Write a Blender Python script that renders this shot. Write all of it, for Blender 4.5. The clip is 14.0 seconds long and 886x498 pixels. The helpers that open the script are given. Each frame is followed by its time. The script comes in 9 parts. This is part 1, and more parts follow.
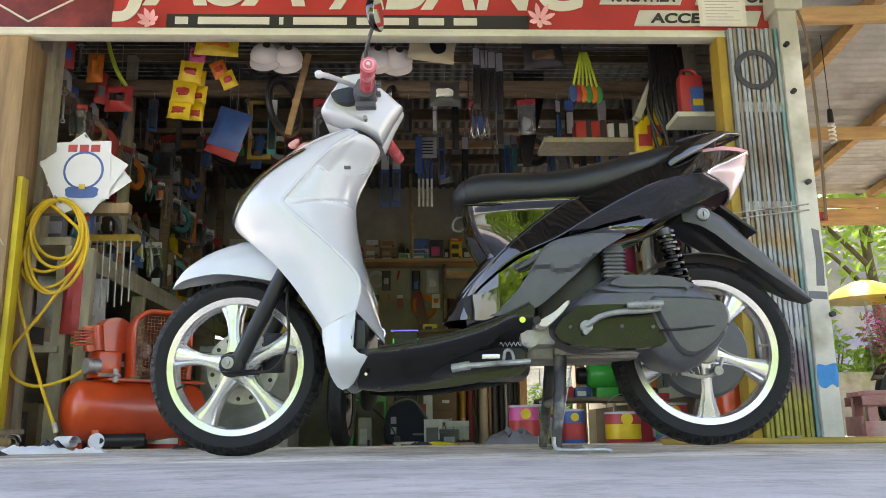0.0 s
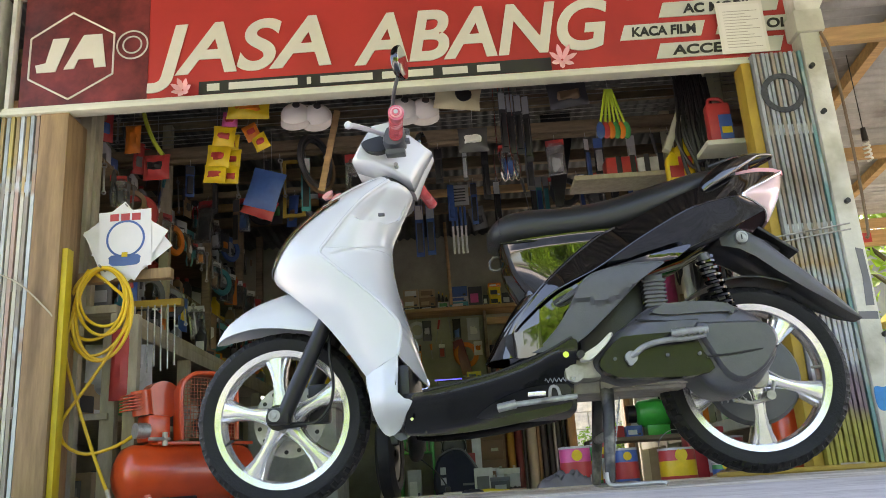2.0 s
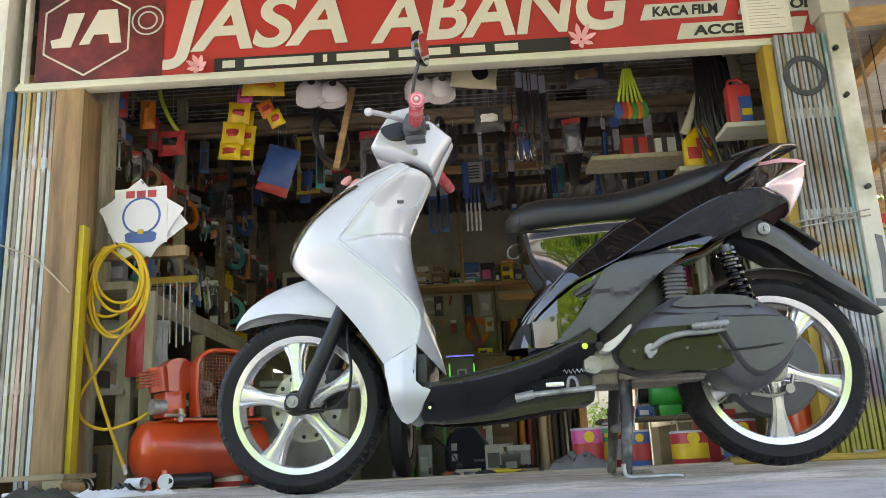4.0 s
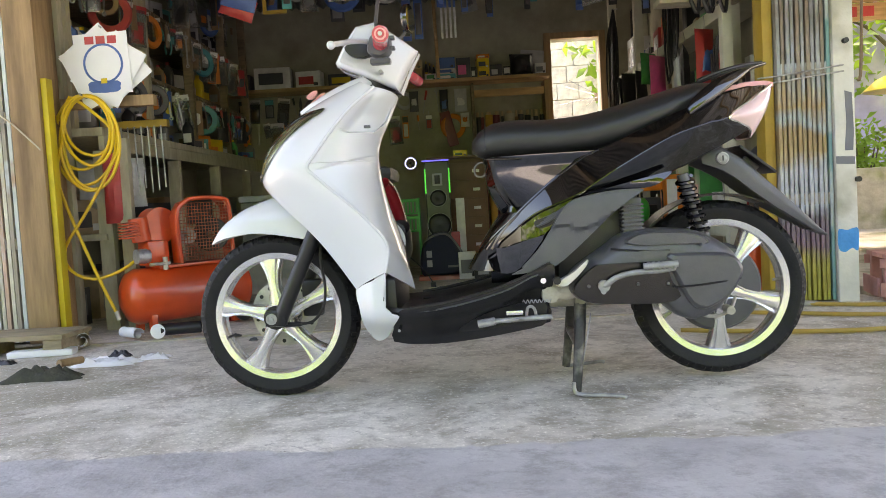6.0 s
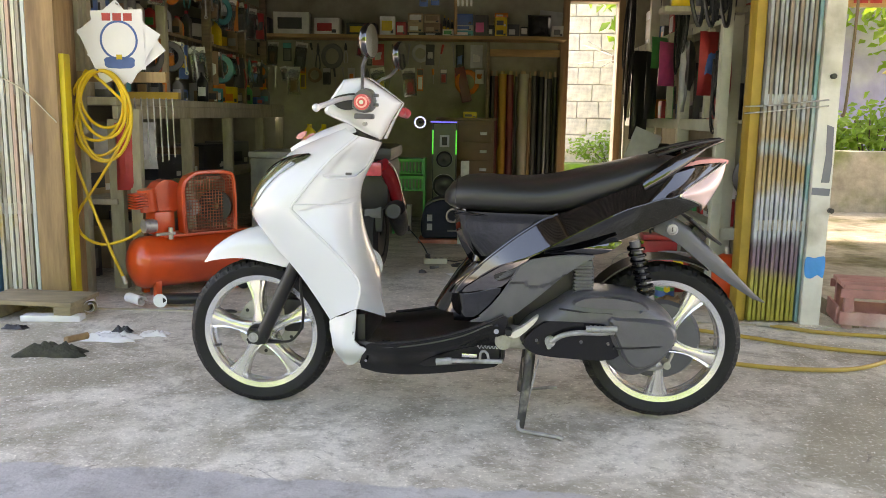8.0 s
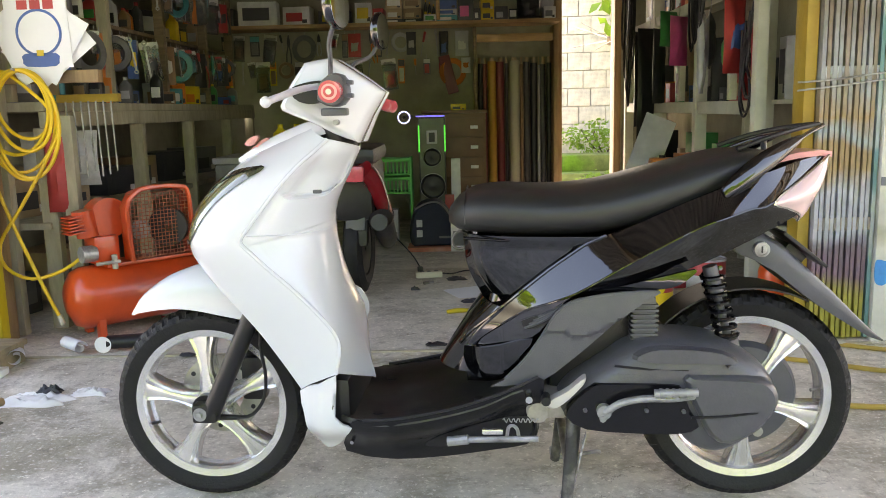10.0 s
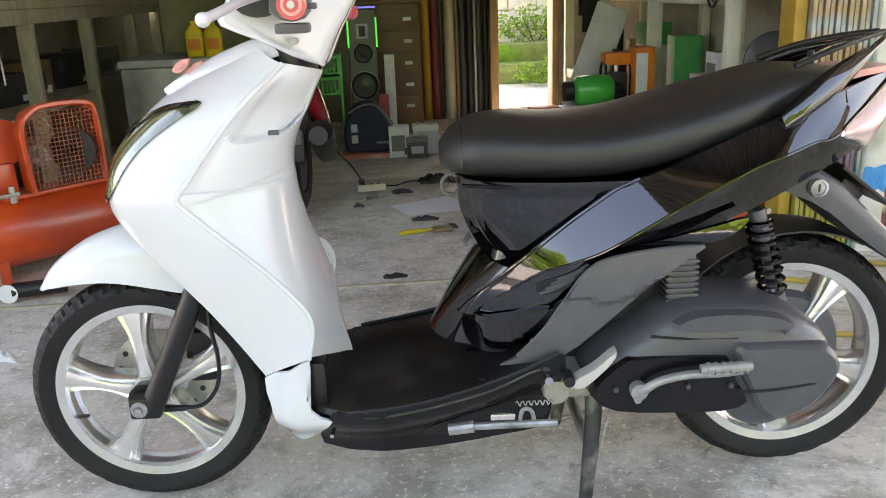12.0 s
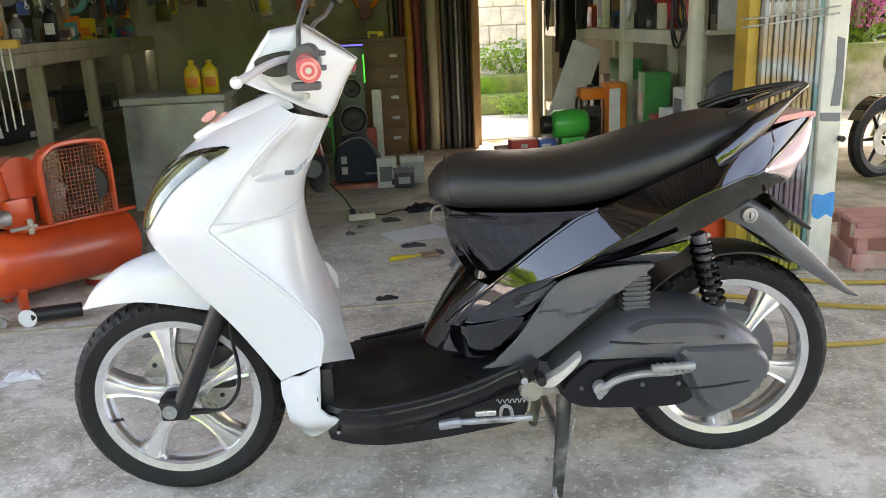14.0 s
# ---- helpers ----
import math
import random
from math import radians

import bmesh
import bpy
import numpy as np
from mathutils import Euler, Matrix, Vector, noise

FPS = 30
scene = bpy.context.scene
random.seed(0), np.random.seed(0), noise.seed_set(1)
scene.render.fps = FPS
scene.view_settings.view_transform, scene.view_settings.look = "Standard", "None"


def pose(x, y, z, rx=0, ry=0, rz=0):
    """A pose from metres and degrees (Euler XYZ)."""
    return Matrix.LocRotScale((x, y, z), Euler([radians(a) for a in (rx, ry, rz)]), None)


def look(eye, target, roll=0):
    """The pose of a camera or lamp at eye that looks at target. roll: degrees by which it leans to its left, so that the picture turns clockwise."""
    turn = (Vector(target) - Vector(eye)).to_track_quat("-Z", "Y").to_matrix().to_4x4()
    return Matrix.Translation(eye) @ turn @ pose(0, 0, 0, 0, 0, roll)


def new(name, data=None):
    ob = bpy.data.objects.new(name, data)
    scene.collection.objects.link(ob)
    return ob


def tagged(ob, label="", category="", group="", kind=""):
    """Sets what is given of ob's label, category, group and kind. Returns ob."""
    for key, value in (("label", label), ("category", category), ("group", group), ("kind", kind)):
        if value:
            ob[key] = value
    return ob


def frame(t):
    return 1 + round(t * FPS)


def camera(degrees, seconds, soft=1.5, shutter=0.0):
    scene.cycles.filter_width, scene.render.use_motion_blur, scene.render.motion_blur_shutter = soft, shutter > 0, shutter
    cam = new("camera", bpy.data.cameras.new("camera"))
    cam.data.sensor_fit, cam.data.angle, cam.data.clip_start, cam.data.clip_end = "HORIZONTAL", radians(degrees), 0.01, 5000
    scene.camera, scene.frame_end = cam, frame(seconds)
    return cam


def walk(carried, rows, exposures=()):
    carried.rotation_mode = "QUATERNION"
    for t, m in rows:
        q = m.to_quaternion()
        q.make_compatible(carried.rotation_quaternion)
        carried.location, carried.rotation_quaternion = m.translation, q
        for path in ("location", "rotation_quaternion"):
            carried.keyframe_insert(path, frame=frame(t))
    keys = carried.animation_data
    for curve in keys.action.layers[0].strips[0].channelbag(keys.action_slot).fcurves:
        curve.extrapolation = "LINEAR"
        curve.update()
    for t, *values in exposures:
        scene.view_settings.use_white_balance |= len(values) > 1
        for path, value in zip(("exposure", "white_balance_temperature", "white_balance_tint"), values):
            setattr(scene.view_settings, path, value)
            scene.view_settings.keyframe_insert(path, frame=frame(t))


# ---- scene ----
cam = camera(56.5, 14.0, soft=0.9)
PATH = [
    (0, (0.6, -2.237, 0.051), (0.564, -0.286, 0.488), -0.7),
    (0.5, (0.594, -2.244, 0.044), (0.544, -0.31, 0.554), -2.5),
    (1, (0.592, -2.243, 0.036), (0.527, -0.318, 0.573), -3.0),
    (1.5, (0.595, -2.244, 0.029), (0.511, -0.323, 0.578), -3.4),
    (2, (0.6, -2.237, 0.027), (0.48, -0.32, 0.585), -3.8),
    (4.5, (0.577, -2.25, 0.119), (0.426, -0.302, 0.547), -2.9),
    (5, (0.59, -2.289, 0.236), (0.473, -0.316, 0.545), -3.0),
    (5.5, (0.611, -2.325, 0.398), (0.511, -0.33, 0.504), -3.3),
    (6, (0.647, -2.36, 0.543), (0.51, -0.368, 0.424), -3.3),
    (6.5, (0.687, -2.405, 0.676), (0.483, -0.43, 0.433), -1.3),
    (7, (0.74, -2.439, 0.803), (0.516, -0.477, 0.489), 0.6),
    (7.5, (0.807, -2.46, 0.899), (0.609, -0.501, 0.548), 1.0),
    (8, (0.812, -2.521, 0.929), (0.629, -0.556, 0.607), 0.9),
    (8.2, (0.856, -2.521, 0.924), (0.641, -0.557, 0.614), 0.6),
    (10.5, (0.681, -1.701, 0.922), (0.561, 0.261, 0.555), -2.3),
    (11, (0.67, -1.615, 0.982), (0.58, 0.325, 0.505), -3.1),
    (11.5, (0.584, -1.539, 0.96), (0.559, 0.378, 0.39), -2.6),
    (12, (0.556, -1.511, 0.972), (0.593, 0.396, 0.369), -2.2),
    (12.5, (0.553, -1.546, 0.992), (0.612, 0.362, 0.394), -2.3),
    (13, (0.552, -1.63, 1.011), (0.624, 0.284, 0.436), -2.3),
    (13.5, (0.548, -1.697, 1.025), (0.621, 0.222, 0.466), -2.4),
    (14, (0.54, -1.757, 1.036), (0.617, 0.167, 0.495), -2.4),
]
EXPO = [(0.0, 2.82, 7700, 19), (2.0, 2.8, 7700, 19), (5.0, 2.85, 7800, 19), (6.0, 2.9, 8300, 20), (8.0, 2.95, 8700, 20), (10.5, 3.12, 8500, 20), (14.0, 3.12, 8250, 20)]
walk(cam, [(t, look(eye, target, roll)) for t, eye, target, roll in PATH], EXPO)

# ---- daylight: hazy sun behind the shop, so that the front lies in shade and the street and trees are lit ----
SUN_EL, SUN_AZ = 56.0, 22.0
world = bpy.data.worlds.new("sky")
scene.world = world
world.use_nodes = True
wn = world.node_tree.nodes
sky = wn.new("ShaderNodeTexSky")
sky.sky_type = "NISHITA"
sky.sun_disc = False
sky.sun_elevation = radians(SUN_EL)
sky.sun_rotation = radians(SUN_AZ)
sky.dust_density = 3.0
sky.air_density = 1.0
world.node_tree.links.new(sky.outputs[0], wn["Background"].inputs[0])
wn["Background"].inputs[1].default_value = 0.15
sun = new("sun", bpy.data.lights.new("sun", "SUN"))
sun.data.energy, sun.data.angle, sun.data.color = 3.0, radians(6), (1.0, 0.96, 0.90)
sun.matrix_world = look((0, 0, 0), (-math.sin(radians(SUN_AZ)) * math.cos(radians(SUN_EL)),
                                    -math.cos(radians(SUN_AZ)) * math.cos(radians(SUN_EL)), -math.sin(radians(SUN_EL))))


# ---- materials ----
def mat(name, col, rough=0.5, metal=0.0, var=0.18, scale=6.0, bump=0.0, bscale=80.0, coat=0.0, col2=None, mix2=(0.52, 0.66),
        scale2=1.7, trans=0.0, emit=0.0, ior=1.5, alpha=1.0, stretch=(1, 1, 1), rnd=0.0, spec=0.5):
    """A surface: base colour, a fine grain, a second tone in patches, and relief."""
    m = bpy.data.materials.new(name)
    m.use_nodes = True
    nt = m.node_tree
    N, L = nt.nodes, nt.links
    b = N["Principled BSDF"]
    tc = N.new("ShaderNodeTexCoord")
    mp = N.new("ShaderNodeMapping")
    mp.inputs["Scale"].default_value = stretch
    L.new(tc.outputs["Object"], mp.inputs[0])
    n1 = N.new("ShaderNodeTexNoise")
    n1.inputs["Scale"].default_value, n1.inputs["Detail"].default_value, n1.inputs["Roughness"].default_value = scale, 6, 0.65
    L.new(mp.outputs[0], n1.inputs["Vector"])
    ramp = N.new("ShaderNodeMapRange")
    ramp.inputs["From Min"].default_value, ramp.inputs["From Max"].default_value = 0.3, 0.7
    ramp.inputs["To Min"].default_value, ramp.inputs["To Max"].default_value = 1 - var, 1 + var
    L.new(n1.outputs["Fac"], ramp.inputs[0])
    colour = N.new("ShaderNodeMix")
    colour.data_type, colour.blend_type = "RGBA", "MIX"
    colour.inputs["A"].default_value = (*col, 1)
    colour.inputs["B"].default_value = (*(col2 or col), 1)
    n2 = N.new("ShaderNodeTexNoise")
    n2.inputs["Scale"].default_value, n2.inputs["Detail"].default_value = scale2, 5
    L.new(mp.outputs[0], n2.inputs["Vector"])
    r2 = N.new("ShaderNodeMapRange")
    r2.inputs["From Min"].default_value, r2.inputs["From Max"].default_value = mix2
    L.new(n2.outputs["Fac"], r2.inputs[0])
    L.new(r2.outputs[0], colour.inputs["Factor"])
    hsv = N.new("ShaderNodeHueSaturation")
    L.new(colour.outputs["Result"], hsv.inputs["Color"])
    if rnd:
        oi = N.new("ShaderNodeObjectInfo")
        rr = N.new("ShaderNodeMapRange")
        rr.inputs["To Min"].default_value, rr.inputs["To Max"].default_value = 1 - rnd, 1 + rnd
        L.new(oi.outputs["Random"], rr.inputs[0])
        mu = N.new("ShaderNodeMath")
        mu.operation = "MULTIPLY"
        L.new(rr.outputs[0], mu.inputs[0])
        L.new(ramp.outputs[0], mu.inputs[1])
        L.new(mu.outputs[0], hsv.inputs["Value"])
    else:
        L.new(ramp.outputs[0], hsv.inputs["Value"])
    L.new(hsv.outputs[0], b.inputs["Base Color"])
    ro = N.new("ShaderNodeMapRange")
    ro.inputs["To Min"].default_value, ro.inputs["To Max"].default_value = max(0.0, rough * 0.75), min(1.0, rough * 1.25)
    L.new(n2.outputs["Fac"], ro.inputs[0])
    L.new(ro.outputs[0], b.inputs["Roughness"])
    b.inputs["Metallic"].default_value, b.inputs["Coat Weight"].default_value = metal, coat
    b.inputs["Coat Roughness"].default_value = 0.04
    b.inputs["Transmission Weight"].default_value, b.inputs["IOR"].default_value = trans, ior
    b.inputs["Specular IOR Level"].default_value = spec
    b.inputs["Alpha"].default_value = alpha
    if emit:
        b.inputs["Emission Color"].default_value, b.inputs["Emission Strength"].default_value = (*col, 1), emit
    if bump:
        n3 = N.new("ShaderNodeTexNoise")
        n3.inputs["Scale"].default_value, n3.inputs["Detail"].default_value = bscale, 4
        L.new(mp.outputs[0], n3.inputs["Vector"])
        bp = N.new("ShaderNodeBump")
        bp.inputs["Strength"].default_value, bp.inputs["Distance"].default_value = bump, 0.01
        L.new(n3.outputs["Fac"], bp.inputs["Height"])
        L.new(bp.outputs[0], b.inputs["Normal"])
    return m


def leafy(name, col, **k):
    """A leaf: the plain surface, and light that passes through from behind."""
    m = mat(name, col, **k)
    N, L = m.node_tree.nodes, m.node_tree.links
    tr, mx = N.new("ShaderNodeBsdfTranslucent"), N.new("ShaderNodeMixShader")
    tr.inputs[0].default_value = (min(1, col[0] * 1.5), min(1, col[1] * 1.5), col[2], 1)
    mx.inputs[0].default_value = 0.45
    out = N["Material Output"]
    L.new(N["Principled BSDF"].outputs[0], mx.inputs[1])
    L.new(tr.outputs[0], mx.inputs[2])
    L.new(mx.outputs[0], out.inputs[0])
    return m


def concrete(name, lo, mid, hi, edge=None):
    """Worn cement: blotches at three scales, pits, hairline cracks; edge: beyond this y the older, darker apron."""
    m = mat(name, mid, 0.85, bump=0.35, bscale=70)
    nt = m.node_tree
    N, L = nt.nodes, nt.links
    b = N["Principled BSDF"]
    tc = [n for n in N if n.type == "TEX_COORD"][0]

    def noise_at(scale, detail=8, rough=0.65, dist=0.0):
        n = N.new("ShaderNodeTexNoise")
        for k, v in (("Scale", scale), ("Detail", detail), ("Roughness", rough), ("Distortion", dist)):
            n.inputs[k].default_value = v
        L.new(tc.outputs["Object"], n.inputs["Vector"])
        return n.outputs["Fac"]

    def remap(src, a, c, lo_=0.0, hi_=1.0):
        r = N.new("ShaderNodeMapRange")
        for i, v in enumerate((a, c, lo_, hi_)):
            r.inputs[i + 1].default_value = v
        L.new(src, r.inputs[0])
        return r.outputs[0]

    def mix(fac, a, c, mode="MIX"):
        x = N.new("ShaderNodeMix")
        x.data_type, x.blend_type = "RGBA", mode
        for sock, v in (("Factor", fac), ("A", a), ("B", c)):
            if isinstance(v, tuple):
                x.inputs[sock].default_value = (*v, 1)
            elif isinstance(v, float):
                x.inputs[sock].default_value = v
            else:
                L.new(v, x.inputs[sock])
        return x.outputs["Result"]

    big = remap(noise_at(1.3, 6, 0.6, 0.6), 0.42, 0.6)
    col = mix(big, mid, hi)
    col = mix(remap(noise_at(3.1, 9, 0.72, 0.3), 0.47, 0.62), col, lo)
    col = mix(remap(noise_at(11, 9, 0.78), 0.50, 0.64, 0, 0.7), col, tuple(c * 0.78 for c in lo))
    col = mix(remap(noise_at(0.8, 4, 0.6, 1.2), 0.50, 0.58, 0, 0.75), col, tuple(c * k for c, k in zip(lo, (0.86, 0.86, 0.78))))
    col = mix(remap(noise_at(5.5, 12, 0.85, 2.5), 0.59, 0.60, 0, 0.65), col, tuple(c * 0.5 for c in lo))
    col = mix(remap(noise_at(16, 10, 0.8, 1.5), 0.635, 0.66, 0, 0.8), col, tuple(min(1, c * 1.5) for c in hi))
    col = mix(remap(noise_at(60, 6, 0.75), 0.55, 0.66, 0, 0.8), col, tuple(min(1, c * 1.35) for c in hi))
    vor = N.new("ShaderNodeTexVoronoi")
    vor.inputs["Scale"].default_value = 26
    L.new(tc.outputs["Object"], vor.inputs["Vector"])
    col = mix(remap(vor.outputs["Distance"], 0.05, 0.09, 0.35, 0.0), col, tuple(c * 0.45 for c in lo))
    if edge is not None:
        sep = N.new("ShaderNodeSeparateXYZ")
        L.new(tc.outputs["Object"], sep.inputs[0])
        wob = remap(noise_at(2.3, 9, 0.7), 0.3, 0.7, -0.045, 0.045)
        add = N.new("ShaderNodeMath")
        add.operation = "ADD"
        L.new(sep.outputs[1], add.inputs[0])
        L.new(wob, add.inputs[1])
        dark = mix(remap(noise_at(2.0, 8, 0.7), 0.38, 0.60), (0.36, 0.35, 0.35), (0.52, 0.51, 0.505))
        dark = mix(remap(noise_at(9.0, 10, 0.78), 0.48, 0.60, 0, 0.7), dark, (0.26, 0.25, 0.245))
        dark = mix(remap(noise_at(40, 6, 0.7), 0.55, 0.7, 0, 0.6), dark, (0.50, 0.49, 0.48))
        col = mix(remap(add.outputs[0], edge - 0.008, edge + 0.008, 0.9, 0.0), col, dark)
    L.new(col, b.inputs["Base Color"])
    return m


CONC = concrete("forecourt cement", (0.35, 0.315, 0.25), (0.60, 0.56, 0.475), (0.72, 0.68, 0.60), edge=-0.57)
SHOPC = concrete("shop cement", (0.42, 0.38, 0.31), (0.62, 0.57, 0.475), (0.74, 0.69, 0.60))
DIRT = mat("dirt", (0.36, 0.32, 0.25), 0.95, var=0.35, scale=9, bump=0.8, bscale=30, col2=(0.14, 0.13, 0.06))
PLASTER = mat("grey render wall", (0.34, 0.33, 0.25), 0.9, var=0.15, bump=0.2, col2=(0.25, 0.24, 0.18))
STONE = mat("pale block wall", (0.70, 0.65, 0.57), 0.9, var=0.3, scale=9, bump=0.5, col2=(0.52, 0.47, 0.40))
WOOD = mat("bare timber", (0.31, 0.20, 0.10), 0.65, var=0.25, scale=5, stretch=(6, 6, 0.7), bump=0.15, col2=(0.19, 0.12, 0.06))
WOODX = mat("bare timber beam", (0.47, 0.30, 0.14), 0.7, var=0.25, scale=5, stretch=(0.7, 6, 6), bump=0.15, col2=(0.33, 0.20, 0.09))
# WOODD is kept darker than the other timbers: interior shade put into its tone
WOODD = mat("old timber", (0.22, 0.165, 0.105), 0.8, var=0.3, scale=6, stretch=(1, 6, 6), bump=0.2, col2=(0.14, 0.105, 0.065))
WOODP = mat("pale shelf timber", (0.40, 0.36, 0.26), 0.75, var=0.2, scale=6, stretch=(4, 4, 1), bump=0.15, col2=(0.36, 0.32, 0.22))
CREAM = mat("cream painted timber", (0.58, 0.58, 0.46), 0.6, var=0.12, bump=0.1, col2=(0.48, 0.47, 0.34))
YELP = mat("yellow painted timber", (0.38, 0.25, 0.035), 0.55, var=0.2, bump=0.1, col2=(0.36, 0.22, 0.03))
YELB = mat("bright yellow strip", (0.56, 0.43, 0.02), 0.5, var=0.15, col2=(0.5, 0.36, 0.03))
WPAINT = mat("old white paint", (0.66, 0.66, 0.60), 0.7, var=0.12, bump=0.3, bscale=30, col2=(0.42, 0.41, 0.33), mix2=(0.55, 0.62))
TIN = mat("galvanised roofing", (0.42, 0.43, 0.44), 0.45, metal=0.6, var=0.2, col2=(0.26, 0.25, 0.24))
WHITE = mat("pearl white paint", (0.62, 0.64, 0.66), 0.22, var=0.015, scale=3, coat=0.6)
BLACKG = mat("gloss black paint", (0.002, 0.002, 0.0022), 0.03, var=0.1, ior=1.85)
BLACKP = mat("black plastic", (0.012, 0.012, 0.013), 0.36, var=0.25, scale=20, bump=0.12, bscale=300)
GREYP = mat("dark grey plastic", (0.080, 0.082, 0.088), 0.36, var=0.16, scale=10, bump=0.1, bscale=350)
CVTM = mat("dusty grey casing", (0.095, 0.096, 0.104), 0.33, metal=0.2, var=0.2, scale=7, bump=0.12, bscale=200, col2=(0.06, 0.059, 0.058))
SEATM = mat("black leatherette", (0.017, 0.018, 0.017), 0.40, var=0.15, bump=0.12, bscale=520)
RUBBER = mat("tyre rubber", (0.012, 0.012, 0.0125), 0.58, var=0.3, scale=14, bump=0.2, bscale=150, col2=(0.016, 0.0155, 0.015), spec=0.3)
ALLOY = mat("polished alloy", (0.74, 0.73, 0.72), 0.25, metal=0.8, var=0.14, scale=12)
ALLOYD = mat("dull alloy", (0.50, 0.48, 0.43), 0.5, metal=0.6, var=0.25, scale=18, bump=0.2, col2=(0.3, 0.27, 0.22))
CHROME = mat("chrome", (0.8, 0.8, 0.8), 0.1, metal=1.0, var=0.05)
BLACKM = mat("black metal", (0.02, 0.02, 0.021), 0.35, var=0.2, metal=0.3)
SATIN = mat("satin black plastic", (0.006, 0.006, 0.0068), 0.2, var=0.2, scale=20, bump=0.04, bscale=250, ior=1.45)
STEEL = mat("worn steel", (0.40, 0.40, 0.40), 0.45, metal=0.6, var=0.3, scale=25, col2=(0.17, 0.155, 0.14), scale2=9)
# headlight glass; the green reflection of foliage is put into its colour
LENS = mat("lens tinted with reflected green", (0.20, 0.23, 0.13), 0.05, metal=0.5, var=0.4, scale=22, coat=1.0, col2=(0.05, 0.055, 0.03), scale2=9, mix2=(0.42, 0.58))
PINKL = mat("pale pink lens", (0.86, 0.62, 0.62), 0.12, var=0.06, coat=1.0, col2=(0.80, 0.42, 0.42))
REDT = mat("clear red plastic", (0.62, 0.09, 0.11), 0.2, var=0.2, scale=25, coat=0.6, col2=(0.78, 0.36, 0.38), scale2=14)
MIRG = mat("mirror glass", (0.75, 0.78, 0.8), 0.03, metal=1.0, var=0.0)
ORANGE = mat("orange red enamel", (0.66, 0.075, 0.015), 0.32, var=0.12, coat=0.4, col2=(0.45, 0.05, 0.015))
HOSE = mat("yellow hose", (0.70, 0.45, 0.02), 0.4, var=0.12, col2=(0.55, 0.33, 0.03))
PAPER = mat("white paper", (0.78, 0.78, 0.79), 0.8, var=0.04)
SIGNR = mat("red printed vinyl", (0.44, 0.036, 0.030), 0.5, var=0.10, scale=2.5, col2=(0.36, 0.030, 0.026))
SIGND = mat("dark printed photo", (0.16, 0.022, 0.022), 0.5, var=0.7, scale=5, col2=(0.05, 0.02, 0.025))
SIGNW = mat("cream lettering", (0.60, 0.58, 0.48), 0.6, var=0.05)
SIGNK = mat("black print", (0.025, 0.025, 0.022), 0.5, var=0.1)
SIGNG = mat("grey green print", (0.50, 0.51, 0.43), 0.55, var=0.08)
BLUE = mat("blue paint", (0.02, 0.26, 0.62), 0.6, var=0.2, bump=0.2)
GREYPT = mat("grey patch paint", (0.17, 0.18, 0.20), 0.7, var=0.15)


# ---- building helpers ----
def link(name, bm, material, parent=None, angle=35):
    me = bpy.data.meshes.new(name)
    bmesh.ops.recalc_face_normals(bm, faces=bm.faces)
    bm.to_mesh(me)
    bm.free()
    me.materials.append(material)
    me.polygons.foreach_set("use_smooth", [True] * len(me.polygons))
    me.set_sharp_from_angle(angle=radians(angle))
    ob = new(name, me)
    if parent:
        ob.parent = parent
    return ob


def part(name, bm, material, parent, label="", angle=35):
    ob = link(name, bm, material, parent, angle)
    if label:
        tagged(ob, label)
    return ob


def thing(name, label, category, at=(0, 0, 0), group="", kind=""):
    ob = new(name)
    ob.location = at
    ob.empty_display_size = 0.1
    return tagged(ob, label, category, group, kind)


def single(name, bm, material, label, category, group="", kind="", at=None, angle=35):
    ob = link(name, bm, material, None, angle)
    if at:
        ob.location = at
    return tagged(ob, label, category, group, kind)


def B():
    return bmesh.new()


def box(bm, lo, hi, bevel=0.0, m=None):
    lo, hi = Vector(lo), Vector(hi)
    vs = bmesh.ops.create_cube(bm, size=1.0)["verts"]
    for v in vs:
        v.co = Vector(((v.co[i] + 0.5) * (hi[i] - lo[i]) + lo[i] for i in range(3)))
    if bevel:
        es = list({e for v in vs for e in v.link_edges})
        vs = list({v for f in bmesh.ops.bevel(bm, geom=es, offset=bevel, segments=2, profile=0.6, affect="EDGES")["faces"] for v in f.verts} | {v for v in vs if v.is_valid})
    if m:
        bmesh.ops.transform(bm, matrix=m, verts=vs)
    return bm


def cyl(bm, p0, p1, r0, r1=None, seg=16, caps=True):
    p0, p1 = Vector(p0), Vector(p1)
    r1 = r0 if r1 is None else r1
    d = p1 - p0
    m = Matrix.Translation((p0 + p1) / 2) @ d.to_track_quat("Z", "Y").to_matrix().to_4x4()
    bmesh.ops.create_cone(bm, cap_ends=caps, segments=seg, radius1=r0, radius2=r1, depth=d.length, matrix=m)
    return bm


def spline(pts, n=6, closed=False):
    pts = [Vector(p) for p in pts]
    k, out = len(pts), []
    for i in range(k if closed else k - 1):
        if closed:
            a, b_, c, d = pts[i - 1], pts[i], pts[(i + 1) % k], pts[(i + 2) % k]
        else:
            a, b_, c, d = pts[max(0, i - 1)], pts[i], pts[i + 1], pts[min(k - 1, i + 2)]
        for j in range(n):
            t = j / n
            out.append(0.5 * ((2 * b_) + (c - a) * t + (2 * a - 5 * b_ + 4 * c - d) * t * t + (3 * b_ - a - 3 * c + d) * t ** 3))
    if not closed:
        out.append(pts[-1])
    return out


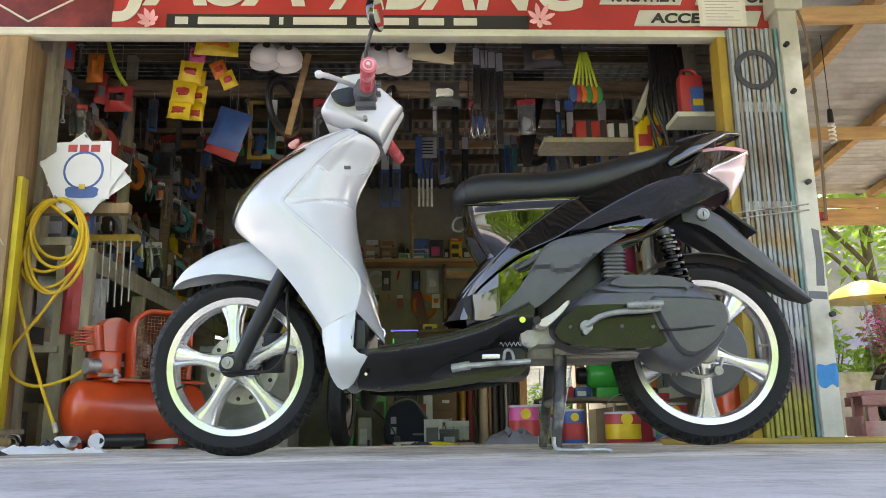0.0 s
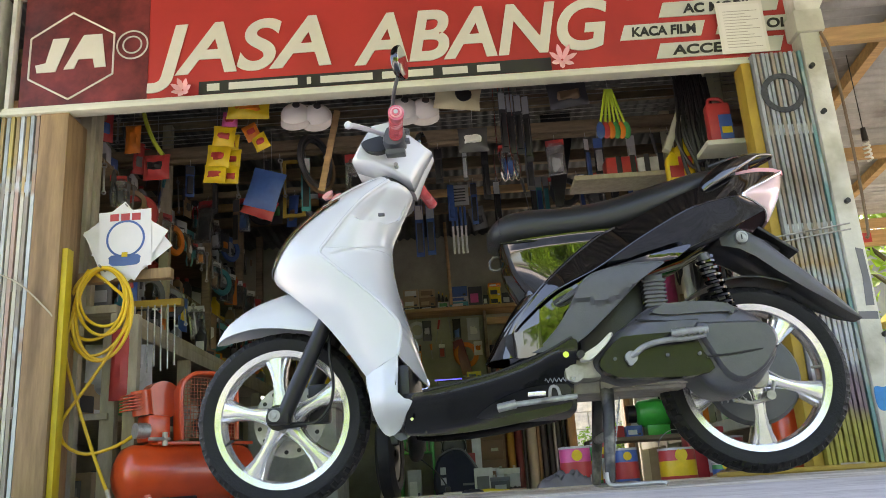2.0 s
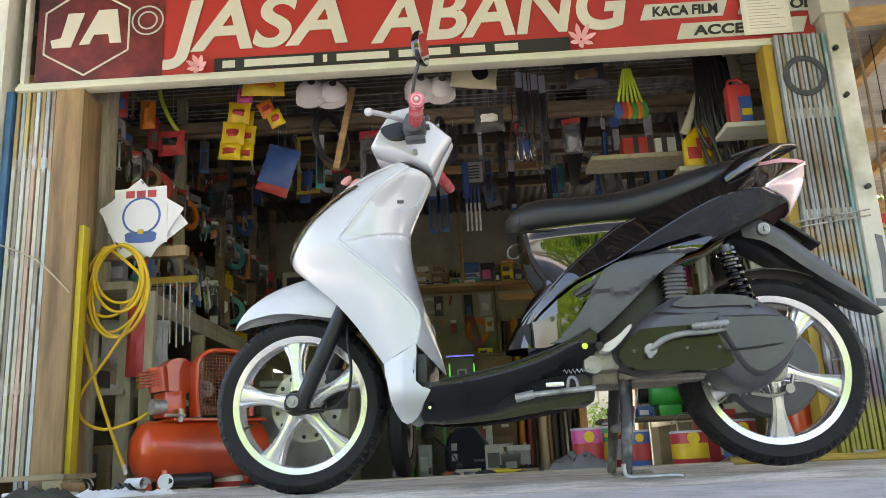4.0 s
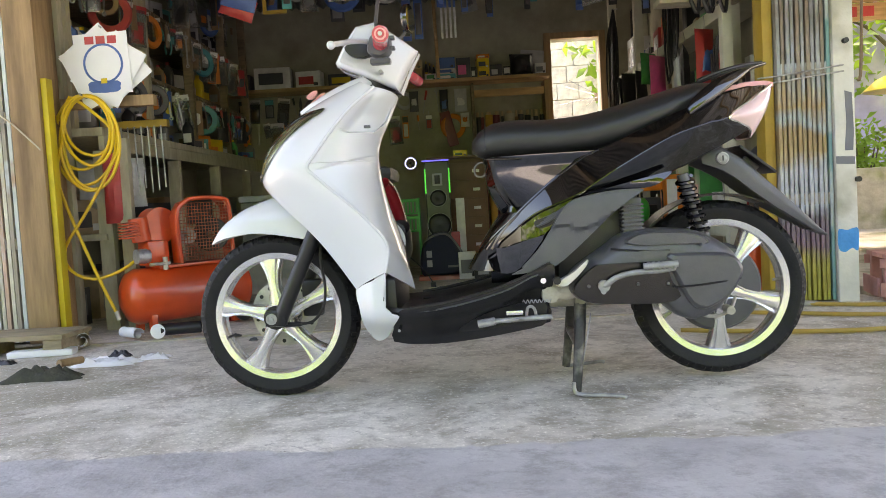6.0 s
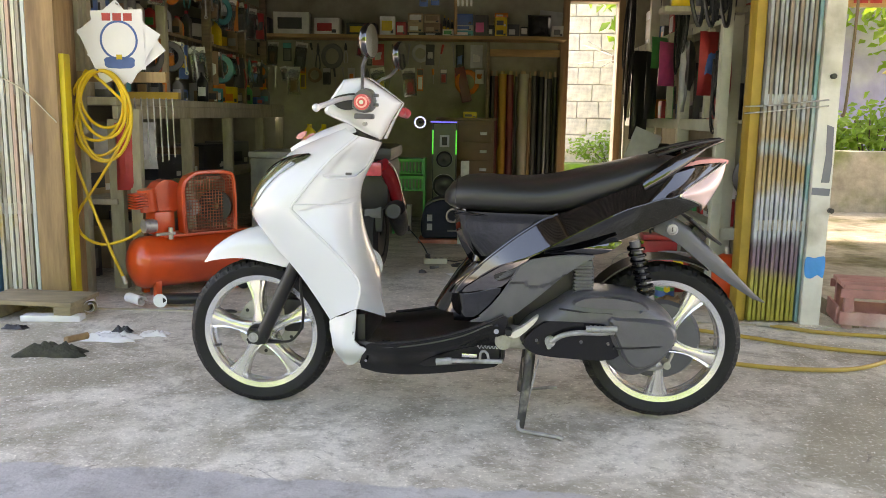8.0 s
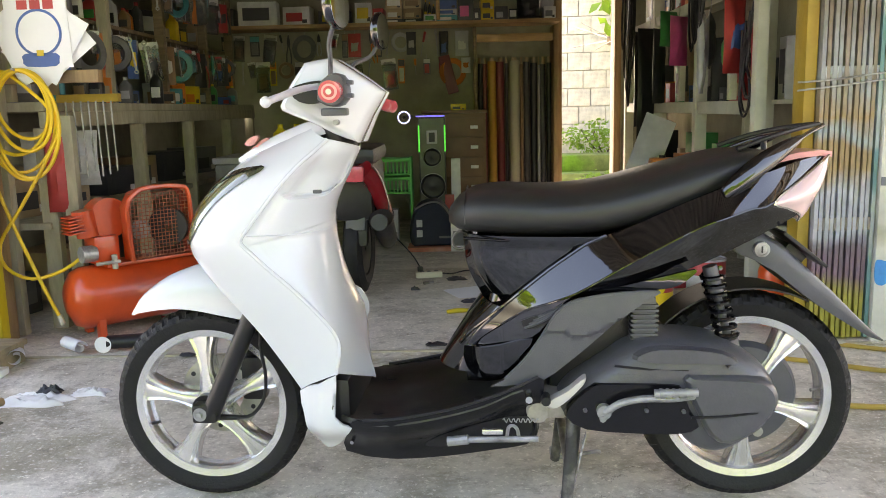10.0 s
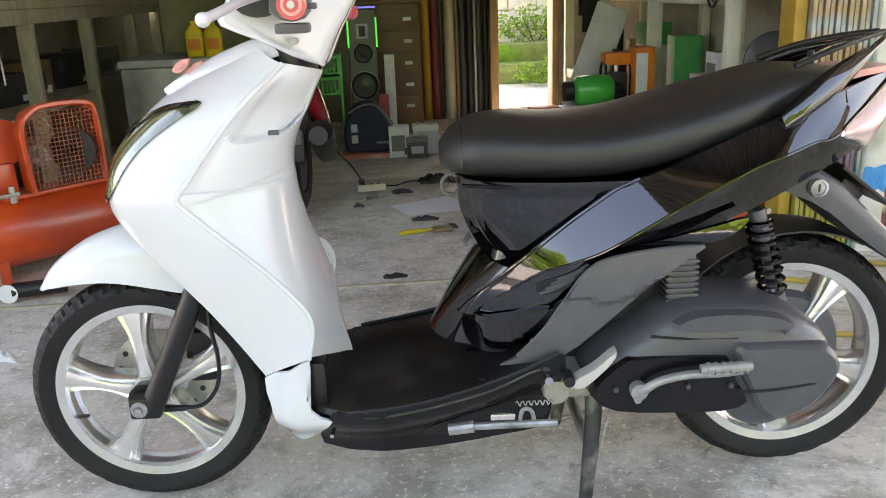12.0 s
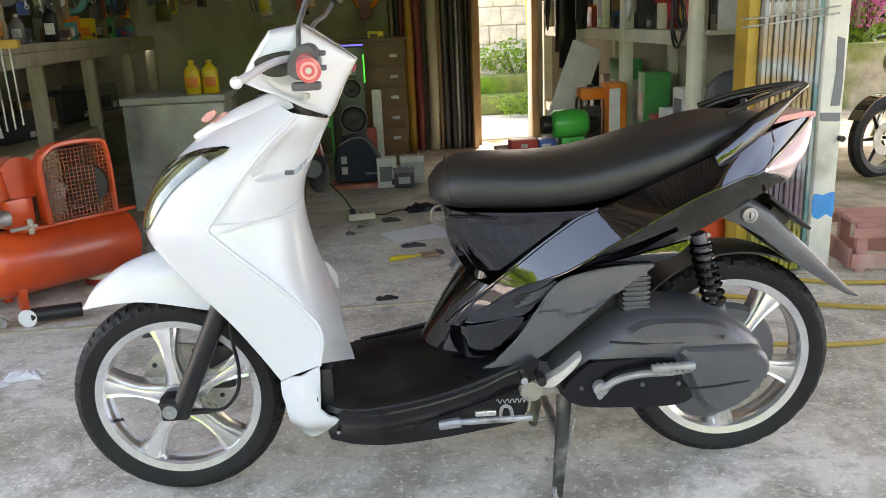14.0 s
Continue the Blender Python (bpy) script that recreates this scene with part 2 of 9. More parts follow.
def loft(bm, rings, closed=True, cap=True):
    rows = [[bm.verts.new(p) for p in r] for r in rings]
    n = len(rows[0])
    for a, b_ in zip(rows, rows[1:]):
        for i in range(n if closed else n - 1):
            j = (i + 1) % n
            bm.faces.new((a[i], a[j], b_[j], b_[i]))
    if cap and closed:
        bm.faces.new(rows[0][::-1])
        bm.faces.new(rows[-1])
    return bm


def sweep(bm, pts, r, seg=8, n=6, closed=False):
    path = spline(pts, n, closed) if n else [Vector(p) for p in pts]
    rings, up = [], Vector((0.13, 0.31, 0.94))
    for i, p in enumerate(path):
        a, c = path[max(0, i - 1)], path[min(len(path) - 1, i + 1)]
        d = (c - a).normalized() if (c - a).length > 1e-9 else Vector((0, 0, 1))
        s = d.cross(up)
        if s.length < 1e-3:
            s = d.cross(Vector((1, 0, 0)))
        s.normalize()
        up = s.cross(d).normalized()
        rr = r(i / (len(path) - 1)) if callable(r) else r
        rings.append([p + rr * (math.cos(q) * s + math.sin(q) * up) for q in (2 * math.pi * k / seg for k in range(seg))])
    return loft(bm, rings)


def lathe(bm, profile, centre, seg=48, dent=None):
    """Turns a profile of (radius, y) about the y axis through centre."""
    cx, cy, cz = centre
    rings = []
    for i in range(seg):
        q = 2 * math.pi * i / seg
        rings.append([(cx + (r + (dent(i, k) if dent else 0)) * math.cos(q), cy + y, cz + (r + (dent(i, k) if dent else 0)) * math.sin(q)) for k, (r, y) in enumerate(profile)])
    rows = [[bm.verts.new(p) for p in r] for r in rings]
    for i in range(seg):
        a, b_ = rows[i], rows[(i + 1) % seg]
        for k in range(len(profile)):
            j = (k + 1) % len(profile)
            bm.faces.new((a[k], a[j], b_[j], b_[k]))
    return bm


def puff(bm, poly, y0, y1, steps=((1.0, 0.0), (0.985, 0.55), (0.95, 0.85), (0.86, 1.0)), n=3, centre=None):
    """A cast form from a side outline (x, z): full at y0, rounded off towards y1."""
    pts = spline([(x, 0, z) for x, z in poly], n, True) if n else [Vector((x, 0, z)) for x, z in poly]
    c = Vector((centre[0], 0, centre[1])) if centre else sum(pts, Vector()) / len(pts)
    rings = [[(c.x + (p.x - c.x) * s, y0 + (y1 - y0) * f, c.z + (p.z - c.z) * s) for p in pts] for s, f in steps]
    return loft(bm, rings)


def plate(bm, poly, y0, y1, bevel=0.004, n=0):
    pts = spline([(x, 0, z) for x, z in poly], n, True) if n else [Vector((x, 0, z)) for x, z in poly]
    a = [bm.verts.new((p.x, y0, p.z)) for p in pts]
    f = bm.faces.new(a)
    ext = bmesh.ops.extrude_face_region(bm, geom=[f])
    vs = [g for g in ext["geom"] if isinstance(g, bmesh.types.BMVert)]
    for v in vs:
        v.co.y = y1
    if bevel:
        es = list({e for v in vs for e in v.link_edges if all(w in vs for w in e.verts)})
        bmesh.ops.bevel(bm, geom=es, offset=bevel, segments=2, profile=0.6, affect="EDGES")
    return bm


def thicken(bm, t, way=None):
    """Gives a sheet its thickness: a second skin t behind the first, joined along the rim."""
    bm.normal_update()
    old, rim = list(bm.faces), [e for e in bm.edges if len(e.link_faces) == 1]
    twin = {v: bm.verts.new(v.co + (way if way else -v.normal) * t) for v in list(bm.verts)}
    for f in old:
        bm.faces.new([twin[v] for v in f.verts][::-1])
    for e in rim:
        a, b_ = e.verts
        bm.faces.new((a, b_, twin[b_], twin[a]))
    return bm


def skin(bm, poly, width, thick=0.006, cell=0.03, n=2, side=-1):
    """A thin moulded panel: a side outline (x, z) laid on the surface y = side * width(x, z)."""
    pts = spline([(x, 0, z) for x, z in poly], n, True) if n > 1 else [Vector((x, 0, z)) for x, z in poly]
    tmp = B()
    f = tmp.faces.new([tmp.verts.new(p) for p in pts])
    bmesh.ops.triangulate(tmp, faces=[f], ngon_method="EAR_CLIP")
    xs, zs = [p.x for p in pts], [p.z for p in pts]
    for lo, hi, ax in ((min(xs), max(xs), 0), (min(zs), max(zs), 2)):
        k = int((hi - lo) / cell)
        for i in range(1, k + 1):
            co, no = [0, 0, 0], [0, 0, 0]
            co[ax], no[ax] = lo + (hi - lo) * i / (k + 1), 1
            bmesh.ops.bisect_plane(tmp, geom=tmp.verts[:] + tmp.edges[:] + tmp.faces[:], plane_co=co, plane_no=no)
    for v in tmp.verts:
        v.co.y = side * width(v.co.x, v.co.z)
    bmesh.ops.remove_doubles(tmp, verts=tmp.verts, dist=0.0004)
    thicken(tmp, thick, Vector((0, -side, 0)))
    me = bpy.data.meshes.new("tmp")
    tmp.to_mesh(me)
    tmp.free()
    bm.from_mesh(me)
    bpy.data.meshes.remove(me)
    return bm


def lerp(table, x):
    if x <= table[0][0]:
        return table[0][1]
    for (a, u), (b_, v) in zip(table, table[1:]):
        if x <= b_:
            return u + (v - u) * (x - a) / (b_ - a)
    return table[-1][1]


def smoothlerp(table, x):
    xs = [a for a, _ in table]
    x = min(max(x, xs[0]), xs[-1])
    i = max(0, min(len(xs) - 2, next((k for k in range(len(xs) - 1) if x <= xs[k + 1]), len(xs) - 2)))
    v = [b_ for _, b_ in table]
    t = (x - xs[i]) / (xs[i + 1] - xs[i])
    a, b_, c, d = v[max(0, i - 1)], v[i], v[i + 1], v[min(len(v) - 1, i + 2)]
    return 0.5 * (2 * b_ + (c - a) * t + (2 * a - 5 * b_ + 4 * c - d) * t * t + (3 * b_ - a - 3 * c + d) * t ** 3)


def lettering(name, text, size, at, material, parent, shear=0.0, width=1.0, depth=0.002, align="LEFT", label="", bold=0.0):
    """Letters of the built-in font as a mesh, upright and facing the street."""
    cu = bpy.data.curves.new(name, "FONT")
    cu.body, cu.size, cu.shear, cu.extrude, cu.align_x, cu.offset = text, size, shear, depth, align, bold
    tmp = bpy.data.objects.new("tmp", cu)
    me = bpy.data.meshes.new_from_object(tmp)
    bpy.data.objects.remove(tmp)
    bpy.data.curves.remove(cu)
    me.name = name
    xs = [v.co.x for v in me.vertices]
    sc = width / (max(xs) - min(xs)) if width else 1.0
    x0 = min(xs)
    for v in me.vertices:
        x, y, z = v.co
        v.co = (at[0] + (x - x0) * sc, at[1] - z, at[2] + y)
    me.materials.append(material)
    ob = new(name, me)
    ob.parent = parent
    if label:
        tagged(ob, label)
    return ob


# ---- ground, floor, walls, roofs ----
def slab(name, poly, z, material, label, kind="structure", category="floor", depth=0.1):
    bm = B()
    f = bm.faces.new([bm.verts.new((x, y, z if not callable(z) else z(x, y))) for x, y in poly])
    e = bmesh.ops.extrude_face_region(bm, geom=[f])
    for v in e["geom"]:
        if isinstance(v, bmesh.types.BMVert):
            v.co.z -= depth
    return single(name, bm, material, label, category, kind=kind)


slab("ground", [(-400, -400), (400, -400), (400, 400), (-400, 400)], -0.12, DIRT, "brown bare earth ground around the shop", category="ground", depth=0.05)
slab("pavement", [(-7, -9), (7, -9), (7, 1.50), (2.45, 1.50), (2.40, 1.292), (-2.2, 1.039), (-2.25, 1.5), (-7, 1.5)], 0.0, CONC,
     "worn grey beige cement forecourt with a darker apron", category="forecourt", depth=0.14)
slab("yard", [(2.46, 1.504), (9, 1.504), (9, 12), (2.2, 12)], -0.01, DIRT, "brown trodden earth yard beside the shop", category="ground", depth=0.1)

SHOP0 = set(bpy.data.objects)    # what follows, up to the turn below, is laid out square to the shop front
slab("floor", [(-2.0, 1.17), (2.32, 1.17), (2.32, 5.6), (-2.0, 5.6)], lambda x, y: 0.003 - 0.02 * max(0, y - 1.17), SHOPC, "stained grey cement shop floor", depth=0.1)


def fl(v):
    """Height of the shop floor, which falls a little to the back."""
    return 0.003 - 0.02 * (v - 1.17)


def wall(name, lo, hi, material, label, category="wall"):
    return single(name, box(B(), lo, hi), material, label, category, kind="structure")


HGT = 2.62
wall("wall_west", (-2.12, 1.36, -0.12), (-2.0, 5.72, HGT), PLASTER, "dark grey rendered shop side wall")
wall("wall_east", (2.32, 1.80, -0.12), (2.40, 5.72, HGT), PLASTER, "grey rendered shop side wall beside shelving")
wall("wall_east_front", (2.205, 1.328, -0.12), (2.222, 1.82, HGT), WPAINT, "white painted board beside the column")
wall("wall_east_return", (2.223, 1.80, -0.12), (2.318, 1.818, HGT), WPAINT, "white painted return of the side wall")
wall("wall_north", (-2.0, 5.6, -0.12), (1.47, 5.72, HGT), PLASTER, "grey rendered shop back wall beside the doorway")
wall("wall_north_b", (1.93, 5.6, -0.12), (2.32, 5.72, HGT), PLASTER, "grey rendered shop back wall in the corner")
wall("wall_north_top", (1.47, 5.6, 2.0), (1.93, 5.72, HGT), PLASTER, "grey rendered wall above the back doorway")
bm = B()
box(bm, (1.41, 5.53, -0.09), (1.47, 5.598, 2.06), 0.004)
box(bm, (1.93, 5.53, -0.09), (1.99, 5.598, 2.06), 0.004)
box(bm, (1.474, 5.53, 2.0), (1.926, 5.598, 2.06), 0.004)
single("door_frame", bm, WOOD, "bare timber frame of the open back doorway", "door frame", kind="structure")
single("threshold", box(B(), (-1.9, 1.150, -0.02), (2.1, 1.168, 0.006), 0.002), WOODP, "worn timber strip at the shop threshold", "threshold", kind="structure")


def corrugated(name, x0, x1, y0, y1, z0, z1, pitch, amp, material, label, along="y"):
    """Wavy roofing sheet; the waves run along y (or along x)."""
    bm = B()
    rows = []
    if along == "y":
        n = int((x1 - x0) / pitch * 6)
        for y, z in ((y0, z0), (y1, z1)):
            rows.append([(x0 + (x1 - x0) * i / n, y, z + amp * math.sin(i * math.pi / 3)) for i in range(n + 1)])
    else:
        n = int((y1 - y0) / pitch * 6)
        for x in (x0, x1):
            rows.append([(x, y0 + (y1 - y0) * i / n, z0 + (z1 - z0) * i / n + amp * math.sin(i * math.pi / 3)) for i in range(n + 1)])
    loft(bm, rows, closed=False)
    thicken(bm, 0.002)
    return single(name, bm, material, label, "roof", kind="structure", angle=60)


corrugated("ceiling", -2.3, 2.5, 1.2, 5.9, 2.72, 2.42, 0.075, 0.012, mat("dark roofing", (0.11, 0.115, 0.11), 0.6, metal=0.0, var=0.3, col2=(0.07, 0.065, 0.055)), "dark corrugated metal shop roof")
for i, y in enumerate((1.95, 2.85, 3.75, 4.65)):
    z = 2.70 - 0.3 * (y - 1.2) / 4.7 - 0.02
    single("ceiling_beam", box(B(), (-2.0, y, z - 0.09), (2.32, y + 0.05, z), 0.004), WOODD, "old dark timber purlin under the roof", "beam", "purlins", "structure")


corrugated("canopy_roof", -2.3, 2.5, -2.6, 1.34, 2.93, 2.76, 0.09, 0.014, mat("dark old roofing", (0.075, 0.07, 0.062), 0.6, var=0.3, col2=(0.05, 0.042, 0.034)), "corrugated metal canopy over the forecourt")
for y in (-1.9, -0.9, 0.1, 1.0):
    z = 2.785 - 0.046 * y
    single("canopy_beam", box(B(), (-2.3, y, z - 0.10), (2.5, y + 0.06, z), 0.004), WOODD, "old timber beam under the canopy", "beam", "canopy beams", "structure")


# ---- shop front: sign, shutters, posts ----
sign = thing("shop_sign", "long red shop sign with cream lettering on a cream frame", "sign")
part("board", box(B(), (-1.60, 1.285, 1.885), (2.17, 1.30, 2.50)), SIGNR, sign, "red printed board")
part("photo_panel", box(B(), (-1.598, 1.281, 1.887), (-0.98, 1.284, 2.498)), SIGND, sign, "dark red photo print of a car interior")
bm = box(B(), (-1.66, 1.235, 1.845), (2.20, 1.31, 1.865), 0.003)
box(bm, (-1.66, 1.25, 1.867), (2.20, 1.31, 1.888), 0.004)
part("bottom_rail", bm, CREAM, sign, "cream painted moulding")
part("top_rail", box(B(), (-1.66, 1.25, 2.50), (2.20, 1.31, 2.54), 0.004), CREAM, sign)
for x in (-1.655, 2.172):
    part("end_rail", box(B(), (x, 1.26, 1.89), (x + 0.022, 1.305, 2.50), 0.003), WPAINT, sign)
part("address_strip", box(B(), (-0.73, 1.279, 1.905), (0.96, 1.283, 1.972)), SIGNK, sign, "black strip with a line of small cream print")
x = -0.69
for w in (0.06, 0.33, 0.02, 0.25, 0.08, 0.12, 0.12, 0.11):
    part("print_bar", box(B(), (x, 1.2765, 1.920), (x + w, 1.2785, 1.957)), SIGNW, sign)
    x += w + 0.045
lettering("lettering", "JASA", 0.375, (-0.98, 1.280, 2.025), SIGNW, sign, 0.22, 0.89, label="large cream slanted letters", bold=0.009)
lettering("lettering", "ABANG", 0.375, (0.02, 1.280, 2.010), SIGNW, sign, 0.22, 1.24, bold=0.009)
for (a, b_, c, d), txt in zip(((1.46, 2.08, 1.925, 2.005), (1.30, 1.72, 2.035, 2.115), (1.50, 2.10, 2.145, 2.225), (1.76, 2.155, 2.035, 2.115), (1.36, 2.12, 2.255, 2.335)), ("ACCES", "KACA FILM", "AC MOBIL", "    OLI", "")):
    bm = B()
    sl = 0.03
    vs = [bm.verts.new(p) for p in ((a, 1.2795, c), (b_ - sl, 1.2795, c), (b_, 1.2795, d), (a + sl, 1.2795, d))]
    f = bm.faces.new(vs)
    e = bmesh.ops.extrude_face_region(bm, geom=[f])
    for v in e["geom"]:
        if isinstance(v, bmesh.types.BMVert):
            v.co.y += 0.005
    tag_ = part("service_tag", bm, SIGNG, sign)
    if txt.strip():
        w = {"ACCES": 0.28, "KACA FILM": 0.31, "AC MOBIL": 0.34, "    OLI": 0.12}[txt]
        x0 = {"ACCES": 0.08, "KACA FILM": 0.06, "AC MOBIL": 0.12, "    OLI": 0.25}[txt]
        lettering("tag_lettering", txt.strip(), 0.068, (a + x0, 1.2775, c + 0.016), SIGNK, tag_, 0.1, w, bold=0.002)
bm = B()
hexa = [(-1.56, 2.05), (-1.56, 2.27), (-1.36, 2.40), (-1.15, 2.27), (-1.15, 2.05), (-1.36, 1.93)]
for (a, b_), (c, d) in zip(hexa, hexa[1:] + hexa[:1]):
    part("emblem_outline", cyl(B(), (a, 1.280, b_), (c, 1.280, d), 0.005, seg=6), SIGNW, sign)
bm = plate(B(), [(-1.52, 2.08), (-1.43, 2.08), (-1.37, 2.26), (-1.45, 2.26), (-1.48, 2.13), (-1.53, 2.12)], 1.281, 1.277, 0)
plate(bm, [(-1.39, 2.09), (-1.30, 2.27), (-1.21, 2.27), (-1.185, 2.09), (-1.24, 2.09), (-1.25, 2.14), (-1.32, 2.14), (-1.34, 2.09)], 1.281, 1.277, 0)
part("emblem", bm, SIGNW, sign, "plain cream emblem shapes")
bm = B()
for r0 in (0.045, 0.075):
    lathe(bm, [(r0 - 0.004, -0.002), (r0 + 0.004, -0.002), (r0 + 0.004, 0.002), (r0 - 0.004, 0.002)], (-1.06, 1.281, 2.20), 32)
part("dial_ring", bm, SIGNG, sign)
notice = thing("notice_sheet", "yellowed paper notice pasted over the sign", "notice")
part("sheet", box(B(), (1.77, 1.262, 1.915), (1.995, 1.264, 2.19)), mat("yellowed paper", (0.66, 0.64, 0.55), 0.8, var=0.05), notice)
bm = B()
for k in range(13):
    box(bm, (1.80, 1.2605, 1.945 + 0.016 * k), (1.80 + 0.165 - 0.03 * (k % 3), 1.2615, 1.9485 + 0.016 * k))
part("print_lines", bm, mat("faint print", (0.42, 0.40, 0.34), 0.8, var=0.1), notice)
part("border", box(B(), (1.785, 1.2612, 1.93), (1.98, 1.2618, 2.175)), mat("pale border", (0.70, 0.68, 0.60), 0.8, var=0.03), notice)
PETAL = mat("pink lily petals", (0.72, 0.36, 0.36), 0.6, var=0.2, col2=(0.80, 0.60, 0.55))
for x, z, s in ((-0.80, 1.925, 0.045), (1.01, 1.945, 0.06)):
    fl_ = thing("artificial_flower", "pink artificial lily fixed to the sign", "flower", (x, 1.262, z), "sign flowers")
    for k in range(7):
        q = 2 * math.pi * k / 7 + x
        bm = B()
        d = Vector((math.cos(q), -0.25, math.sin(q)))
        p = Vector((-math.sin(q), 0, math.cos(q)))
        rows = [[d * (s * t) + p * (w * u) + Vector((0, -0.02 * t * t, 0)) for u in (-1, 0, 1)] for t, w in ((0.1, 0.003), (0.45, 0.012), (0.8, 0.012), (1.1, 0.002))]
        loft(bm, rows, closed=False)
        thicken(bm, 0.0012)
        part("petal", bm, PETAL, fl_)

# column with blue paint, shutters folded against it
col_ = thing("column", "peeling white concrete column with blue and grey paint patches", "column", kind="structure")
part("shaft", box(B(), (2.11, 1.185, -0.02), (2.20, 1.325, 2.62), 0.008), WPAINT, col_)
part("capital", box(B(), (2.09, 1.165, 1.955), (2.225, 1.345, 2.07), 0.012), WPAINT, col_)
part("brace", box(B(), (-0.05, -0.05, 0), (0.05, 0.05, 0.5), 0.006, pose(2.16, 1.25, 2.06, 0, 30, 0)), WPAINT, col_)
bm = puff(B(), [(2.113, 0.235), (2.112, 0.310), (2.128, 0.318), (2.15, 0.313), (2.175, 0.320), (2.199, 0.315), (2.198, 0.235), (2.19, 0.222), (2.17, 0.235), (2.14, 0.218)], 1.188, 1.1835, ((1, 0), (1, 0.9), (0.97, 1.0)))
part("blue_patch", bm, BLUE, col_, "blue sprayed patch")
for poly in ([(2.150, 0.655), (2.185, 0.655), (2.19, 0.74), (2.185, 0.90), (2.155, 0.91), (2.16, 0.78)], [(2.113, 0.60), (2.19, 0.595), (2.192, 0.628), (2.113, 0.632)]):
    part("grey_patch", plate(B(), poly, 1.19, 1.1822, 0), GREYPT, col_)
for x, z in ((2.14, 1.55), (2.16, 1.12), (2.2, 0.53), (2.13, 1.78)):
    part("insulator", cyl(B(), (x, 1.19, z), (x, 1.165, z), 0.012, seg=10), BLACKP, col_)
single("electric_cable", sweep(B(), [(2.20, 1.175, 1.95), (2.232, 1.18, 1.80), (2.237, 1.18, 1.4), (2.225, 1.18, 1.0), (2.21, 1.182, 0.95)], 0.007, 6), mat("brown cable", (0.14, 0.09, 0.05), 0.6), "brown electric cable running down the column", "cable")
SHUT = [mat("shutter slat " + n, c, 0.5, metal=0.2, var=0.28, scale=2.5, bump=0.1, col2=c2, mix2=(0.47, 0.53), scale2=2.6, rnd=0.12) for n, c, c2 in
        (("silver", (0.40, 0.44, 0.46), (0.27, 0.24, 0.20)), ("teal", (0.13, 0.27, 0.27), (0.30, 0.36, 0.36)), ("pale", (0.50, 0.54, 0.56), (0.38, 0.27, 0.22)),
         ("ochre", (0.40, 0.28, 0.12), (0.47, 0.45, 0.38)), ("rust", (0.36, 0.25, 0.19), (0.45, 0.49, 0.50)), ("yellow", (0.46, 0.36, 0.12), (0.44, 0.45, 0.42)))]


def graffiti(name, base, dark):
    """Slat steel with bands of old spray paint one over another, their edges soft and uneven."""
    m = mat(name, base, 0.45, metal=0.1, var=0.25, scale=3, bump=0.1)
    N, L = m.node_tree.nodes, m.node_tree.links
    tc, no, se, ad, ra = N.new("ShaderNodeTexCoord"), N.new("ShaderNodeTexNoise"), N.new("ShaderNodeSeparateXYZ"), N.new("ShaderNodeMath"), N.new("ShaderNodeValToRGB")
    no.inputs["Scale"].default_value, no.inputs["Detail"].default_value = 5.0, 5
    L.new(tc.outputs["Object"], no.inputs["Vector"])
    L.new(tc.outputs["Object"], se.inputs[0])
    ad.operation = "MULTIPLY_ADD"
    ad.inputs[1].default_value = 0.30
    L.new(no.outputs["Fac"], ad.inputs[0])
    L.new(se.outputs[2], ad.inputs[2])
    sc = N.new("ShaderNodeMath")
    sc.operation = "MULTIPLY"
    sc.inputs[1].default_value = 0.5
    L.new(ad.outputs[0], sc.inputs[0])
    L.new(sc.outputs[0], ra.inputs[0])
    stops = ((0.10, (0.42, 0.38, 0.06)), (0.17, (0.40, 0.36, 0.08)), (0.21, (0.24, 0.15, 0.20)), (0.25, (0.20, 0.16, 0.19)), (0.29, (0.50, 0.54, 0.60)), (0.37, (0.52, 0.55, 0.60)), (0.40, (0.46, 0.33, 0.16)), (0.44, (0.40, 0.28, 0.14)), (0.47, (0.42, 0.50, 0.54)), (0.51, (0.45, 0.31, 0.15)), (0.56, base), (0.70, dark), (0.80, base))
    el = ra.color_ramp.elements
    el[0].position, el[0].color = stops[0][0], (*stops[0][1], 1)
    el[1].position, el[1].color = stops[-1][0], (*stops[-1][1], 1)
    for p, c in stops[1:-1]:
        el.new(p).color = (*c, 1)
    gr, mx = N.new("ShaderNodeTexNoise"), N.new("ShaderNodeMix")
    gr.inputs["Scale"].default_value, gr.inputs["Detail"].default_value = 22, 6
    L.new(tc.outputs["Object"], gr.inputs["Vector"])
    mx.data_type, mx.blend_type = "RGBA", "MULTIPLY"
    mx.inputs["Factor"].default_value = 0.55
    L.new(ra.outputs[0], mx.inputs["A"])
    L.new(gr.outputs["Fac"], mx.inputs["B"])
    L.new(mx.outputs["Result"], N["Principled BSDF"].inputs["Base Color"])
    return m


SHUT += [graffiti("sprayed slat", (0.42, 0.46, 0.48), (0.24, 0.22, 0.19)), graffiti("sprayed rusty slat", (0.36, 0.31, 0.25), (0.22, 0.16, 0.11))]


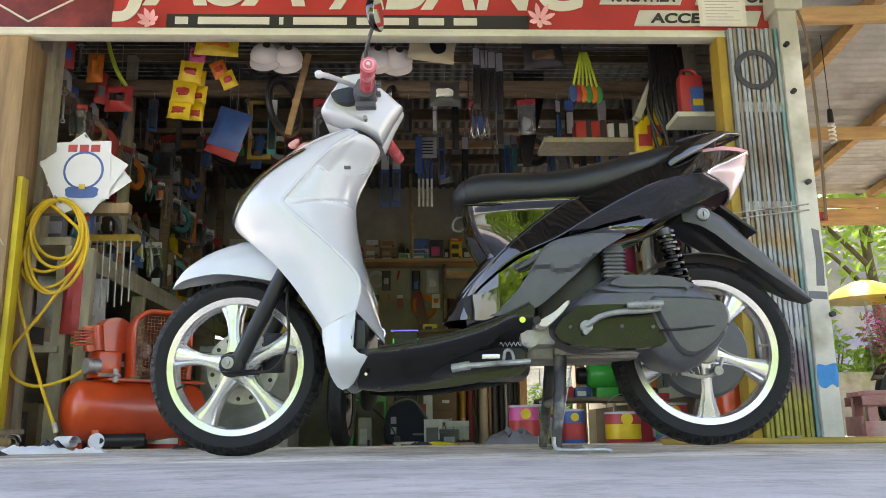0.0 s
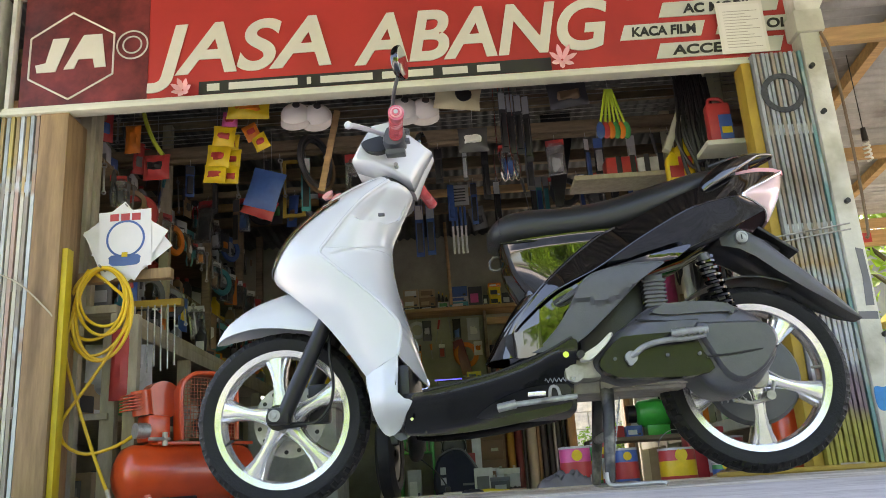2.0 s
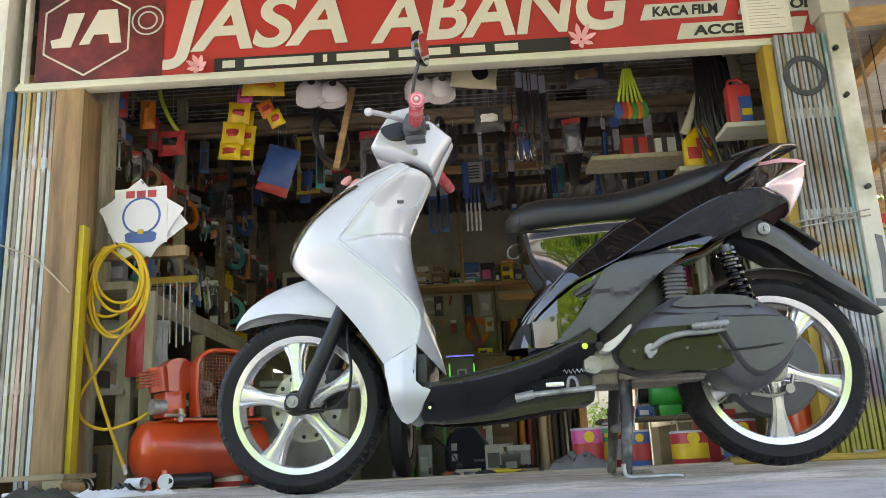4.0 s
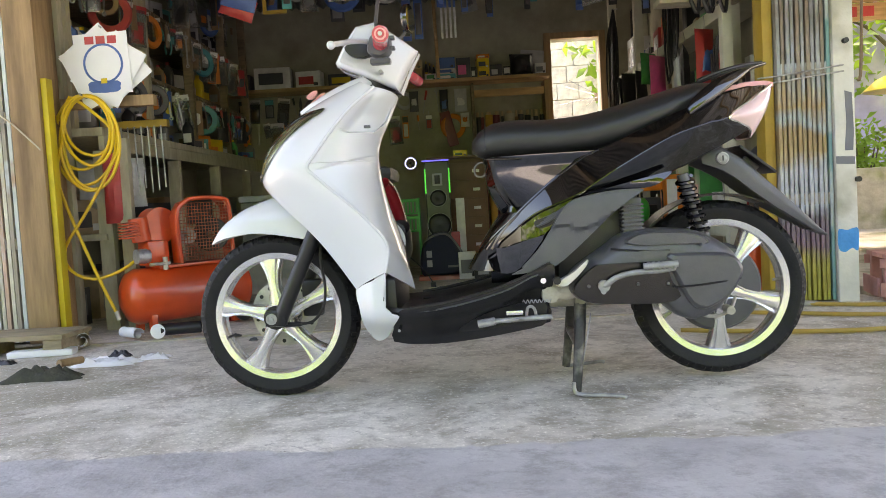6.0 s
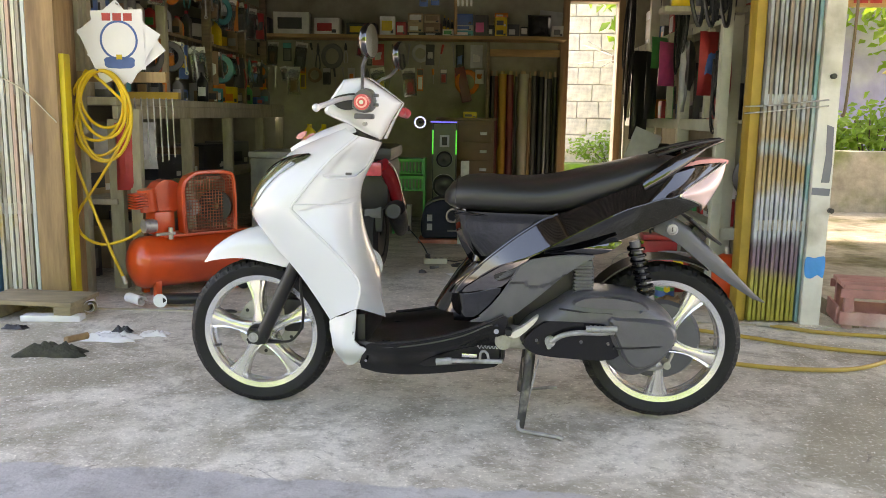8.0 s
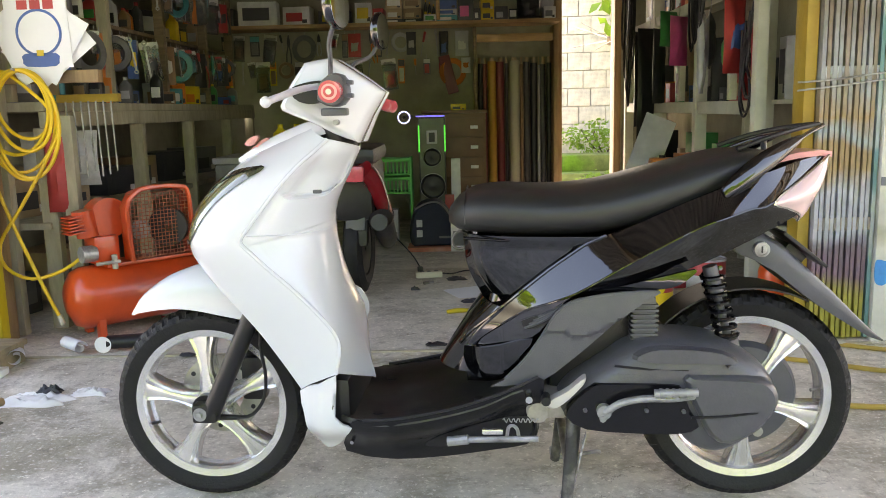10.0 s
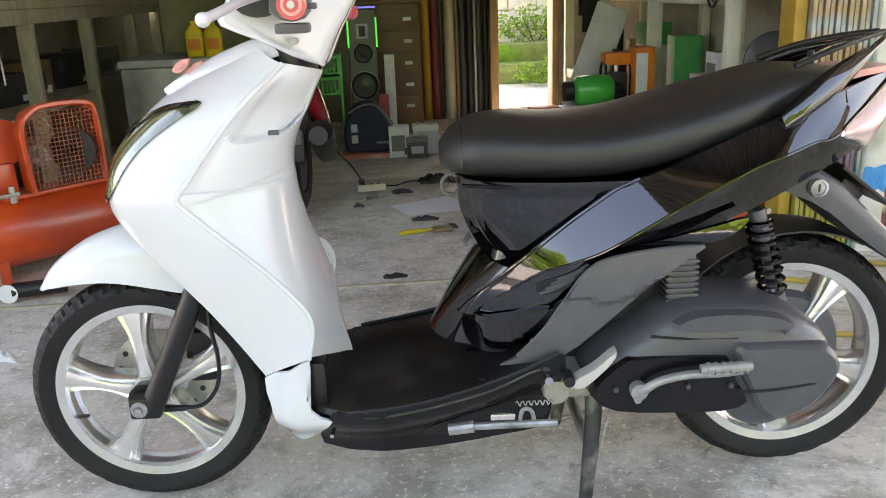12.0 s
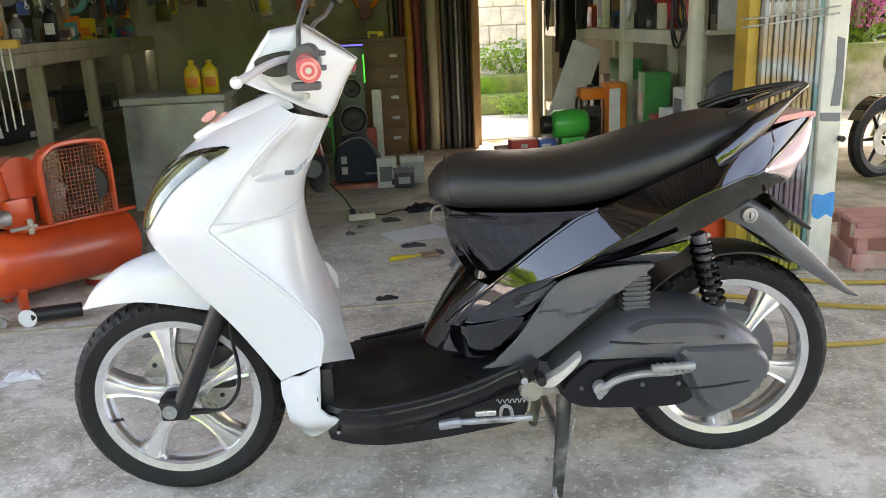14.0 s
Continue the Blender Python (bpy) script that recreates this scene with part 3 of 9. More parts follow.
def shutter(name, u0, u1, v0, order, label, z1=1.875):
    """A folded steel shutter: narrow slats that stand zigzag beside each other."""
    th = thing(name, label, "shutter")
    n = len(order)
    for k, c in enumerate(order):
        a, b_ = u0 + (u1 - u0) * k / n, u0 + (u1 - u0) * (k + 1) / n
        dv = 0.006 if k % 2 else 0.0
        bm = B()
        pts = [(a + 0.002, v0 + dv), (a + 0.0035, v0 + dv - 0.014), (b_ - 0.0035, v0 + dv - 0.014), (b_ - 0.002, v0 + dv), (b_ - 0.002, v0 + 0.16), (a + 0.002, v0 + 0.16)]
        loft(bm, [[(x, y, z) for x, y in pts] for z in (0.012, z1 * 0.5, z1)])
        part("slat", bm, SHUT[c], th)
    for k in range(n - 1):
        x = u0 + (u1 - u0) * (k + 1) / n
        for z in (0.43, 0.99, 1.46):
            part("hinge", cyl(B(), (x, v0 - 0.008, z), (x, v0 - 0.008, z + 0.05), 0.0045, seg=8), SHUT[0], th)
    return th


gate_r = shutter("folding_shutter", 1.875, 2.108, 1.215, (6, 7, 6, 6, 7, 6, 7, 6, 6, 7, 1), "folded steel shutter with faded graffiti, tied open")
for c, (x0, z0, x1, z1) in (((0.045, 0.05, 0.055), (1.955, 1.60, 2.05, 1.76)),):
    bm = lathe(B(), [(0.072, -0.0015), (0.098, -0.0015), (0.098, 0.0015), (0.072, 0.0015)], (1.985, 1.1985, 1.665), 40)
    part("sprayed_ring", bm, mat("black spray", c, 0.8, var=0.5, scale=40), gate_r, "dark sprayed ring")
single("shutter_post", box(B(), (1.828, 1.225, 0.004), (1.872, 1.33, 1.842), 0.004), YELP, "yellow painted timber post beside the shutter", "post", kind="structure")
single("tie_wire", sweep(B(), [(1.80, 1.217, 0.985), (1.90, 1.190, 0.990), (2.03, 1.186, 1.005), (2.15, 1.176, 1.018)], 0.0035, 6), STEEL, "twisted wire that ties the shutter open", "wire")
single("tie_wire", sweep(B(), [(1.80, 1.217, 0.955), (1.90, 1.188, 0.965), (2.03, 1.185, 0.98), (2.15, 1.176, 0.992)], 0.0035, 6), STEEL, "twisted wire that ties the shutter open", "wire")
shutter("folding_shutter", -1.66, -1.473, 1.27, (3, 0, 5, 3, 2, 3, 0, 4), "folded rusty ochre steel shutter, tied open")
single("door_jamb", box(B(), (-1.468, 1.25, 0.004), (-1.335, 1.45, 1.845), 0.004), WOOD, "bare brown timber jamb board with knots", "jamb", kind="structure")
single("jamb_strip", box(B(), (-1.332, 1.27, 0.004), (-1.306, 1.33, 1.18), 0.003), YELB, "bright yellow painted edge strip", "trim", kind="structure")
single("shutter_guide", box(B(), (-1.70, 1.24, 0.004), (-1.668, 1.40, 1.845), 0.003), mat("blue painted steel", (0.05, 0.15, 0.30), 0.5, var=0.25), "blue painted steel shutter guide", "guide", kind="structure")
single("corner_column", box(B(), (-1.86, 1.2, -0.02), (-1.704, 1.36, 2.62), 0.008), WPAINT, "grey white concrete corner column", "column", kind="structure")
single("tie_rope", sweep(B(), [(-1.80, 1.195, 1.14), (-1.65, 1.235, 1.09), (-1.5, 1.235, 1.02), (-1.375, 1.24, 0.90), (-1.345, 1.255, 0.86)], 0.004, 6), mat("hemp rope", (0.45, 0.40, 0.30), 0.9), "thin rope across the folded shutter", "rope")
wall("wall_over_sign", (-1.86, 1.312, 2.52), (2.30, 1.35, 2.64), WOODD, "dark board above the sign", "board")
for v, z in ((1.70, 2.10), (2.45, 2.10)):
    # the deeper beam takes the darker tone, shade put into its colour
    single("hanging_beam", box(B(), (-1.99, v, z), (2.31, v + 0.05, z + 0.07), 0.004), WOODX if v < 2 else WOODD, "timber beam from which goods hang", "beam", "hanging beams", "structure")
for v in (1.79, 1.86, 1.93, 2.0, 2.05, 2.1, 2.2, 2.29, 2.34, 2.40, 2.57):
    single("hanging_wire", cyl(B(), (-1.99, v, 2.17), (2.31, v, 2.17), 0.003, seg=6), STEEL, "thin steel wire from which goods hang", "wire", "hanging wires", "structure")


# ---- goods and tools in the shop ----
RNG = random.Random(7)
COLS = {"red": (0.48, 0.045, 0.045), "blue": (0.05, 0.12, 0.36), "yellow": (0.72, 0.50, 0.02), "green": (0.04, 0.28, 0.08), "white": (0.70, 0.70, 0.68), "black": (0.014, 0.014, 0.016),
        "orange": (0.72, 0.20, 0.02), "grey": (0.16, 0.16, 0.165), "brown": (0.24, 0.15, 0.08), "pink": (0.72, 0.10, 0.30), "teal": (0.05, 0.30, 0.34), "kraft": (0.42, 0.31, 0.19), "silver": (0.45, 0.46, 0.48), "dark": (0.045, 0.045, 0.05)}
GM = {k: mat(k + " packaging", c, 0.4, var=0.15, scale=12, col2=tuple(v * 0.7 for v in c), bump=0.05) for k, c in COLS.items()}
FILMM = mat("clear film", (0.55, 0.57, 0.58), 0.15, var=0.1, trans=0.75, alpha=1.0)
GREEN_LED = mat("green led", (0.05, 1.0, 0.12), 0.4, emit=0.09, var=0.0)
BLUE_LED = mat("blue white led", (0.35, 0.45, 1.0), 0.4, emit=0.42, var=0.0)
WHITE_LED = mat("white tube light", (0.9, 0.95, 1.0), 0.4, emit=0.9, var=0.0)


def revolve(bm, profile, centre, seg=20):
    cx, cy, cz = centre
    loft(bm, [[(cx + r * math.cos(q), cy + r * math.sin(q), cz + z) for q in (2 * math.pi * k / seg for k in range(seg))] for r, z in profile])
    return bm


def pillow(bm, w, h, d, at, rz=0.0, ry=0.0, seed=0, nu=7, nv=9):
    m = Matrix.Translation(at) @ pose(0, 0, 0, 0, ry, rz)
    front, back = [], []
    for j in range(nv + 1):
        b_ = 2 * j / nv - 1
        rf, rb = [], []
        for i in range(nu + 1):
            a = 2 * i / nu - 1
            t = d * max(0.0, (1 - a ** 4) * (1 - b_ ** 4)) * (0.8 + 0.5 * noise.noise(Vector((a * 2.1 + seed, b_ * 2.1, seed * 1.7))))
            x, z = a * w / 2 * (1 - 0.05 * (1 - b_ * b_)), -h / 2 + b_ * h / 2
            rf.append(m @ Vector((x, -t - 0.001, z)))
            rb.append(m @ Vector((x, t + 0.001, z)))
        front.append(rf)
        back.append(rb[::-1])
    loft(bm, [f + b_ for f, b_ in zip(front, back)])
    return bm


def packet(u, v, ztop, w, h, col, label, name="hanging_packet", cat="packet", d=0.02, bar=None, ry=0.0, rz=0.0, hook=0.05, group="hanging packets", film=False):
    th = thing(name, label, cat, group=group)
    if -1.3 < u < 1.9 and 1.6 < v < 2.45:
        hook = 2.172 - ztop
    s = RNG.random() * 50
    body = part("bag", pillow(B(), w, h, d, (u, v, ztop), rz, ry, s), GM[col], th)
    m = Matrix.Translation((u, v, ztop)) @ pose(0, 0, 0, 0, ry, rz)
    if bar:
        bm = pillow(B(), w * 0.78, h * 0.52, d * 1.5, m @ Vector((0, 0, -h * (0.22 + 0.15 * RNG.random()))), rz, ry, s, 5, 4)
        part("print_panel", bm, GM[bar], body)
    if hook:
        part("hanger", sweep(B(), [(u, v, ztop - 0.004), (u + 0.004, v, ztop + hook * 0.5), (u, v + 0.004, ztop + hook)], 0.0018, 5, 3), STEEL, th)
    return th


def card(u, v, ztop, w, h, col, bar, label, name="blister_card", cat="blister pack", rz=0.0, group="blister packs", blob="grey", hook=0.04):
    th = thing(name, label, cat, (u, v, ztop), group)
    if -1.3 < u < 1.9 and 1.6 < v < 2.45:
        hook = 2.172 - ztop
    th.rotation_euler = (0, 0, radians(rz))
    part("backing_card", box(B(), (-w / 2, -0.001, -h), (w / 2, 0.001, 0)), GM[col], th)
    part("header", box(B(), (-w / 2 + 0.002, -0.003, -h * 0.28), (w / 2 - 0.002, -0.0012, -0.004)), GM[bar], th)
    part("content", box(B(), (-w * 0.34, -0.018, -h * 0.92), (w * 0.34, -0.0012, -h * 0.36), 0.004), GM[blob], th)
    if hook:
        part("hanger", cyl(B(), (0, 0, -0.003), (0, 0.002, hook), 0.0018, seg=5), STEEL, th)
    return th


def carton(u, v, z, w, d, h, col, bar, label, rz=0.0, group="cartons", name="carton"):
    th = thing(name, label, "box", (u, v, z), group)
    th.rotation_euler = (0, 0, radians(rz))
    part("body", box(B(), (-w / 2, 0, 0), (w / 2, d, h), 0.002), GM[col], th)
    k = RNG.random() * 0.3
    part("label", box(B(), (-w * 0.38, -0.0015, h * (0.15 + k * 0.4)), (w * (0.1 + k), -0.0004, h * (0.55 + k))), GM[bar], th)
    part("tape", box(B(), (w * 0.22, -0.0012, h * 0.1), (w * 0.40, -0.0004, h * 0.3)), GM["dark" if bar != "dark" else "white"], th)
    return th


def bottle(u, v, z, r, h, col, cap, label, group="bottles", bar="white", name="oil_bottle"):
    th = thing(name, label, "bottle", (u, v, z), group)
    bm = B()
    rows = []
    for s, zz in ((0.9, 0.0), (1.0, 0.02), (1.0, 0.62), (0.92, 0.72), (0.55, 0.82), (0.32, 0.88), (0.32, 0.93)):
        rows.append([(r * s * (abs(math.cos(q)) ** 0.6) * (1 if math.cos(q) > 0 else -1), 0.62 * r * s * (abs(math.sin(q)) ** 0.6) * (1 if math.sin(q) > 0 else -1), zz * h) for q in (2 * math.pi * k / 20 for k in range(20))])
    part("body", loft(bm, rows), GM[col], th, "", 60)
    part("cap", revolve(B(), [(r * 0.36, 0.9 * h), (r * 0.36, h), (r * 0.3, h)], (0, 0, 0), 12), GM[cap], th)
    part("label", box(B(), (-r * 0.7, -0.62 * r - 0.0015, h * 0.2), (r * 0.7, -0.55 * r, h * 0.5), 0.001), GM[bar], th)
    return th


def tin(u, v, z, r, h, col, bar, label, group="tins", lid="silver", name="paint_tin", handle=False):
    th = thing(name, label, "tin", (u, v, z), group)
    part("body", revolve(B(), [(r * 0.97, 0), (r, 0.004), (r, h - 0.004), (r * 0.97, h)], (0, 0, 0), 28), GM[col], th)
    part("lid", revolve(B(), [(r * 1.03, h - 0.006), (r * 1.03, h + 0.004), (r * 0.93, h + 0.005), (r * 0.9, h + 0.001)], (0, 0, 0), 28), GM[lid], th)
    part("wrapper", revolve(B(), [(r * 1.006, h * 0.18), (r * 1.008, h * 0.2), (r * 1.008, h * 0.62), (r * 1.006, h * 0.64)], (0, 0, 0), 28), GM[bar], th)
    bm = lathe(B(), [(0.0, 0.0), (r * 0.34, 0.0), (r * 0.34, 0.002), (0.0, 0.002)], (0, -r * 1.02, h * 0.8), 20)
    part("badge", bm, GM["yellow"], th)
    if handle:
        part("handle", sweep(B(), [(-r, 0, h * 0.9), (-r * 0.8, -0.01, h * 1.35), (0, -0.02, h * 1.6), (r * 0.8, -0.01, h * 1.35), (r, 0, h * 0.9)], 0.002, 6), STEEL, th)
    return th


TOOLM = [mat("tool steel", (0.30, 0.30, 0.31), 0.35, metal=0.7, var=0.2, scale=20), mat("dark forged steel", (0.06, 0.06, 0.065), 0.4, metal=0.4, var=0.3, scale=20)]


def hand_tool(u, v, ztop, L, kind, grip, rz=0.0, ry=0.0, hook=0.03):
    """A small tool or fitting hung by its end: pliers, spanner, screwdriver, chain or clear sachet."""
    th = thing({"pliers": "pliers", "spanner": "spanner", "driver": "screwdriver", "ring": "hose_clip", "sachet": "sachet"}[kind],
               {"pliers": "steel pliers with " + grip + " handles hung on a rail", "spanner": "steel spanner hung on a rail", "driver": "screwdriver with a " + grip + " handle hung on a rail",
                "ring": "small coil of dark cable hung on a rail", "sachet": "clear sachet of small " + grip + " parts hung on a rail"}[kind], {"ring": "coil", "sachet": "sachet"}.get(kind, "tool"), (u, v, ztop), "hung tools")
    th.rotation_euler = (0, radians(ry), radians(rz))
    if kind == "pliers":
        for s in (-1, 1):
            part("handle", sweep(B(), [(s * 0.004, 0, -L * 0.35), (s * 0.016, 0, -L * 0.55), (s * 0.02, 0, -L * 0.8), (s * 0.012, 0, -L)], 0.006, 6, 3), GM[grip], th)
        part("jaw", puff(B(), [(-0.012, -L * 0.36), (-0.014, -L * 0.2), (-0.004, 0), (0.004, 0), (0.014, -L * 0.2), (0.012, -L * 0.36)], 0.005, -0.005, n=2), TOOLM[1], th)
    elif kind == "spanner":
        part("shank", box(B(), (-0.006, -0.003, -L * 0.9), (0.006, 0.003, -0.012), 0.002), TOOLM[0], th)
        part("jaw", lathe(B(), [(0.008, -0.004), (0.016, -0.004), (0.016, 0.004), (0.008, 0.004)], (0, 0, -0.008), 14), TOOLM[0], th)
        part("ring", lathe(B(), [(0.007, -0.004), (0.013, -0.004), (0.013, 0.004), (0.007, 0.004)], (0, 0, -L * 0.92), 14), TOOLM[0], th)
    elif kind == "driver":
        part("handle", cyl(B(), (0, 0, 0), (0, 0, -L * 0.42), 0.012, 0.009, 8), GM[grip], th)
        part("blade", cyl(B(), (0, 0, -L * 0.42), (0, 0, -L), 0.0035, seg=6), TOOLM[0], th)
    elif kind == "ring":
        part("coil", lathe(B(), [(L * 0.28, -0.008), (L * 0.42, -0.012), (L * 0.46, 0.0), (L * 0.42, 0.012), (L * 0.28, 0.008)], (0, 0, -L * 0.46), 20), GM[grip], th)
    else:
        part("bag", pillow(B(), L * 0.5, L, 0.010, (0, 0, 0), 0, 0, u * 9 + v * 7, 5, 6), FILMM, th)
        part("content", pillow(B(), L * 0.36, L * 0.55, 0.014, (0, 0, -L * 0.38), 0, 0, u * 5 + v, 4, 4), GM[grip], th)
        part("header", box(B(), (-L * 0.25, -0.004, -L * 0.16), (L * 0.25, 0.004, 0.004), 0.001), GM["white" if int(v * 50) % 3 else "red"], th)
    part("hook", cyl(B(), (0, 0, -0.004), (0, 0.003, hook), 0.0018, seg=5), STEEL, th)
    return th


# left counter with posts, boards and goods
lc = thing("work_counter", "pale timber counter on posts along the side wall", "counter")
part("worktop", box(B(), (-1.98, 1.62, 0.95), (-1.22, 5.3, 0.99), 0.003), WOODP, lc)
part("front_rail", box(B(), (-1.245, 1.62, 0.88), (-1.215, 5.3, 0.948), 0.003), WOODP, lc)
part("lower_board", box(B(), (-1.98, 1.62, 0.44), (-1.24, 5.3, 0.47), 0.003), WOODP, lc)
for v in (1.64, 2.70, 3.58, 4.5, 5.22):
    part("post", box(B(), (-1.285, v, fl(v)), (-1.215, v + 0.05, 0.879), 0.003), WOODP, lc)
    # upper posts beyond v 2.8 carry the shade of the depth in their colour
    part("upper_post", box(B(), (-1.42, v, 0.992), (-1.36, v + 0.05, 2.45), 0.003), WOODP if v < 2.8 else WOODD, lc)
for z in (1.42, 1.86):
    part("upper_shelf", box(B(), (-1.98, 1.70, z), (-1.44, 5.3, z + 0.022), 0.003), WOODD, lc)
rack = thing("tool_rack", "pale timber batten with a row of hanging steel rods", "tool rack")
part("batten", box(B(), (-1.20, 1.70, 0.985), (-0.93, 1.74, 1.02), 0.003), YELP, rack)
for k in range(7):
    h = 0.30 + 0.05 * RNG.random()
    part("rod", cyl(B(), (-1.16 + 0.033 * k, 1.70, 0.99), (-1.155 + 0.033 * k, 1.70, 0.99 - h), 0.004, seg=8), STEEL, rack)

# goods over and on the counter
# greys and browns repeat: the muting by haze is put into the palette
mixc = ["red", "blue", "dark", "grey", "silver", "teal", "black", "brown", "white", "yellow", "green", "orange", "dark", "black", "grey", "kraft", "silver", "grey", "brown", "dark", "silver", "white"]
KINDS = ["pliers", "spanner", "driver", "ring", "sachet", "sachet", "sachet"]
for z0, us, step in ((1.84, -1.40, 0.075), (1.40, -1.40, 0.075), (2.22, -1.46, 0.12)):
    v = 1.80
    while v < 5.2:
        c = RNG.choice(["dark", "black", "grey", "silver", "dark", "black", "red", "teal", "orange", "brown", "blue"])
        if RNG.random() < 0.16:
            packet(us + 0.02 * RNG.random(), v, z0 - 0.03, 0.06 + 0.05 * RNG.random(), 0.13 + 0.14 * RNG.random(), c, c + " small plastic packet hanging on a rail over the counter", d=0.014, bar=RNG.choice(mixc), rz=RNG.uniform(30, 100), hook=0.03)
        else:
            hand_tool(us + 0.03 * RNG.random(), v, z0 - 0.03, 0.11 + 0.16 * RNG.random(), RNG.choice(KINDS), c, RNG.uniform(20, 80), RNG.uniform(-9, 9))
        v += step * (0.7 + 0.6 * RNG.random())
for z0 in (0.99, 1.442, 1.882):
    v = 1.75
    while v < 5.15:
        c = RNG.choice(mixc + ["kraft", "yellow", "blue"])
        u = -1.30 - 0.12 * RNG.random() if z0 < 1 else -1.52 - 0.05 * RNG.random()
        if RNG.random() < 0.55:
            w, h = 0.08 + 0.1 * RNG.random(), 0.06 + 0.13 * RNG.random()
            carton(u, v, z0, w, 0.09, h, c, RNG.choice(mixc), c + " small carton standing on the counter shelf", rz=60 + 30 * RNG.random())
        else:
            w = 0.07
            bottle(u, v, z0, 0.035 + 0.012 * RNG.random(), 0.14 + 0.08 * RNG.random(), c, RNG.choice(["red", "black", "white", "yellow"]), c + " plastic bottle standing on the counter shelf", bar=RNG.choice(mixc))
        v += w + 0.03 + 0.07 * RNG.random()
for u, c in ((-0.61, "yellow"), (-0.504, "yellow")):
    bottle(u, 3.48, 0.645, 0.05, 0.20, c, "yellow", "yellow plastic oil bottle on the white chest", bar="orange")
for k, (v, w, h, c) in enumerate(((1.85, 0.3, 0.18, "kraft"), (2.25, 0.32, 0.22, "kraft"), (2.95, 0.28, 0.16, "dark"), (3.3, 0.26, 0.2, "brown"), (3.9, 0.3, 0.2, "dark"), (4.6, 0.3, 0.2, "grey"))):
    carton(-1.45, v, 0.47, w, 0.25, h, c, "green" if k == 1 else "dark", c + " cardboard box on the lower counter board", rz=75)
for v, w, h, c in ((1.9, 0.26, 0.2, "dark"), (2.4, 0.3, 0.26, "kraft"), (2.9, 0.3, 0.3, "dark"), (3.4, 0.26, 0.3, "brown")):
    carton(-1.55, v, fl(v + 0.25), w, 0.25, h, c, "grey", c + " box on the floor under the counter", rz=80)
bag_ = pillow(B(), 0.34, 0.26, 0.09, (-1.34, 1.98, 0.86), 20, 0, 3.3)
single("plastic_sack", bag_, mat("white sack", (0.55, 0.56, 0.55), 0.6, var=0.25, scale=9, bump=0.3, bscale=20), "crumpled white plastic sack on the lower counter goods", "sack")
single("red_rag", pillow(B(), 0.09, 0.34, 0.03, (-1.18, 1.60, 0.86), 10, 0, 8.1), GM["red"], "red cloth hanging from the counter edge", "cloth")
box_ = thing("white_chest", "dirty white freezer chest standing on the floor", "chest")
part("body", box(B(), (-1.02, 3.35, fl(3.9)), (-0.42, 3.9, 0.60), 0.02), mat("grimy white enamel", (0.62, 0.62, 0.57), 0.6, var=0.2, col2=(0.32, 0.32, 0.29)), box_)
part("lid", box(B(), (-1.03, 3.34, 0.602), (-0.41, 3.91, 0.645), 0.012), mat("grimy white lid", (0.52, 0.52, 0.49), 0.6, var=0.2), box_)

# yellow hose coil
hose = []
for k in range(132):
    t = k / 22
    q = -2 * math.pi * t + 1.57
    rz, rx = 0.135 + 0.085 * (0.5 + 0.5 * math.sin(t * 2.4)), 0.105 + 0.04 * (0.5 + 0.5 * math.sin(t * 2.4 + 0.6))
    hose.append((-1.20 + 0.014 * math.sin(1.9 * t) + rx * math.cos(q), 1.385 + 0.006 * t + 0.008 * math.sin(3.1 * t), 1.112 - rz + rz * math.sin(q)))
hose += [(-1.06, 1.40, 0.92), (-1.10, 1.39, 0.78), (-1.24, 1.385, 0.56), (-1.335, 1.38, 0.42), (-1.32, 1.38, 0.32), (-1.22, 1.385, 0.27), (-1.10, 1.41, 0.30), (-1.02, 1.47, 0.36), (-0.98, 1.58, 0.38)]
hc = thing("air_hose", "coiled yellow rubber air hose hanging on a nail", "hose")
part("coil", sweep(B(), hose, 0.0075, 8, 3), HOSE, hc)
tail = [(-1.30, 1.395, 0.96), (-1.345, 1.39, 0.80), (-1.34, 1.385, 0.70), (-1.27, 1.385, 0.48), (-1.18, 1.385, 0.24), (-1.125, 1.385, 0.11)]
part("free_end", sweep(B(), tail, 0.0075, 8, 4), HOSE, hc)
part("coupling", cyl(B(), (-1.125, 1.385, 0.115), (-1.112, 1.385, 0.075), 0.011, seg=10), ALLOYD, hc, "brass hose coupling")
part("nail", cyl(B(), (-1.20, 1.46, 1.10), (-1.20, 1.36, 1.115), 0.005, seg=8), STEEL, hc)
bm = box(B(), (-1.50, 1.452, 1.06), (-0.90, 1.50, 1.11), 0.003)
single("hanging_rail", bm, WOOD, "timber rail that carries the hose and papers", "rail", kind="structure")
single("hanging_post", box(B(), (-1.16, 1.60, fl(1.6)), (-1.10, 1.645, 0.93), 0.003), WOODP, "pale timber post behind the hose", "post", kind="structure")
single("hanging_post", box(B(), (-1.40, 1.505, fl(1.5)), (-1.34, 1.555, 2.5), 0.003), WOODP, "pale timber post inside the shop front", "post", kind="structure")

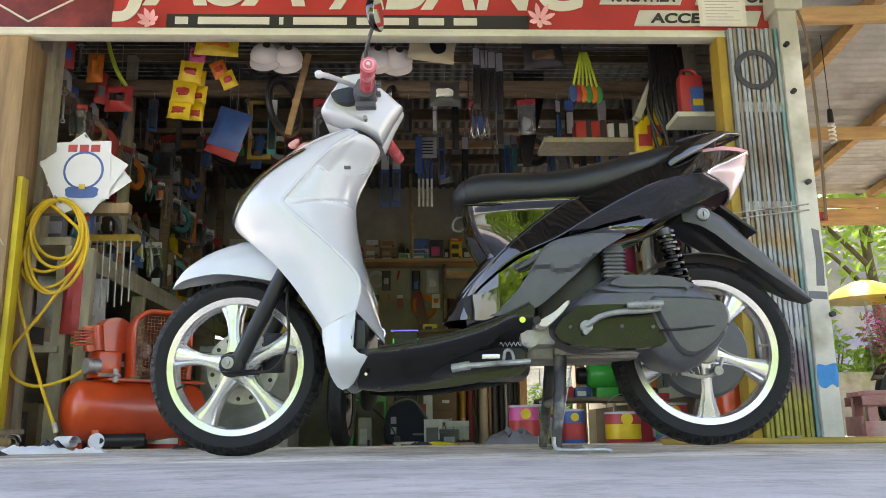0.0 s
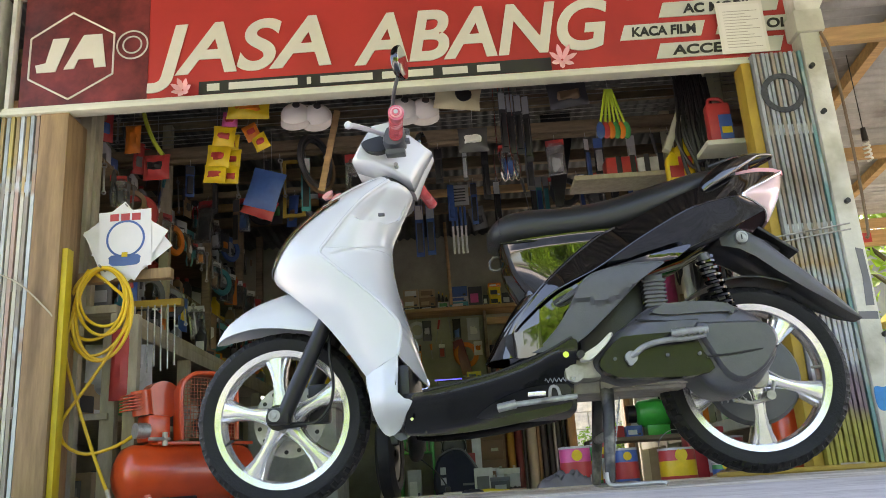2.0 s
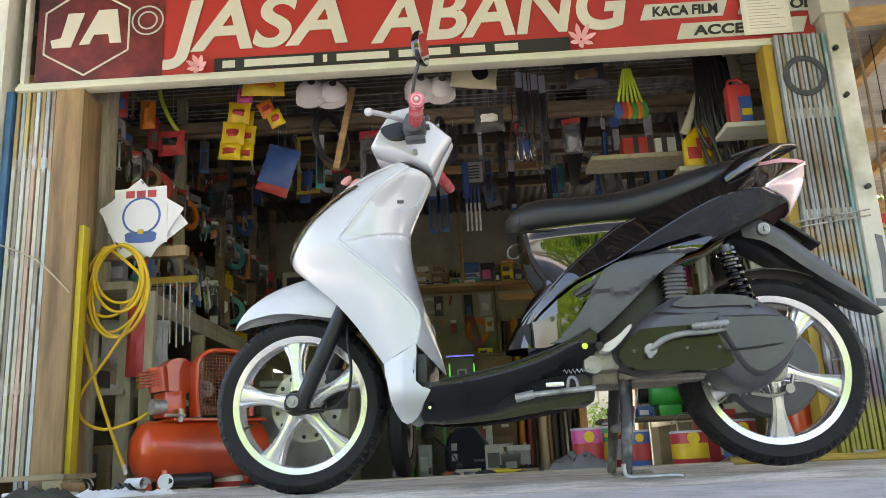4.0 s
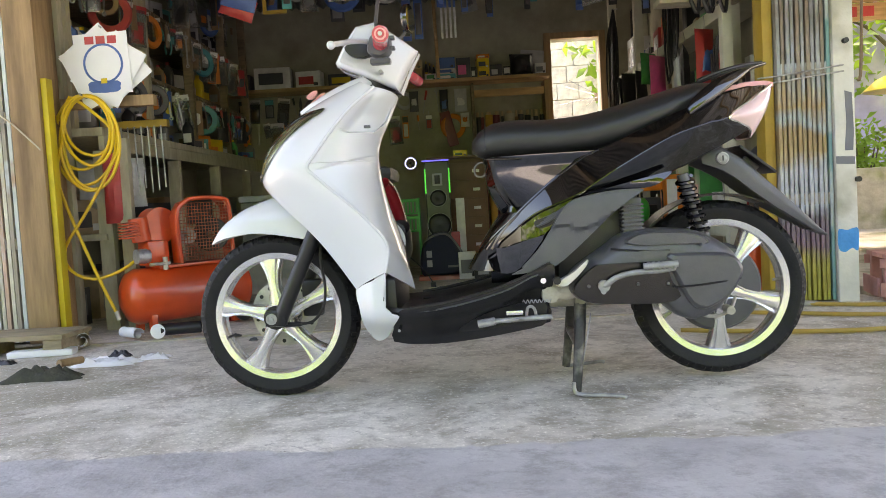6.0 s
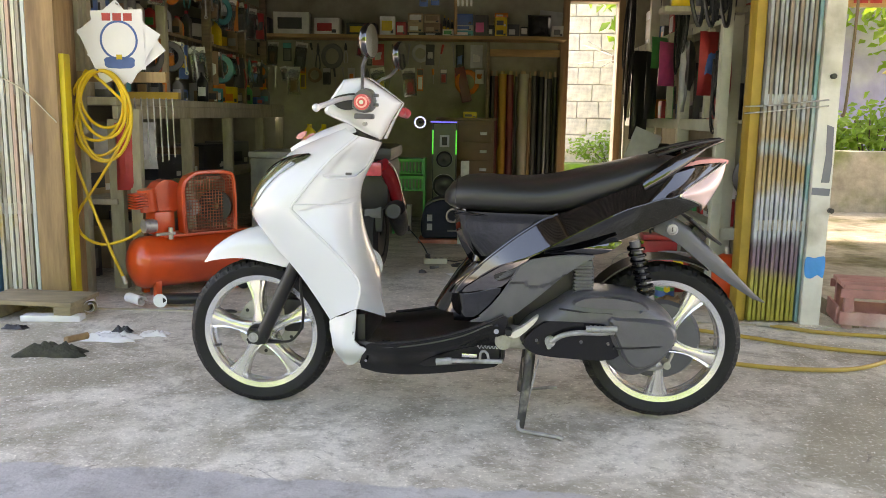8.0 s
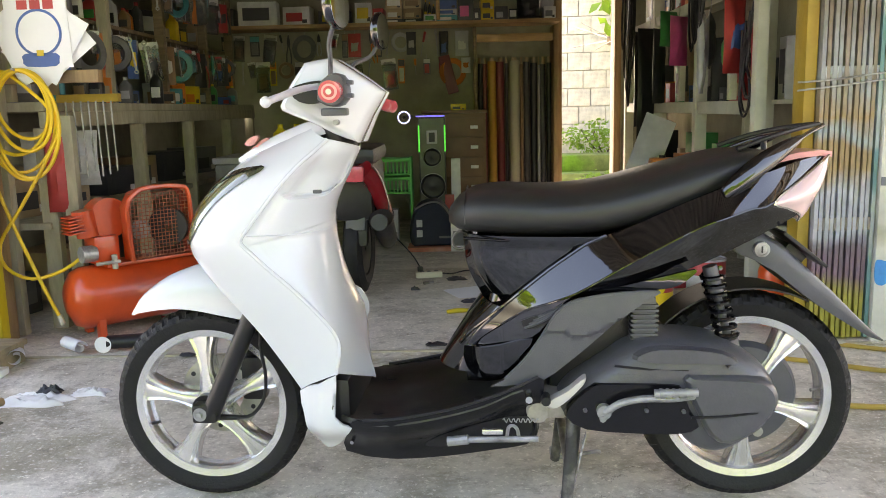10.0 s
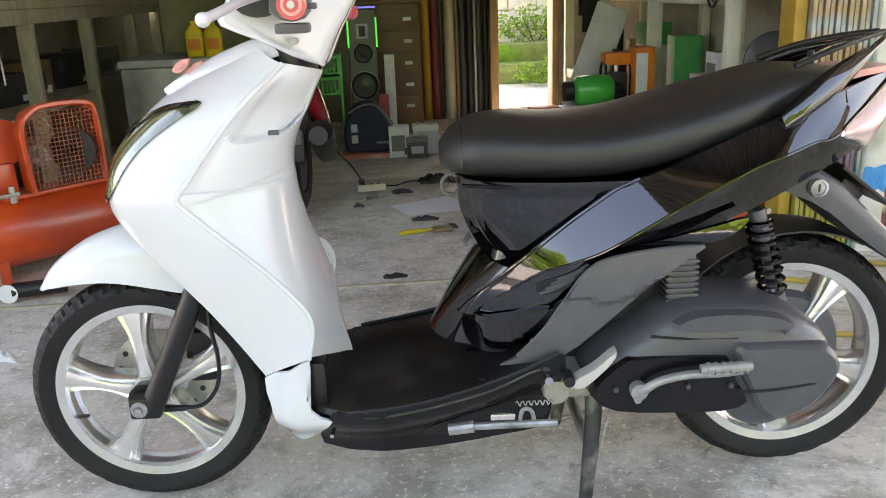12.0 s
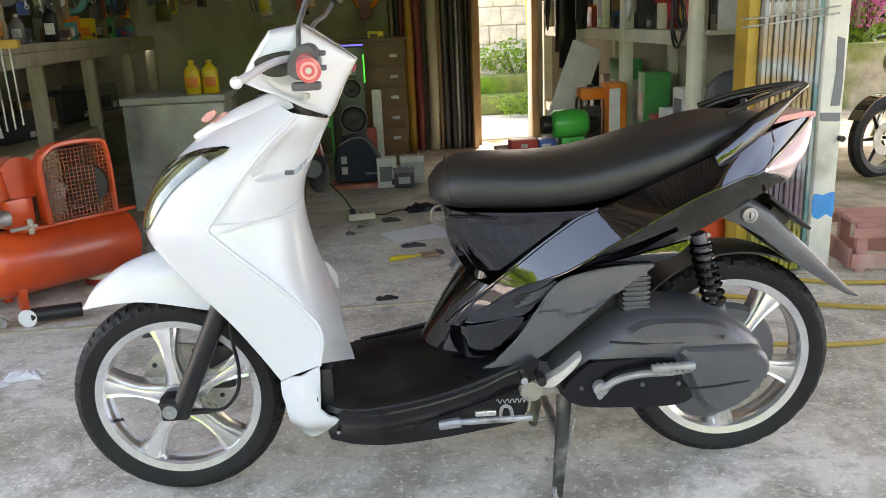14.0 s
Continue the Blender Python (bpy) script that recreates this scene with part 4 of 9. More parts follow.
# papers hung as a star
pap = thing("hung_papers", "white paper squares fanned round a hook with a simple print", "papers", (-1.11, 1.44, 1.25))
for k, (a, dx, dz) in enumerate(((52, 0.03, -0.03), (-38, -0.02, 0.005), (-24, -0.03, -0.03), (33, 0.02, -0.02), (-2, 0.0, 0.0))):
    bm = box(B(), (-0.125, -0.004 - 0.004 * k, -0.135), (0.125, -0.003 - 0.004 * k, 0.145), 0, pose(dx, 0, dz, 0, a, 0))
    part("sheet", bm, PAPER, pap)
for w, x, c in ((0.045, -0.06, "red"), (0.045, -0.008, "red"), (0.045, 0.044, "red")):
    part("print_bar", box(B(), (x - w / 2 + 0.008, -0.0222, 0.095), (x + w / 2 + 0.004, -0.0205, 0.13)), GM[c], pap)
bm = lathe(B(), [(0.082, -0.0007), (0.092, -0.0007), (0.092, 0.0007), (0.082, 0.0007)], (0.003, -0.0215, 0.005), 32)
part("print_ring", bm, GM["blue"], pap)
part("print_block", plate(B(), [(-0.06, -0.075), (0.065, -0.075), (0.075, -0.10), (0.06, -0.125), (-0.055, -0.125), (-0.07, -0.10)], -0.0205, -0.0222, 0, 2), GM["blue"], pap)
part("print_dot", box(B(), (-0.012, -0.0232, -0.085), (0.016, -0.0215, -0.062), 0.001), GM["yellow"], pap)
part("hook", cyl(B(), (0, 0.03, 0.165), (0, -0.03, 0.175), 0.004, seg=8), STEEL, pap)

# compressor
cp = thing("air_compressor", "orange red air compressor with horizontal tank, belt guard and small wheels", "compressor", (0, 0, 0))
AX = Matrix.Translation((-1.10, 1.42, 0)) @ pose(0, 0, 0, 0, 0, 43)
UX = Matrix.Translation((-1.00, 1.49, 0)) @ pose(0, 0, 0, 0, 0, 47) @ Matrix.Translation((-0.15, 0, 0))
prof = [(0.0, -0.01), (0.07, 0.0), (0.115, 0.025), (0.132, 0.06), (0.132, 0.57), (0.118, 0.605), (0.07, 0.63), (0.0, 0.64)]
bm = B()
loft(bm, [[AX @ Vector((x, r * math.cos(q), 0.17 + r * math.sin(q))) for q in (2 * math.pi * k / 36 for k in range(36))] for r, x in [(max(r, 0.002), x) for r, x in prof]])
part("tank", bm, ORANGE, cp, "", 40)
for x in (0.10, 0.52):
    for s in (-1, 1):
        part("foot", box(B(), (x - 0.015, s * 0.08 - 0.02, 0.0), (x + 0.015, s * 0.08 + 0.02, 0.09), 0.003, AX), ORANGE, cp)
for s in (-1, 1):
    c = AX @ Vector((0.54, s * 0.14, 0.047))
    bm = lathe(B(), [(0.012, -0.014), (0.042, -0.014), (0.046, -0.006), (0.046, 0.006), (0.042, 0.014), (0.012, 0.014)], c, 24)
    part("wheel", bm, RUBBER, cp)
part("platform", box(B(), (0.17, -0.07, 0.296), (0.66, 0.07, 0.31), 0.003, UX), ORANGE, cp)
gd = B()
outl = [(0.27, 0.315), (0.26, 0.54), (0.30, 0.60), (0.36, 0.62), (0.50, 0.615), (0.545, 0.57), (0.55, 0.315)]
loft(gd, [[UX @ Vector((x, y, z)) for x, z in outl] for y in (-0.10, -0.02)], closed=False)
thicken(gd, 0.004)
gb = part("belt_guard", gd, ORANGE, cp, "orange sheet belt guard with wire mesh face", 50)
bm = B()
for k in range(17):
    x = 0.275 + 0.0165 * k
    cyl(bm, UX @ Vector((x, -0.10, 0.32)), UX @ Vector((x, -0.10, 0.595)), 0.0017, seg=4)
for k in range(18):
    z = 0.325 + 0.016 * k
    cyl(bm, UX @ Vector((0.265, -0.10, z)), UX @ Vector((0.548, -0.10, z)), 0.0017, seg=4)
tagged(part("mesh_face", bm, mat("dull red wire", (0.34, 0.11, 0.06), 0.6, var=0.4, scale=30), gb), kind="stuff")
bm = B()
loft(bm, [[UX @ Vector((a, -0.102 - 0.002 * k, b_)) for a, b_ in outl] for k in (0, 1)], closed=False)
bm2 = sweep(B(), [UX @ Vector((a, -0.102, b_)) for a, b_ in outl], 0.011, 6, 3)
bm.free()
part("guard_rim", bm2, ORANGE, gb)
c = UX @ Vector((0.46, -0.06, 0.44))
part("pulley", lathe(B(), [(0.02, -0.012), (0.085, -0.012), (0.085, 0.012), (0.02, 0.012)], c, 28), BLACKM, cp)
c = UX @ Vector((0.33, -0.06, 0.44))
part("motor_pulley", lathe(B(), [(0.01, -0.012), (0.04, -0.012), (0.04, 0.012), (0.01, 0.012)], c, 20), STEEL, cp)
part("pump", box(B(), (0.13, -0.05, 0.31), (0.24, 0.06, 0.43), 0.015, UX), ORANGE, cp)
for k in range(6):
    part("cooling_fin", box(B(), (0.10 + 0.002 * k, -0.045, 0.435 + 0.013 * k), (0.17, 0.045, 0.441 + 0.013 * k), 0.002, UX @ pose(0, 0, 0, 0, -8, 0)), ORANGE, cp)
bm = cyl(B(), UX @ Vector((0.13, 0, 0.43)), UX @ Vector((0.115, 0, 0.54)), 0.045, seg=20)
part("cylinder_head", bm, ORANGE, cp)
bm = cyl(B(), UX @ Vector((0.215, -0.03, 0.50)), UX @ Vector((0.215, 0.05, 0.50)), 0.085, seg=28)
part("flywheel", bm, ORANGE, cp)
bm = cyl(B(), UX @ Vector((0.08, -0.03, 0.36)), UX @ Vector((0.14, -0.03, 0.36)), 0.035, seg=16)
part("regulator", bm, STEEL, cp)
bm = cyl(B(), UX @ Vector((0.20, -0.075, 0.29)), UX @ Vector((0.20, -0.075, 0.35)), 0.012, seg=10)
cyl(bm, UX @ Vector((0.12, -0.08, 0.32)), UX @ Vector((0.22, -0.08, 0.32)), 0.008, seg=8)
part("brass_valve", bm, ALLOYD, cp)

# things in the front left: foot stool, paper, rags
st = thing("low_step", "small weathered timber step with two block feet", "step")
M_ = Matrix.Translation((-1.36, 1.03, 0)) @ pose(0, 0, 0, 0, 0, -4)
GW = mat("weathered grey timber", (0.30, 0.24, 0.15), 0.8, var=0.25, scale=6, stretch=(1, 6, 6), bump=0.2, col2=(0.20, 0.17, 0.11))
part("tread", box(B(), (-0.22, -0.12, 0.068), (0.22, 0.12, 0.088), 0.003, M_), GW, st)
for x in (-0.18, 0.16):
    part("foot", box(B(), (x - 0.03, -0.11, 0.001), (x + 0.05, 0.11, 0.067), 0.003, M_), GW, st)
single("timber_block", box(B(), (-0.08, -0.05, 0.001), (0.08, 0.05, 0.045), 0.004, Matrix.Translation((-1.62, 0.86, 0)) @ pose(0, 0, 0, 0, 0, 8)), GW, "short weathered timber block on the cement", "timber block")


def scroll(u, v, z, L, r, rz, label, m1=PAPER):
    bm = B()
    mm = Matrix.Translation((u, v, z)) @ pose(0, 0, 0, 0, 0, rz)
    loft(bm, [[mm @ Vector((x, (r - 0.0025 * q) * math.cos(q), r + 0.001 + (r - 0.0025 * q) * math.sin(q))) for q in (0.25 * k for k in range(34))] for x in (-L / 2, L / 2)], closed=False)
    thicken(bm, 0.0008)
    return single("paper_roll", bm, m1, label, "paper roll", "paper rolls", angle=60)


scroll(-1.17, 1.10, 0.002, 0.16, 0.035, -60, "loosely rolled white paper with a dark outer side")
scroll(-1.0, 1.22, 0.002, 0.13, 0.03, -40, "loosely rolled white sheet on the floor")
scroll(-0.78, 1.24, 0.002, 0.17, 0.034, 12, "black backed roll of film on the floor", GM["black"])
single("paper_disc", lathe(B(), [(0.0, 0), (0.033, 0), (0.033, 0.002), (0, 0.002)], (0, 0, 0), 24), PAPER, "white round end of the film roll", "paper disc", at=(-0.872, 1.20, 0.037))
bm = box(B(), (-0.13, -0.035, 0.001), (0.13, 0.035, 0.028), 0.006, Matrix.Translation((-1.25, 0.93, 0)) @ pose(0, 0, 0, 0, 0, 5))
single("folded_paper", bm, PAPER, "flat fold of white paper on the cement", "paper")


def crumple(name, u, v, sx, sy, h, material, label, seed, cat, z0=0.001, n=16):
    rows_t, rows_b = [], []
    for j in range(n + 1):
        ra = []
        for i in range(n + 1):
            a, b_ = 2 * i / n - 1, 2 * j / n - 1
            q = 1 + 0.35 * noise.noise(Vector((a * 1.5 + seed, b_ * 1.5, 0)))
            e = max(0.0, 1 - max(abs(a), abs(b_)) ** 3)
            z = z0 + h * e * (0.45 + 0.9 * abs(noise.noise(Vector((a * 2.6, b_ * 2.6, seed)))) + 0.3 * noise.noise(Vector((a * 7, b_ * 7, seed))))
            ra.append((u + a * sx * q, v + b_ * sy * q, max(z0 + 0.0005, z)))
        rows_t.append(ra)
    bm = loft(B(), rows_t, closed=False)
    bm.normal_update()
    thicken(bm, 0.0012, Vector((0, 0, -1)))
    return single(name, bm, material, label, cat, angle=70)


crumple("dark_rag", -1.00, 0.43, 0.12, 0.05, 0.05, mat("dark oily cloth", (0.05, 0.05, 0.035), 0.9, var=0.4, scale=25, bump=0.5), "crumpled dark oily rag on the cement", 2.2, "rag")
crumple("crumpled_paper", -0.87, 0.66, 0.11, 0.05, 0.035, PAPER, "crumpled white paper on the cement", 5.1, "paper")
crumple("crumpled_paper", -0.72, 0.74, 0.06, 0.035, 0.02, PAPER, "small torn white paper on the cement", 9.1, "paper")
crumple("dark_scrap", -0.84, 0.70, 0.04, 0.015, 0.03, GM["black"], "torn black plastic scrap on the paper", 1.1, "scrap", 0.02)
crumple("dark_scrap", -1.34, 0.78, 0.05, 0.02, 0.02, GM["black"], "torn black plastic scrap on the cement", 4.4, "scrap")
single("wood_handle", cyl(B(), (-0.96, 0.47, 0.045), (-0.92, 0.56, 0.04), 0.014, seg=12), WOOD, "short turned wooden handle on the rag", "handle")
for u, v, s in ((0.44, 1.22, 0.045), (-0.52, 1.14, 0.03), (-0.4, 1.0, 0.02)):
    crumple("dark_scrap", u, v, s, s * 0.35, 0.015, GM["black"], "torn black plastic scrap by the threshold", u * 7 + 3, "scrap", 0.006)

# floor clutter inside
for u, v, sx, sy, seed in ((0.52, 2.62, 0.05, 0.03, 1.7), (0.60, 2.02, 0.06, 0.02, 6.2), (0.70, 1.86, 0.03, 0.02, 8.8), (0.30, 2.35, 0.025, 0.015, 3.3)):
    crumple("dark_scrap", u, v, sx, sy, 0.02, GM["dark"], "crumpled dark plastic scrap on the shop floor", seed, "scrap", fl(v) + 0.001)
ps = thing("power_strip", "cream power strip with a black plug on the floor", "power strip", (0.36, 2.71, fl(2.71)))
ps.rotation_euler = (0, 0, radians(10))
part("body", box(B(), (-0.075, -0.022, 0), (0.075, 0.022, 0.035), 0.004), mat("cream plastic", (0.62, 0.58, 0.44), 0.5, var=0.08), ps)
for k in range(3):
    part("socket", cyl(B(), (-0.04 + 0.04 * k, 0, 0.0345), (-0.04 + 0.04 * k, 0, 0.036), 0.014, seg=16), GM["dark"], ps)
part("plug", box(B(), (-0.065, -0.014, 0.036), (-0.035, 0.014, 0.065), 0.005), BLACKP, ps)
part("cable", sweep(B(), [(-0.05, 0, 0.06), (-0.09, 0.02, 0.13), (-0.17, 0.1, 0.22), (-0.25, 0.3, 0.30), (-0.28, 0.6, 0.35), (-0.28, 1.2, 0.35)], 0.004, 6), BLACKP, ps)
part("second_cable", sweep(B(), [(0.075, 0, 0.02), (0.14, 0.03, 0.008), (0.22, 0.10, 0.006), (0.33, 0.10, 0.006)], 0.004, 6), BLACKP, ps)
crumple("cable_heap", 0.72, 2.85, 0.10, 0.06, 0.05, GM["black"], "small heap of black cable on the shop floor", 6.4, "cable heap", fl(2.85))
single("paper_sheet", box(B(), (-0.16, -0.16, 0.001), (0.16, 0.16, 0.003), 0, Matrix.Translation((0.66, 2.22, fl(2.22))) @ pose(0, 0, 0, 1.1, 0, 25)), PAPER, "flat grey white paper sheet on the shop floor", "paper")
br = thing("paint_brush", "yellow handled paint brush lying on the shop floor", "brush", (0.60, 1.80, fl(1.80)))
br.rotation_euler = (0, 0, radians(14))
part("handle", sweep(B(), [(-0.13, 0, 0.012), (-0.08, 0, 0.014), (-0.02, 0, 0.012), (0.02, 0, 0.014)], lambda t: 0.008 + 0.004 * math.sin(t * 5), 8), YELB, br)
part("bristles", box(B(), (0.02, -0.03, 0.004), (0.10, 0.03, 0.018), 0.005), GM["brown"], br)
for u, v, L, r_, m_, nm, lb in ((0.53, 1.80, 0.06, 0.008, STEEL, "spanner", "small steel tool on the shop floor"), (0.78, 1.92, 0.09, 0.012, BLACKM, "screwdriver", "dark screwdriver on the shop floor"), (0.34, 2.48, 0.05, 0.01, STEEL, "marker", "small grey marker on the shop floor"), (0.86, 1.99, 0.06, 0.008, STEEL, "drill_bit", "steel drill bit on the shop floor")):
    single(nm, cyl(B(), (u, v, fl(v) + r_), (u + L, v + 0.03, fl(v) + r_ + 0.0005), r_, r_ * 0.7, 10), m_, lb, "tool")
tin(-0.763, 1.79, fl(1.87), 0.085, 0.17, "red", "white", "red and white paint tin with a shiny lid on the floor", handle=False)
for u, v, r, h, c, b_, lb in ((0.95, 1.85, 0.075, 0.19, "pink", "red", "pink and red paint tin on the floor"), (1.20, 1.9, 0.06, 0.17, "blue", "red", "red and blue paint tin on the floor"), (1.42, 1.78, 0.085, 0.15, "red", "yellow", "red bucket with a yellow band and wire handle"), (1.12, 2.05, 0.06, 0.22, "red", "white", "red spray tin on the floor"), (1.06, 1.98, 0.035, 0.2, "green", "yellow", "green spray tin on the floor"), (1.72, 2.0, 0.09, 0.2, "red", "white", "red tin on the floor by the shelf"), (1.62, 1.75, 0.05, 0.07, "green", "blue", "small green tin on the floor")):
    tin(u, v, fl(v + 0.09), r, h, c, b_, lb, handle=(c == "red" and b_ == "yellow"))
crumple("grey_cloth", 0.88, 1.62, 0.14, 0.07, 0.09, GM["grey"], "crumpled grey cloth on the shop floor", 3.7, "cloth", fl(1.7))
crumple("dark_cloth", 1.62, 1.58, 0.12, 0.06, 0.05, GM["brown"], "brown work gloves on the shop floor", 8.7, "gloves", fl(1.7))

gb = thing("gas_bottle", "small orange red steel cylinder standing by the shutter post", "gas bottle", (1.85, 1.48, fl(1.55)))
part("body", lathe(B(), [(0.002, 0.0), (0.060, 0.0), (0.068, 0.012), (0.068, 0.225), (0.055, 0.262), (0.025, 0.280), (0.002, 0.282)], (0, 0, 0), 32), ORANGE, gb, "", 50).rotation_euler = (radians(90), 0, 0)
part("valve", cyl(B(), (0, 0, 0.278), (0, 0, 0.315), 0.012, seg=12), ALLOYD, gb)
rt = thing("red_box", "red plastic tool box on the shop floor", "tool box", (1.70, 2.25, fl(2.35)))
part("case", box(B(), (-0.10, 0, 0), (0.10, 0.12, 0.24), 0.015), GM["red"], rt)
part("lid", box(B(), (-0.104, -0.004, 0.242), (0.104, 0.124, 0.275), 0.01), GM["red"], rt)
part("handle", sweep(B(), [(-0.05, 0.06, 0.274), (-0.045, 0.06, 0.30), (0.045, 0.06, 0.30), (0.05, 0.06, 0.274)], 0.007, 8), GM["black"], rt)

# speaker tower, bag, batteries, crate, cabinet
sp = thing("speaker_tower", "tall black loudspeaker tower with green lit edges", "speaker", (0.345, 4.36, 0))
part("cabinet", box(B(), (-0.10, 0, fl(4.6)), (0.10, 0.24, 0.86), 0.008), GM["black"], sp)
for z, r in ((0.56, 0.062), (0.34, 0.088), (0.12, 0.088)):
    dr = part("driver", lathe(B(), [(r * 1.08, 0.002), (r * 1.08, -0.008), (r * 0.95, -0.014), (r * 0.88, -0.006), (r * 0.5, -0.001), (r * 0.3, -0.006), (0.001, -0.010), (0.001, 0.002)], (0, -0.004, z), 32), GM["black"], sp)
    part("driver_ring", lathe(B(), [(r * 1.0, -0.010), (r * 1.12, -0.010), (r * 1.12, 0.001), (r * 1.0, 0.001)], (0, 0, z), 32), GM["silver"], dr)
part("front_panel", box(B(), (-0.092, -0.004, 0.22), (0.092, 0.0, 0.85), 0.002), mat("pale green grey panel", (0.14, 0.16, 0.11), 0.5, var=0.15), sp)
part("tweeter", box(B(), (-0.04, -0.008, 0.66), (0.04, 0.001, 0.76), 0.004), GM["silver"], sp)
part("tweeter_core", box(B(), (-0.022, -0.011, 0.675), (0.022, -0.007, 0.745), 0.003), GM["black"], sp)
for s in (-1, 1):
    part("light_strip", box(B(), (s * 0.098 - 0.006, -0.004, 0.60), (s * 0.098 + 0.006, 0.002, 0.80), 0.002), GREEN_LED, sp, "green lit edge strip")
part("blue_strip", box(B(), (-0.12, 0.02, 0.862), (0.10, 0.04, 0.872)), mat("violet blue led", (0.15, 0.15, 1.0), 0.4, emit=0.18, var=0.0), sp)
ring = thing("ring_light", "small round blue white lit ring on the wall", "lamp", (0.13, 4.5, 0.86))
part("tube", lathe(B(), [(0.040, -0.005), (0.049, -0.005), (0.049, 0.005), (0.040, 0.005)], (0, 0, 0), 32), BLUE_LED, ring)
part("bracket", cyl(B(), (0.0, 0.007, 0), (0.0, 1.102, 0), 0.012, seg=8), BLACKM, ring)
cb = thing("brown_cabinet", "brown wooden cabinet with small label holders", "cabinet", (0.60, 4.62, 0))
part("body", box(B(), (-0.32, 0, fl(5.0)), (0.16, 0.40, 0.88), 0.006), mat("brown veneer", (0.16, 0.085, 0.04), 0.5, var=0.2, stretch=(1, 1, 4)), cb)
part("top", box(B(), (-0.34, -0.02, 0.882), (0.18, 0.42, 0.905), 0.004), mat("brown veneer top", (0.15, 0.08, 0.04), 0.5, var=0.2), cb)
for k in range(5):
    part("drawer", box(B(), (-0.30, -0.012, 0.08 + 0.155 * k), (0.14, -0.001, 0.225 + 0.155 * k), 0.004), mat("brown drawer front", (0.17, 0.09, 0.045), 0.5, var=0.2), cb)
    part("label_holder", box(B(), (0.04, -0.016, 0.14 + 0.155 * k), (0.10, -0.0125, 0.165 + 0.155 * k), 0.001), GM["white"], cb)
carton(0.55, 4.66, 0.905, 0.12, 0.09, 0.05, "yellow", "black", "small yellow box on the brown cabinet")
bgc = thing("tool_bag", "dark blue and grey soft tool bag on an orange board", "bag", (0.38, 3.72, fl(3.75)))
part("body", puff(B(), [(-0.18, 0.04), (-0.185, 0.18), (-0.14, 0.30), (-0.06, 0.345), (0.03, 0.34), (0.12, 0.22), (0.19, 0.06), (0.1, 0.03), (-0.1, 0.03)], 0.16, -0.02, n=3), mat("navy cloth", (0.018, 0.022, 0.04), 0.8, var=0.2, bump=0.2), bgc)
part("piping", sweep(B(), [(-0.15, -0.022, 0.29), (-0.06, -0.024, 0.335), (0.03, -0.024, 0.33), (0.115, -0.022, 0.22), (0.185, -0.02, 0.06)], 0.007, 6), GM["grey"], bgc)
for z in (0.10, 0.17):
    part("patch", box(B(), (-0.135, -0.026, z), (-0.095, -0.018, z + 0.05), 0.002), GM["silver"], bgc)
part("name_tag", box(B(), (0.02, -0.026, 0.09), (0.11, -0.018, 0.105), 0.001), GM["grey"], bgc)
part("board", box(B(), (-0.20, -0.05, 0.0), (0.21, 0.18, 0.03), 0.003), mat("orange board", (0.5, 0.16, 0.09), 0.7, var=0.3, col2=(0.45, 0.42, 0.38)), bgc)
for u, v, w, h, c in ((0.655, 3.60, 0.13, 0.13, "dark"), (0.72, 3.74, 0.16, 0.19, "silver")):
    bt = thing("battery", c + " grey lead battery with terminals on the floor", "battery", (u, v, fl(v + 0.12)), "batteries")
    part("case", box(B(), (-w / 2, 0, 0), (w / 2, 0.1, h * 0.8), 0.004), GM[c], bt)
    part("top", box(B(), (-w / 2 - 0.003, -0.003, h * 0.8), (w / 2 + 0.003, 0.103, h), 0.004), GM["grey" if c == "dark" else "white"], bt)
    for s in (-1, 1):
        part("terminal", cyl(B(), (s * w * 0.3, 0.05, h), (s * w * 0.3, 0.05, h + 0.018), 0.01, seg=10), ALLOYD, bt)
    part("sticker", box(B(), (-w * 0.3, -0.005, h * 0.25), (w * 0.3, -0.001, h * 0.6)), GM["silver"], bt)
for u, v, h, c, lb in ((0.52, 4.30, 0.55, "white", "white folded sheet leaning on the cabinet"), (0.47, 4.28, 0.28, "red", "red spray can beside the cabinet")):
    single("upright_sheet" if c == "white" else "spray_can", box(B(), (u - 0.035, v, fl(v + 0.1)), (u + 0.035, v + 0.05, h), 0.006), GM[c], lb, "sheet" if c == "white" else "spray can")
carton(0.545, 3.66, fl(3.8), 0.13, 0.1, 0.20, "white", "grey", "white box stacked beside the batteries")
cr = thing("green_crate", "bright green plastic crate stack with tools", "crate", (0.06, 4.22, 0))
CRG = mat("green plastic", (0.06, 0.45, 0.10), 0.5, var=0.1)
for z in (0.30, 0.44):
    for k in range(9):
        part("slat", box(B(), (-0.12 + 0.028 * k, 0, z + 0.013), (-0.108 + 0.028 * k, 0.01, z + 0.099)), CRG, cr)
    bm = B()
    box(bm, (-0.13, 0, z + 0.10), (0.13, 0.2, z + 0.125), 0.003)
    box(bm, (-0.13, 0, z), (0.13, 0.2, z + 0.012), 0.003)
    part("basket", bm, CRG, cr)
for s in (-1, 1):
    part("stand_post", box(B(), (s * 0.125 - 0.008, 0.0, fl(4.45)), (s * 0.125 + 0.008, 0.2, 0.57), 0.002), CRG, cr)
carton(0.03, 4.24, fl(4.4), 0.1, 0.12, 0.24, "silver", "white", "white canister inside the crate stack", name="canister")

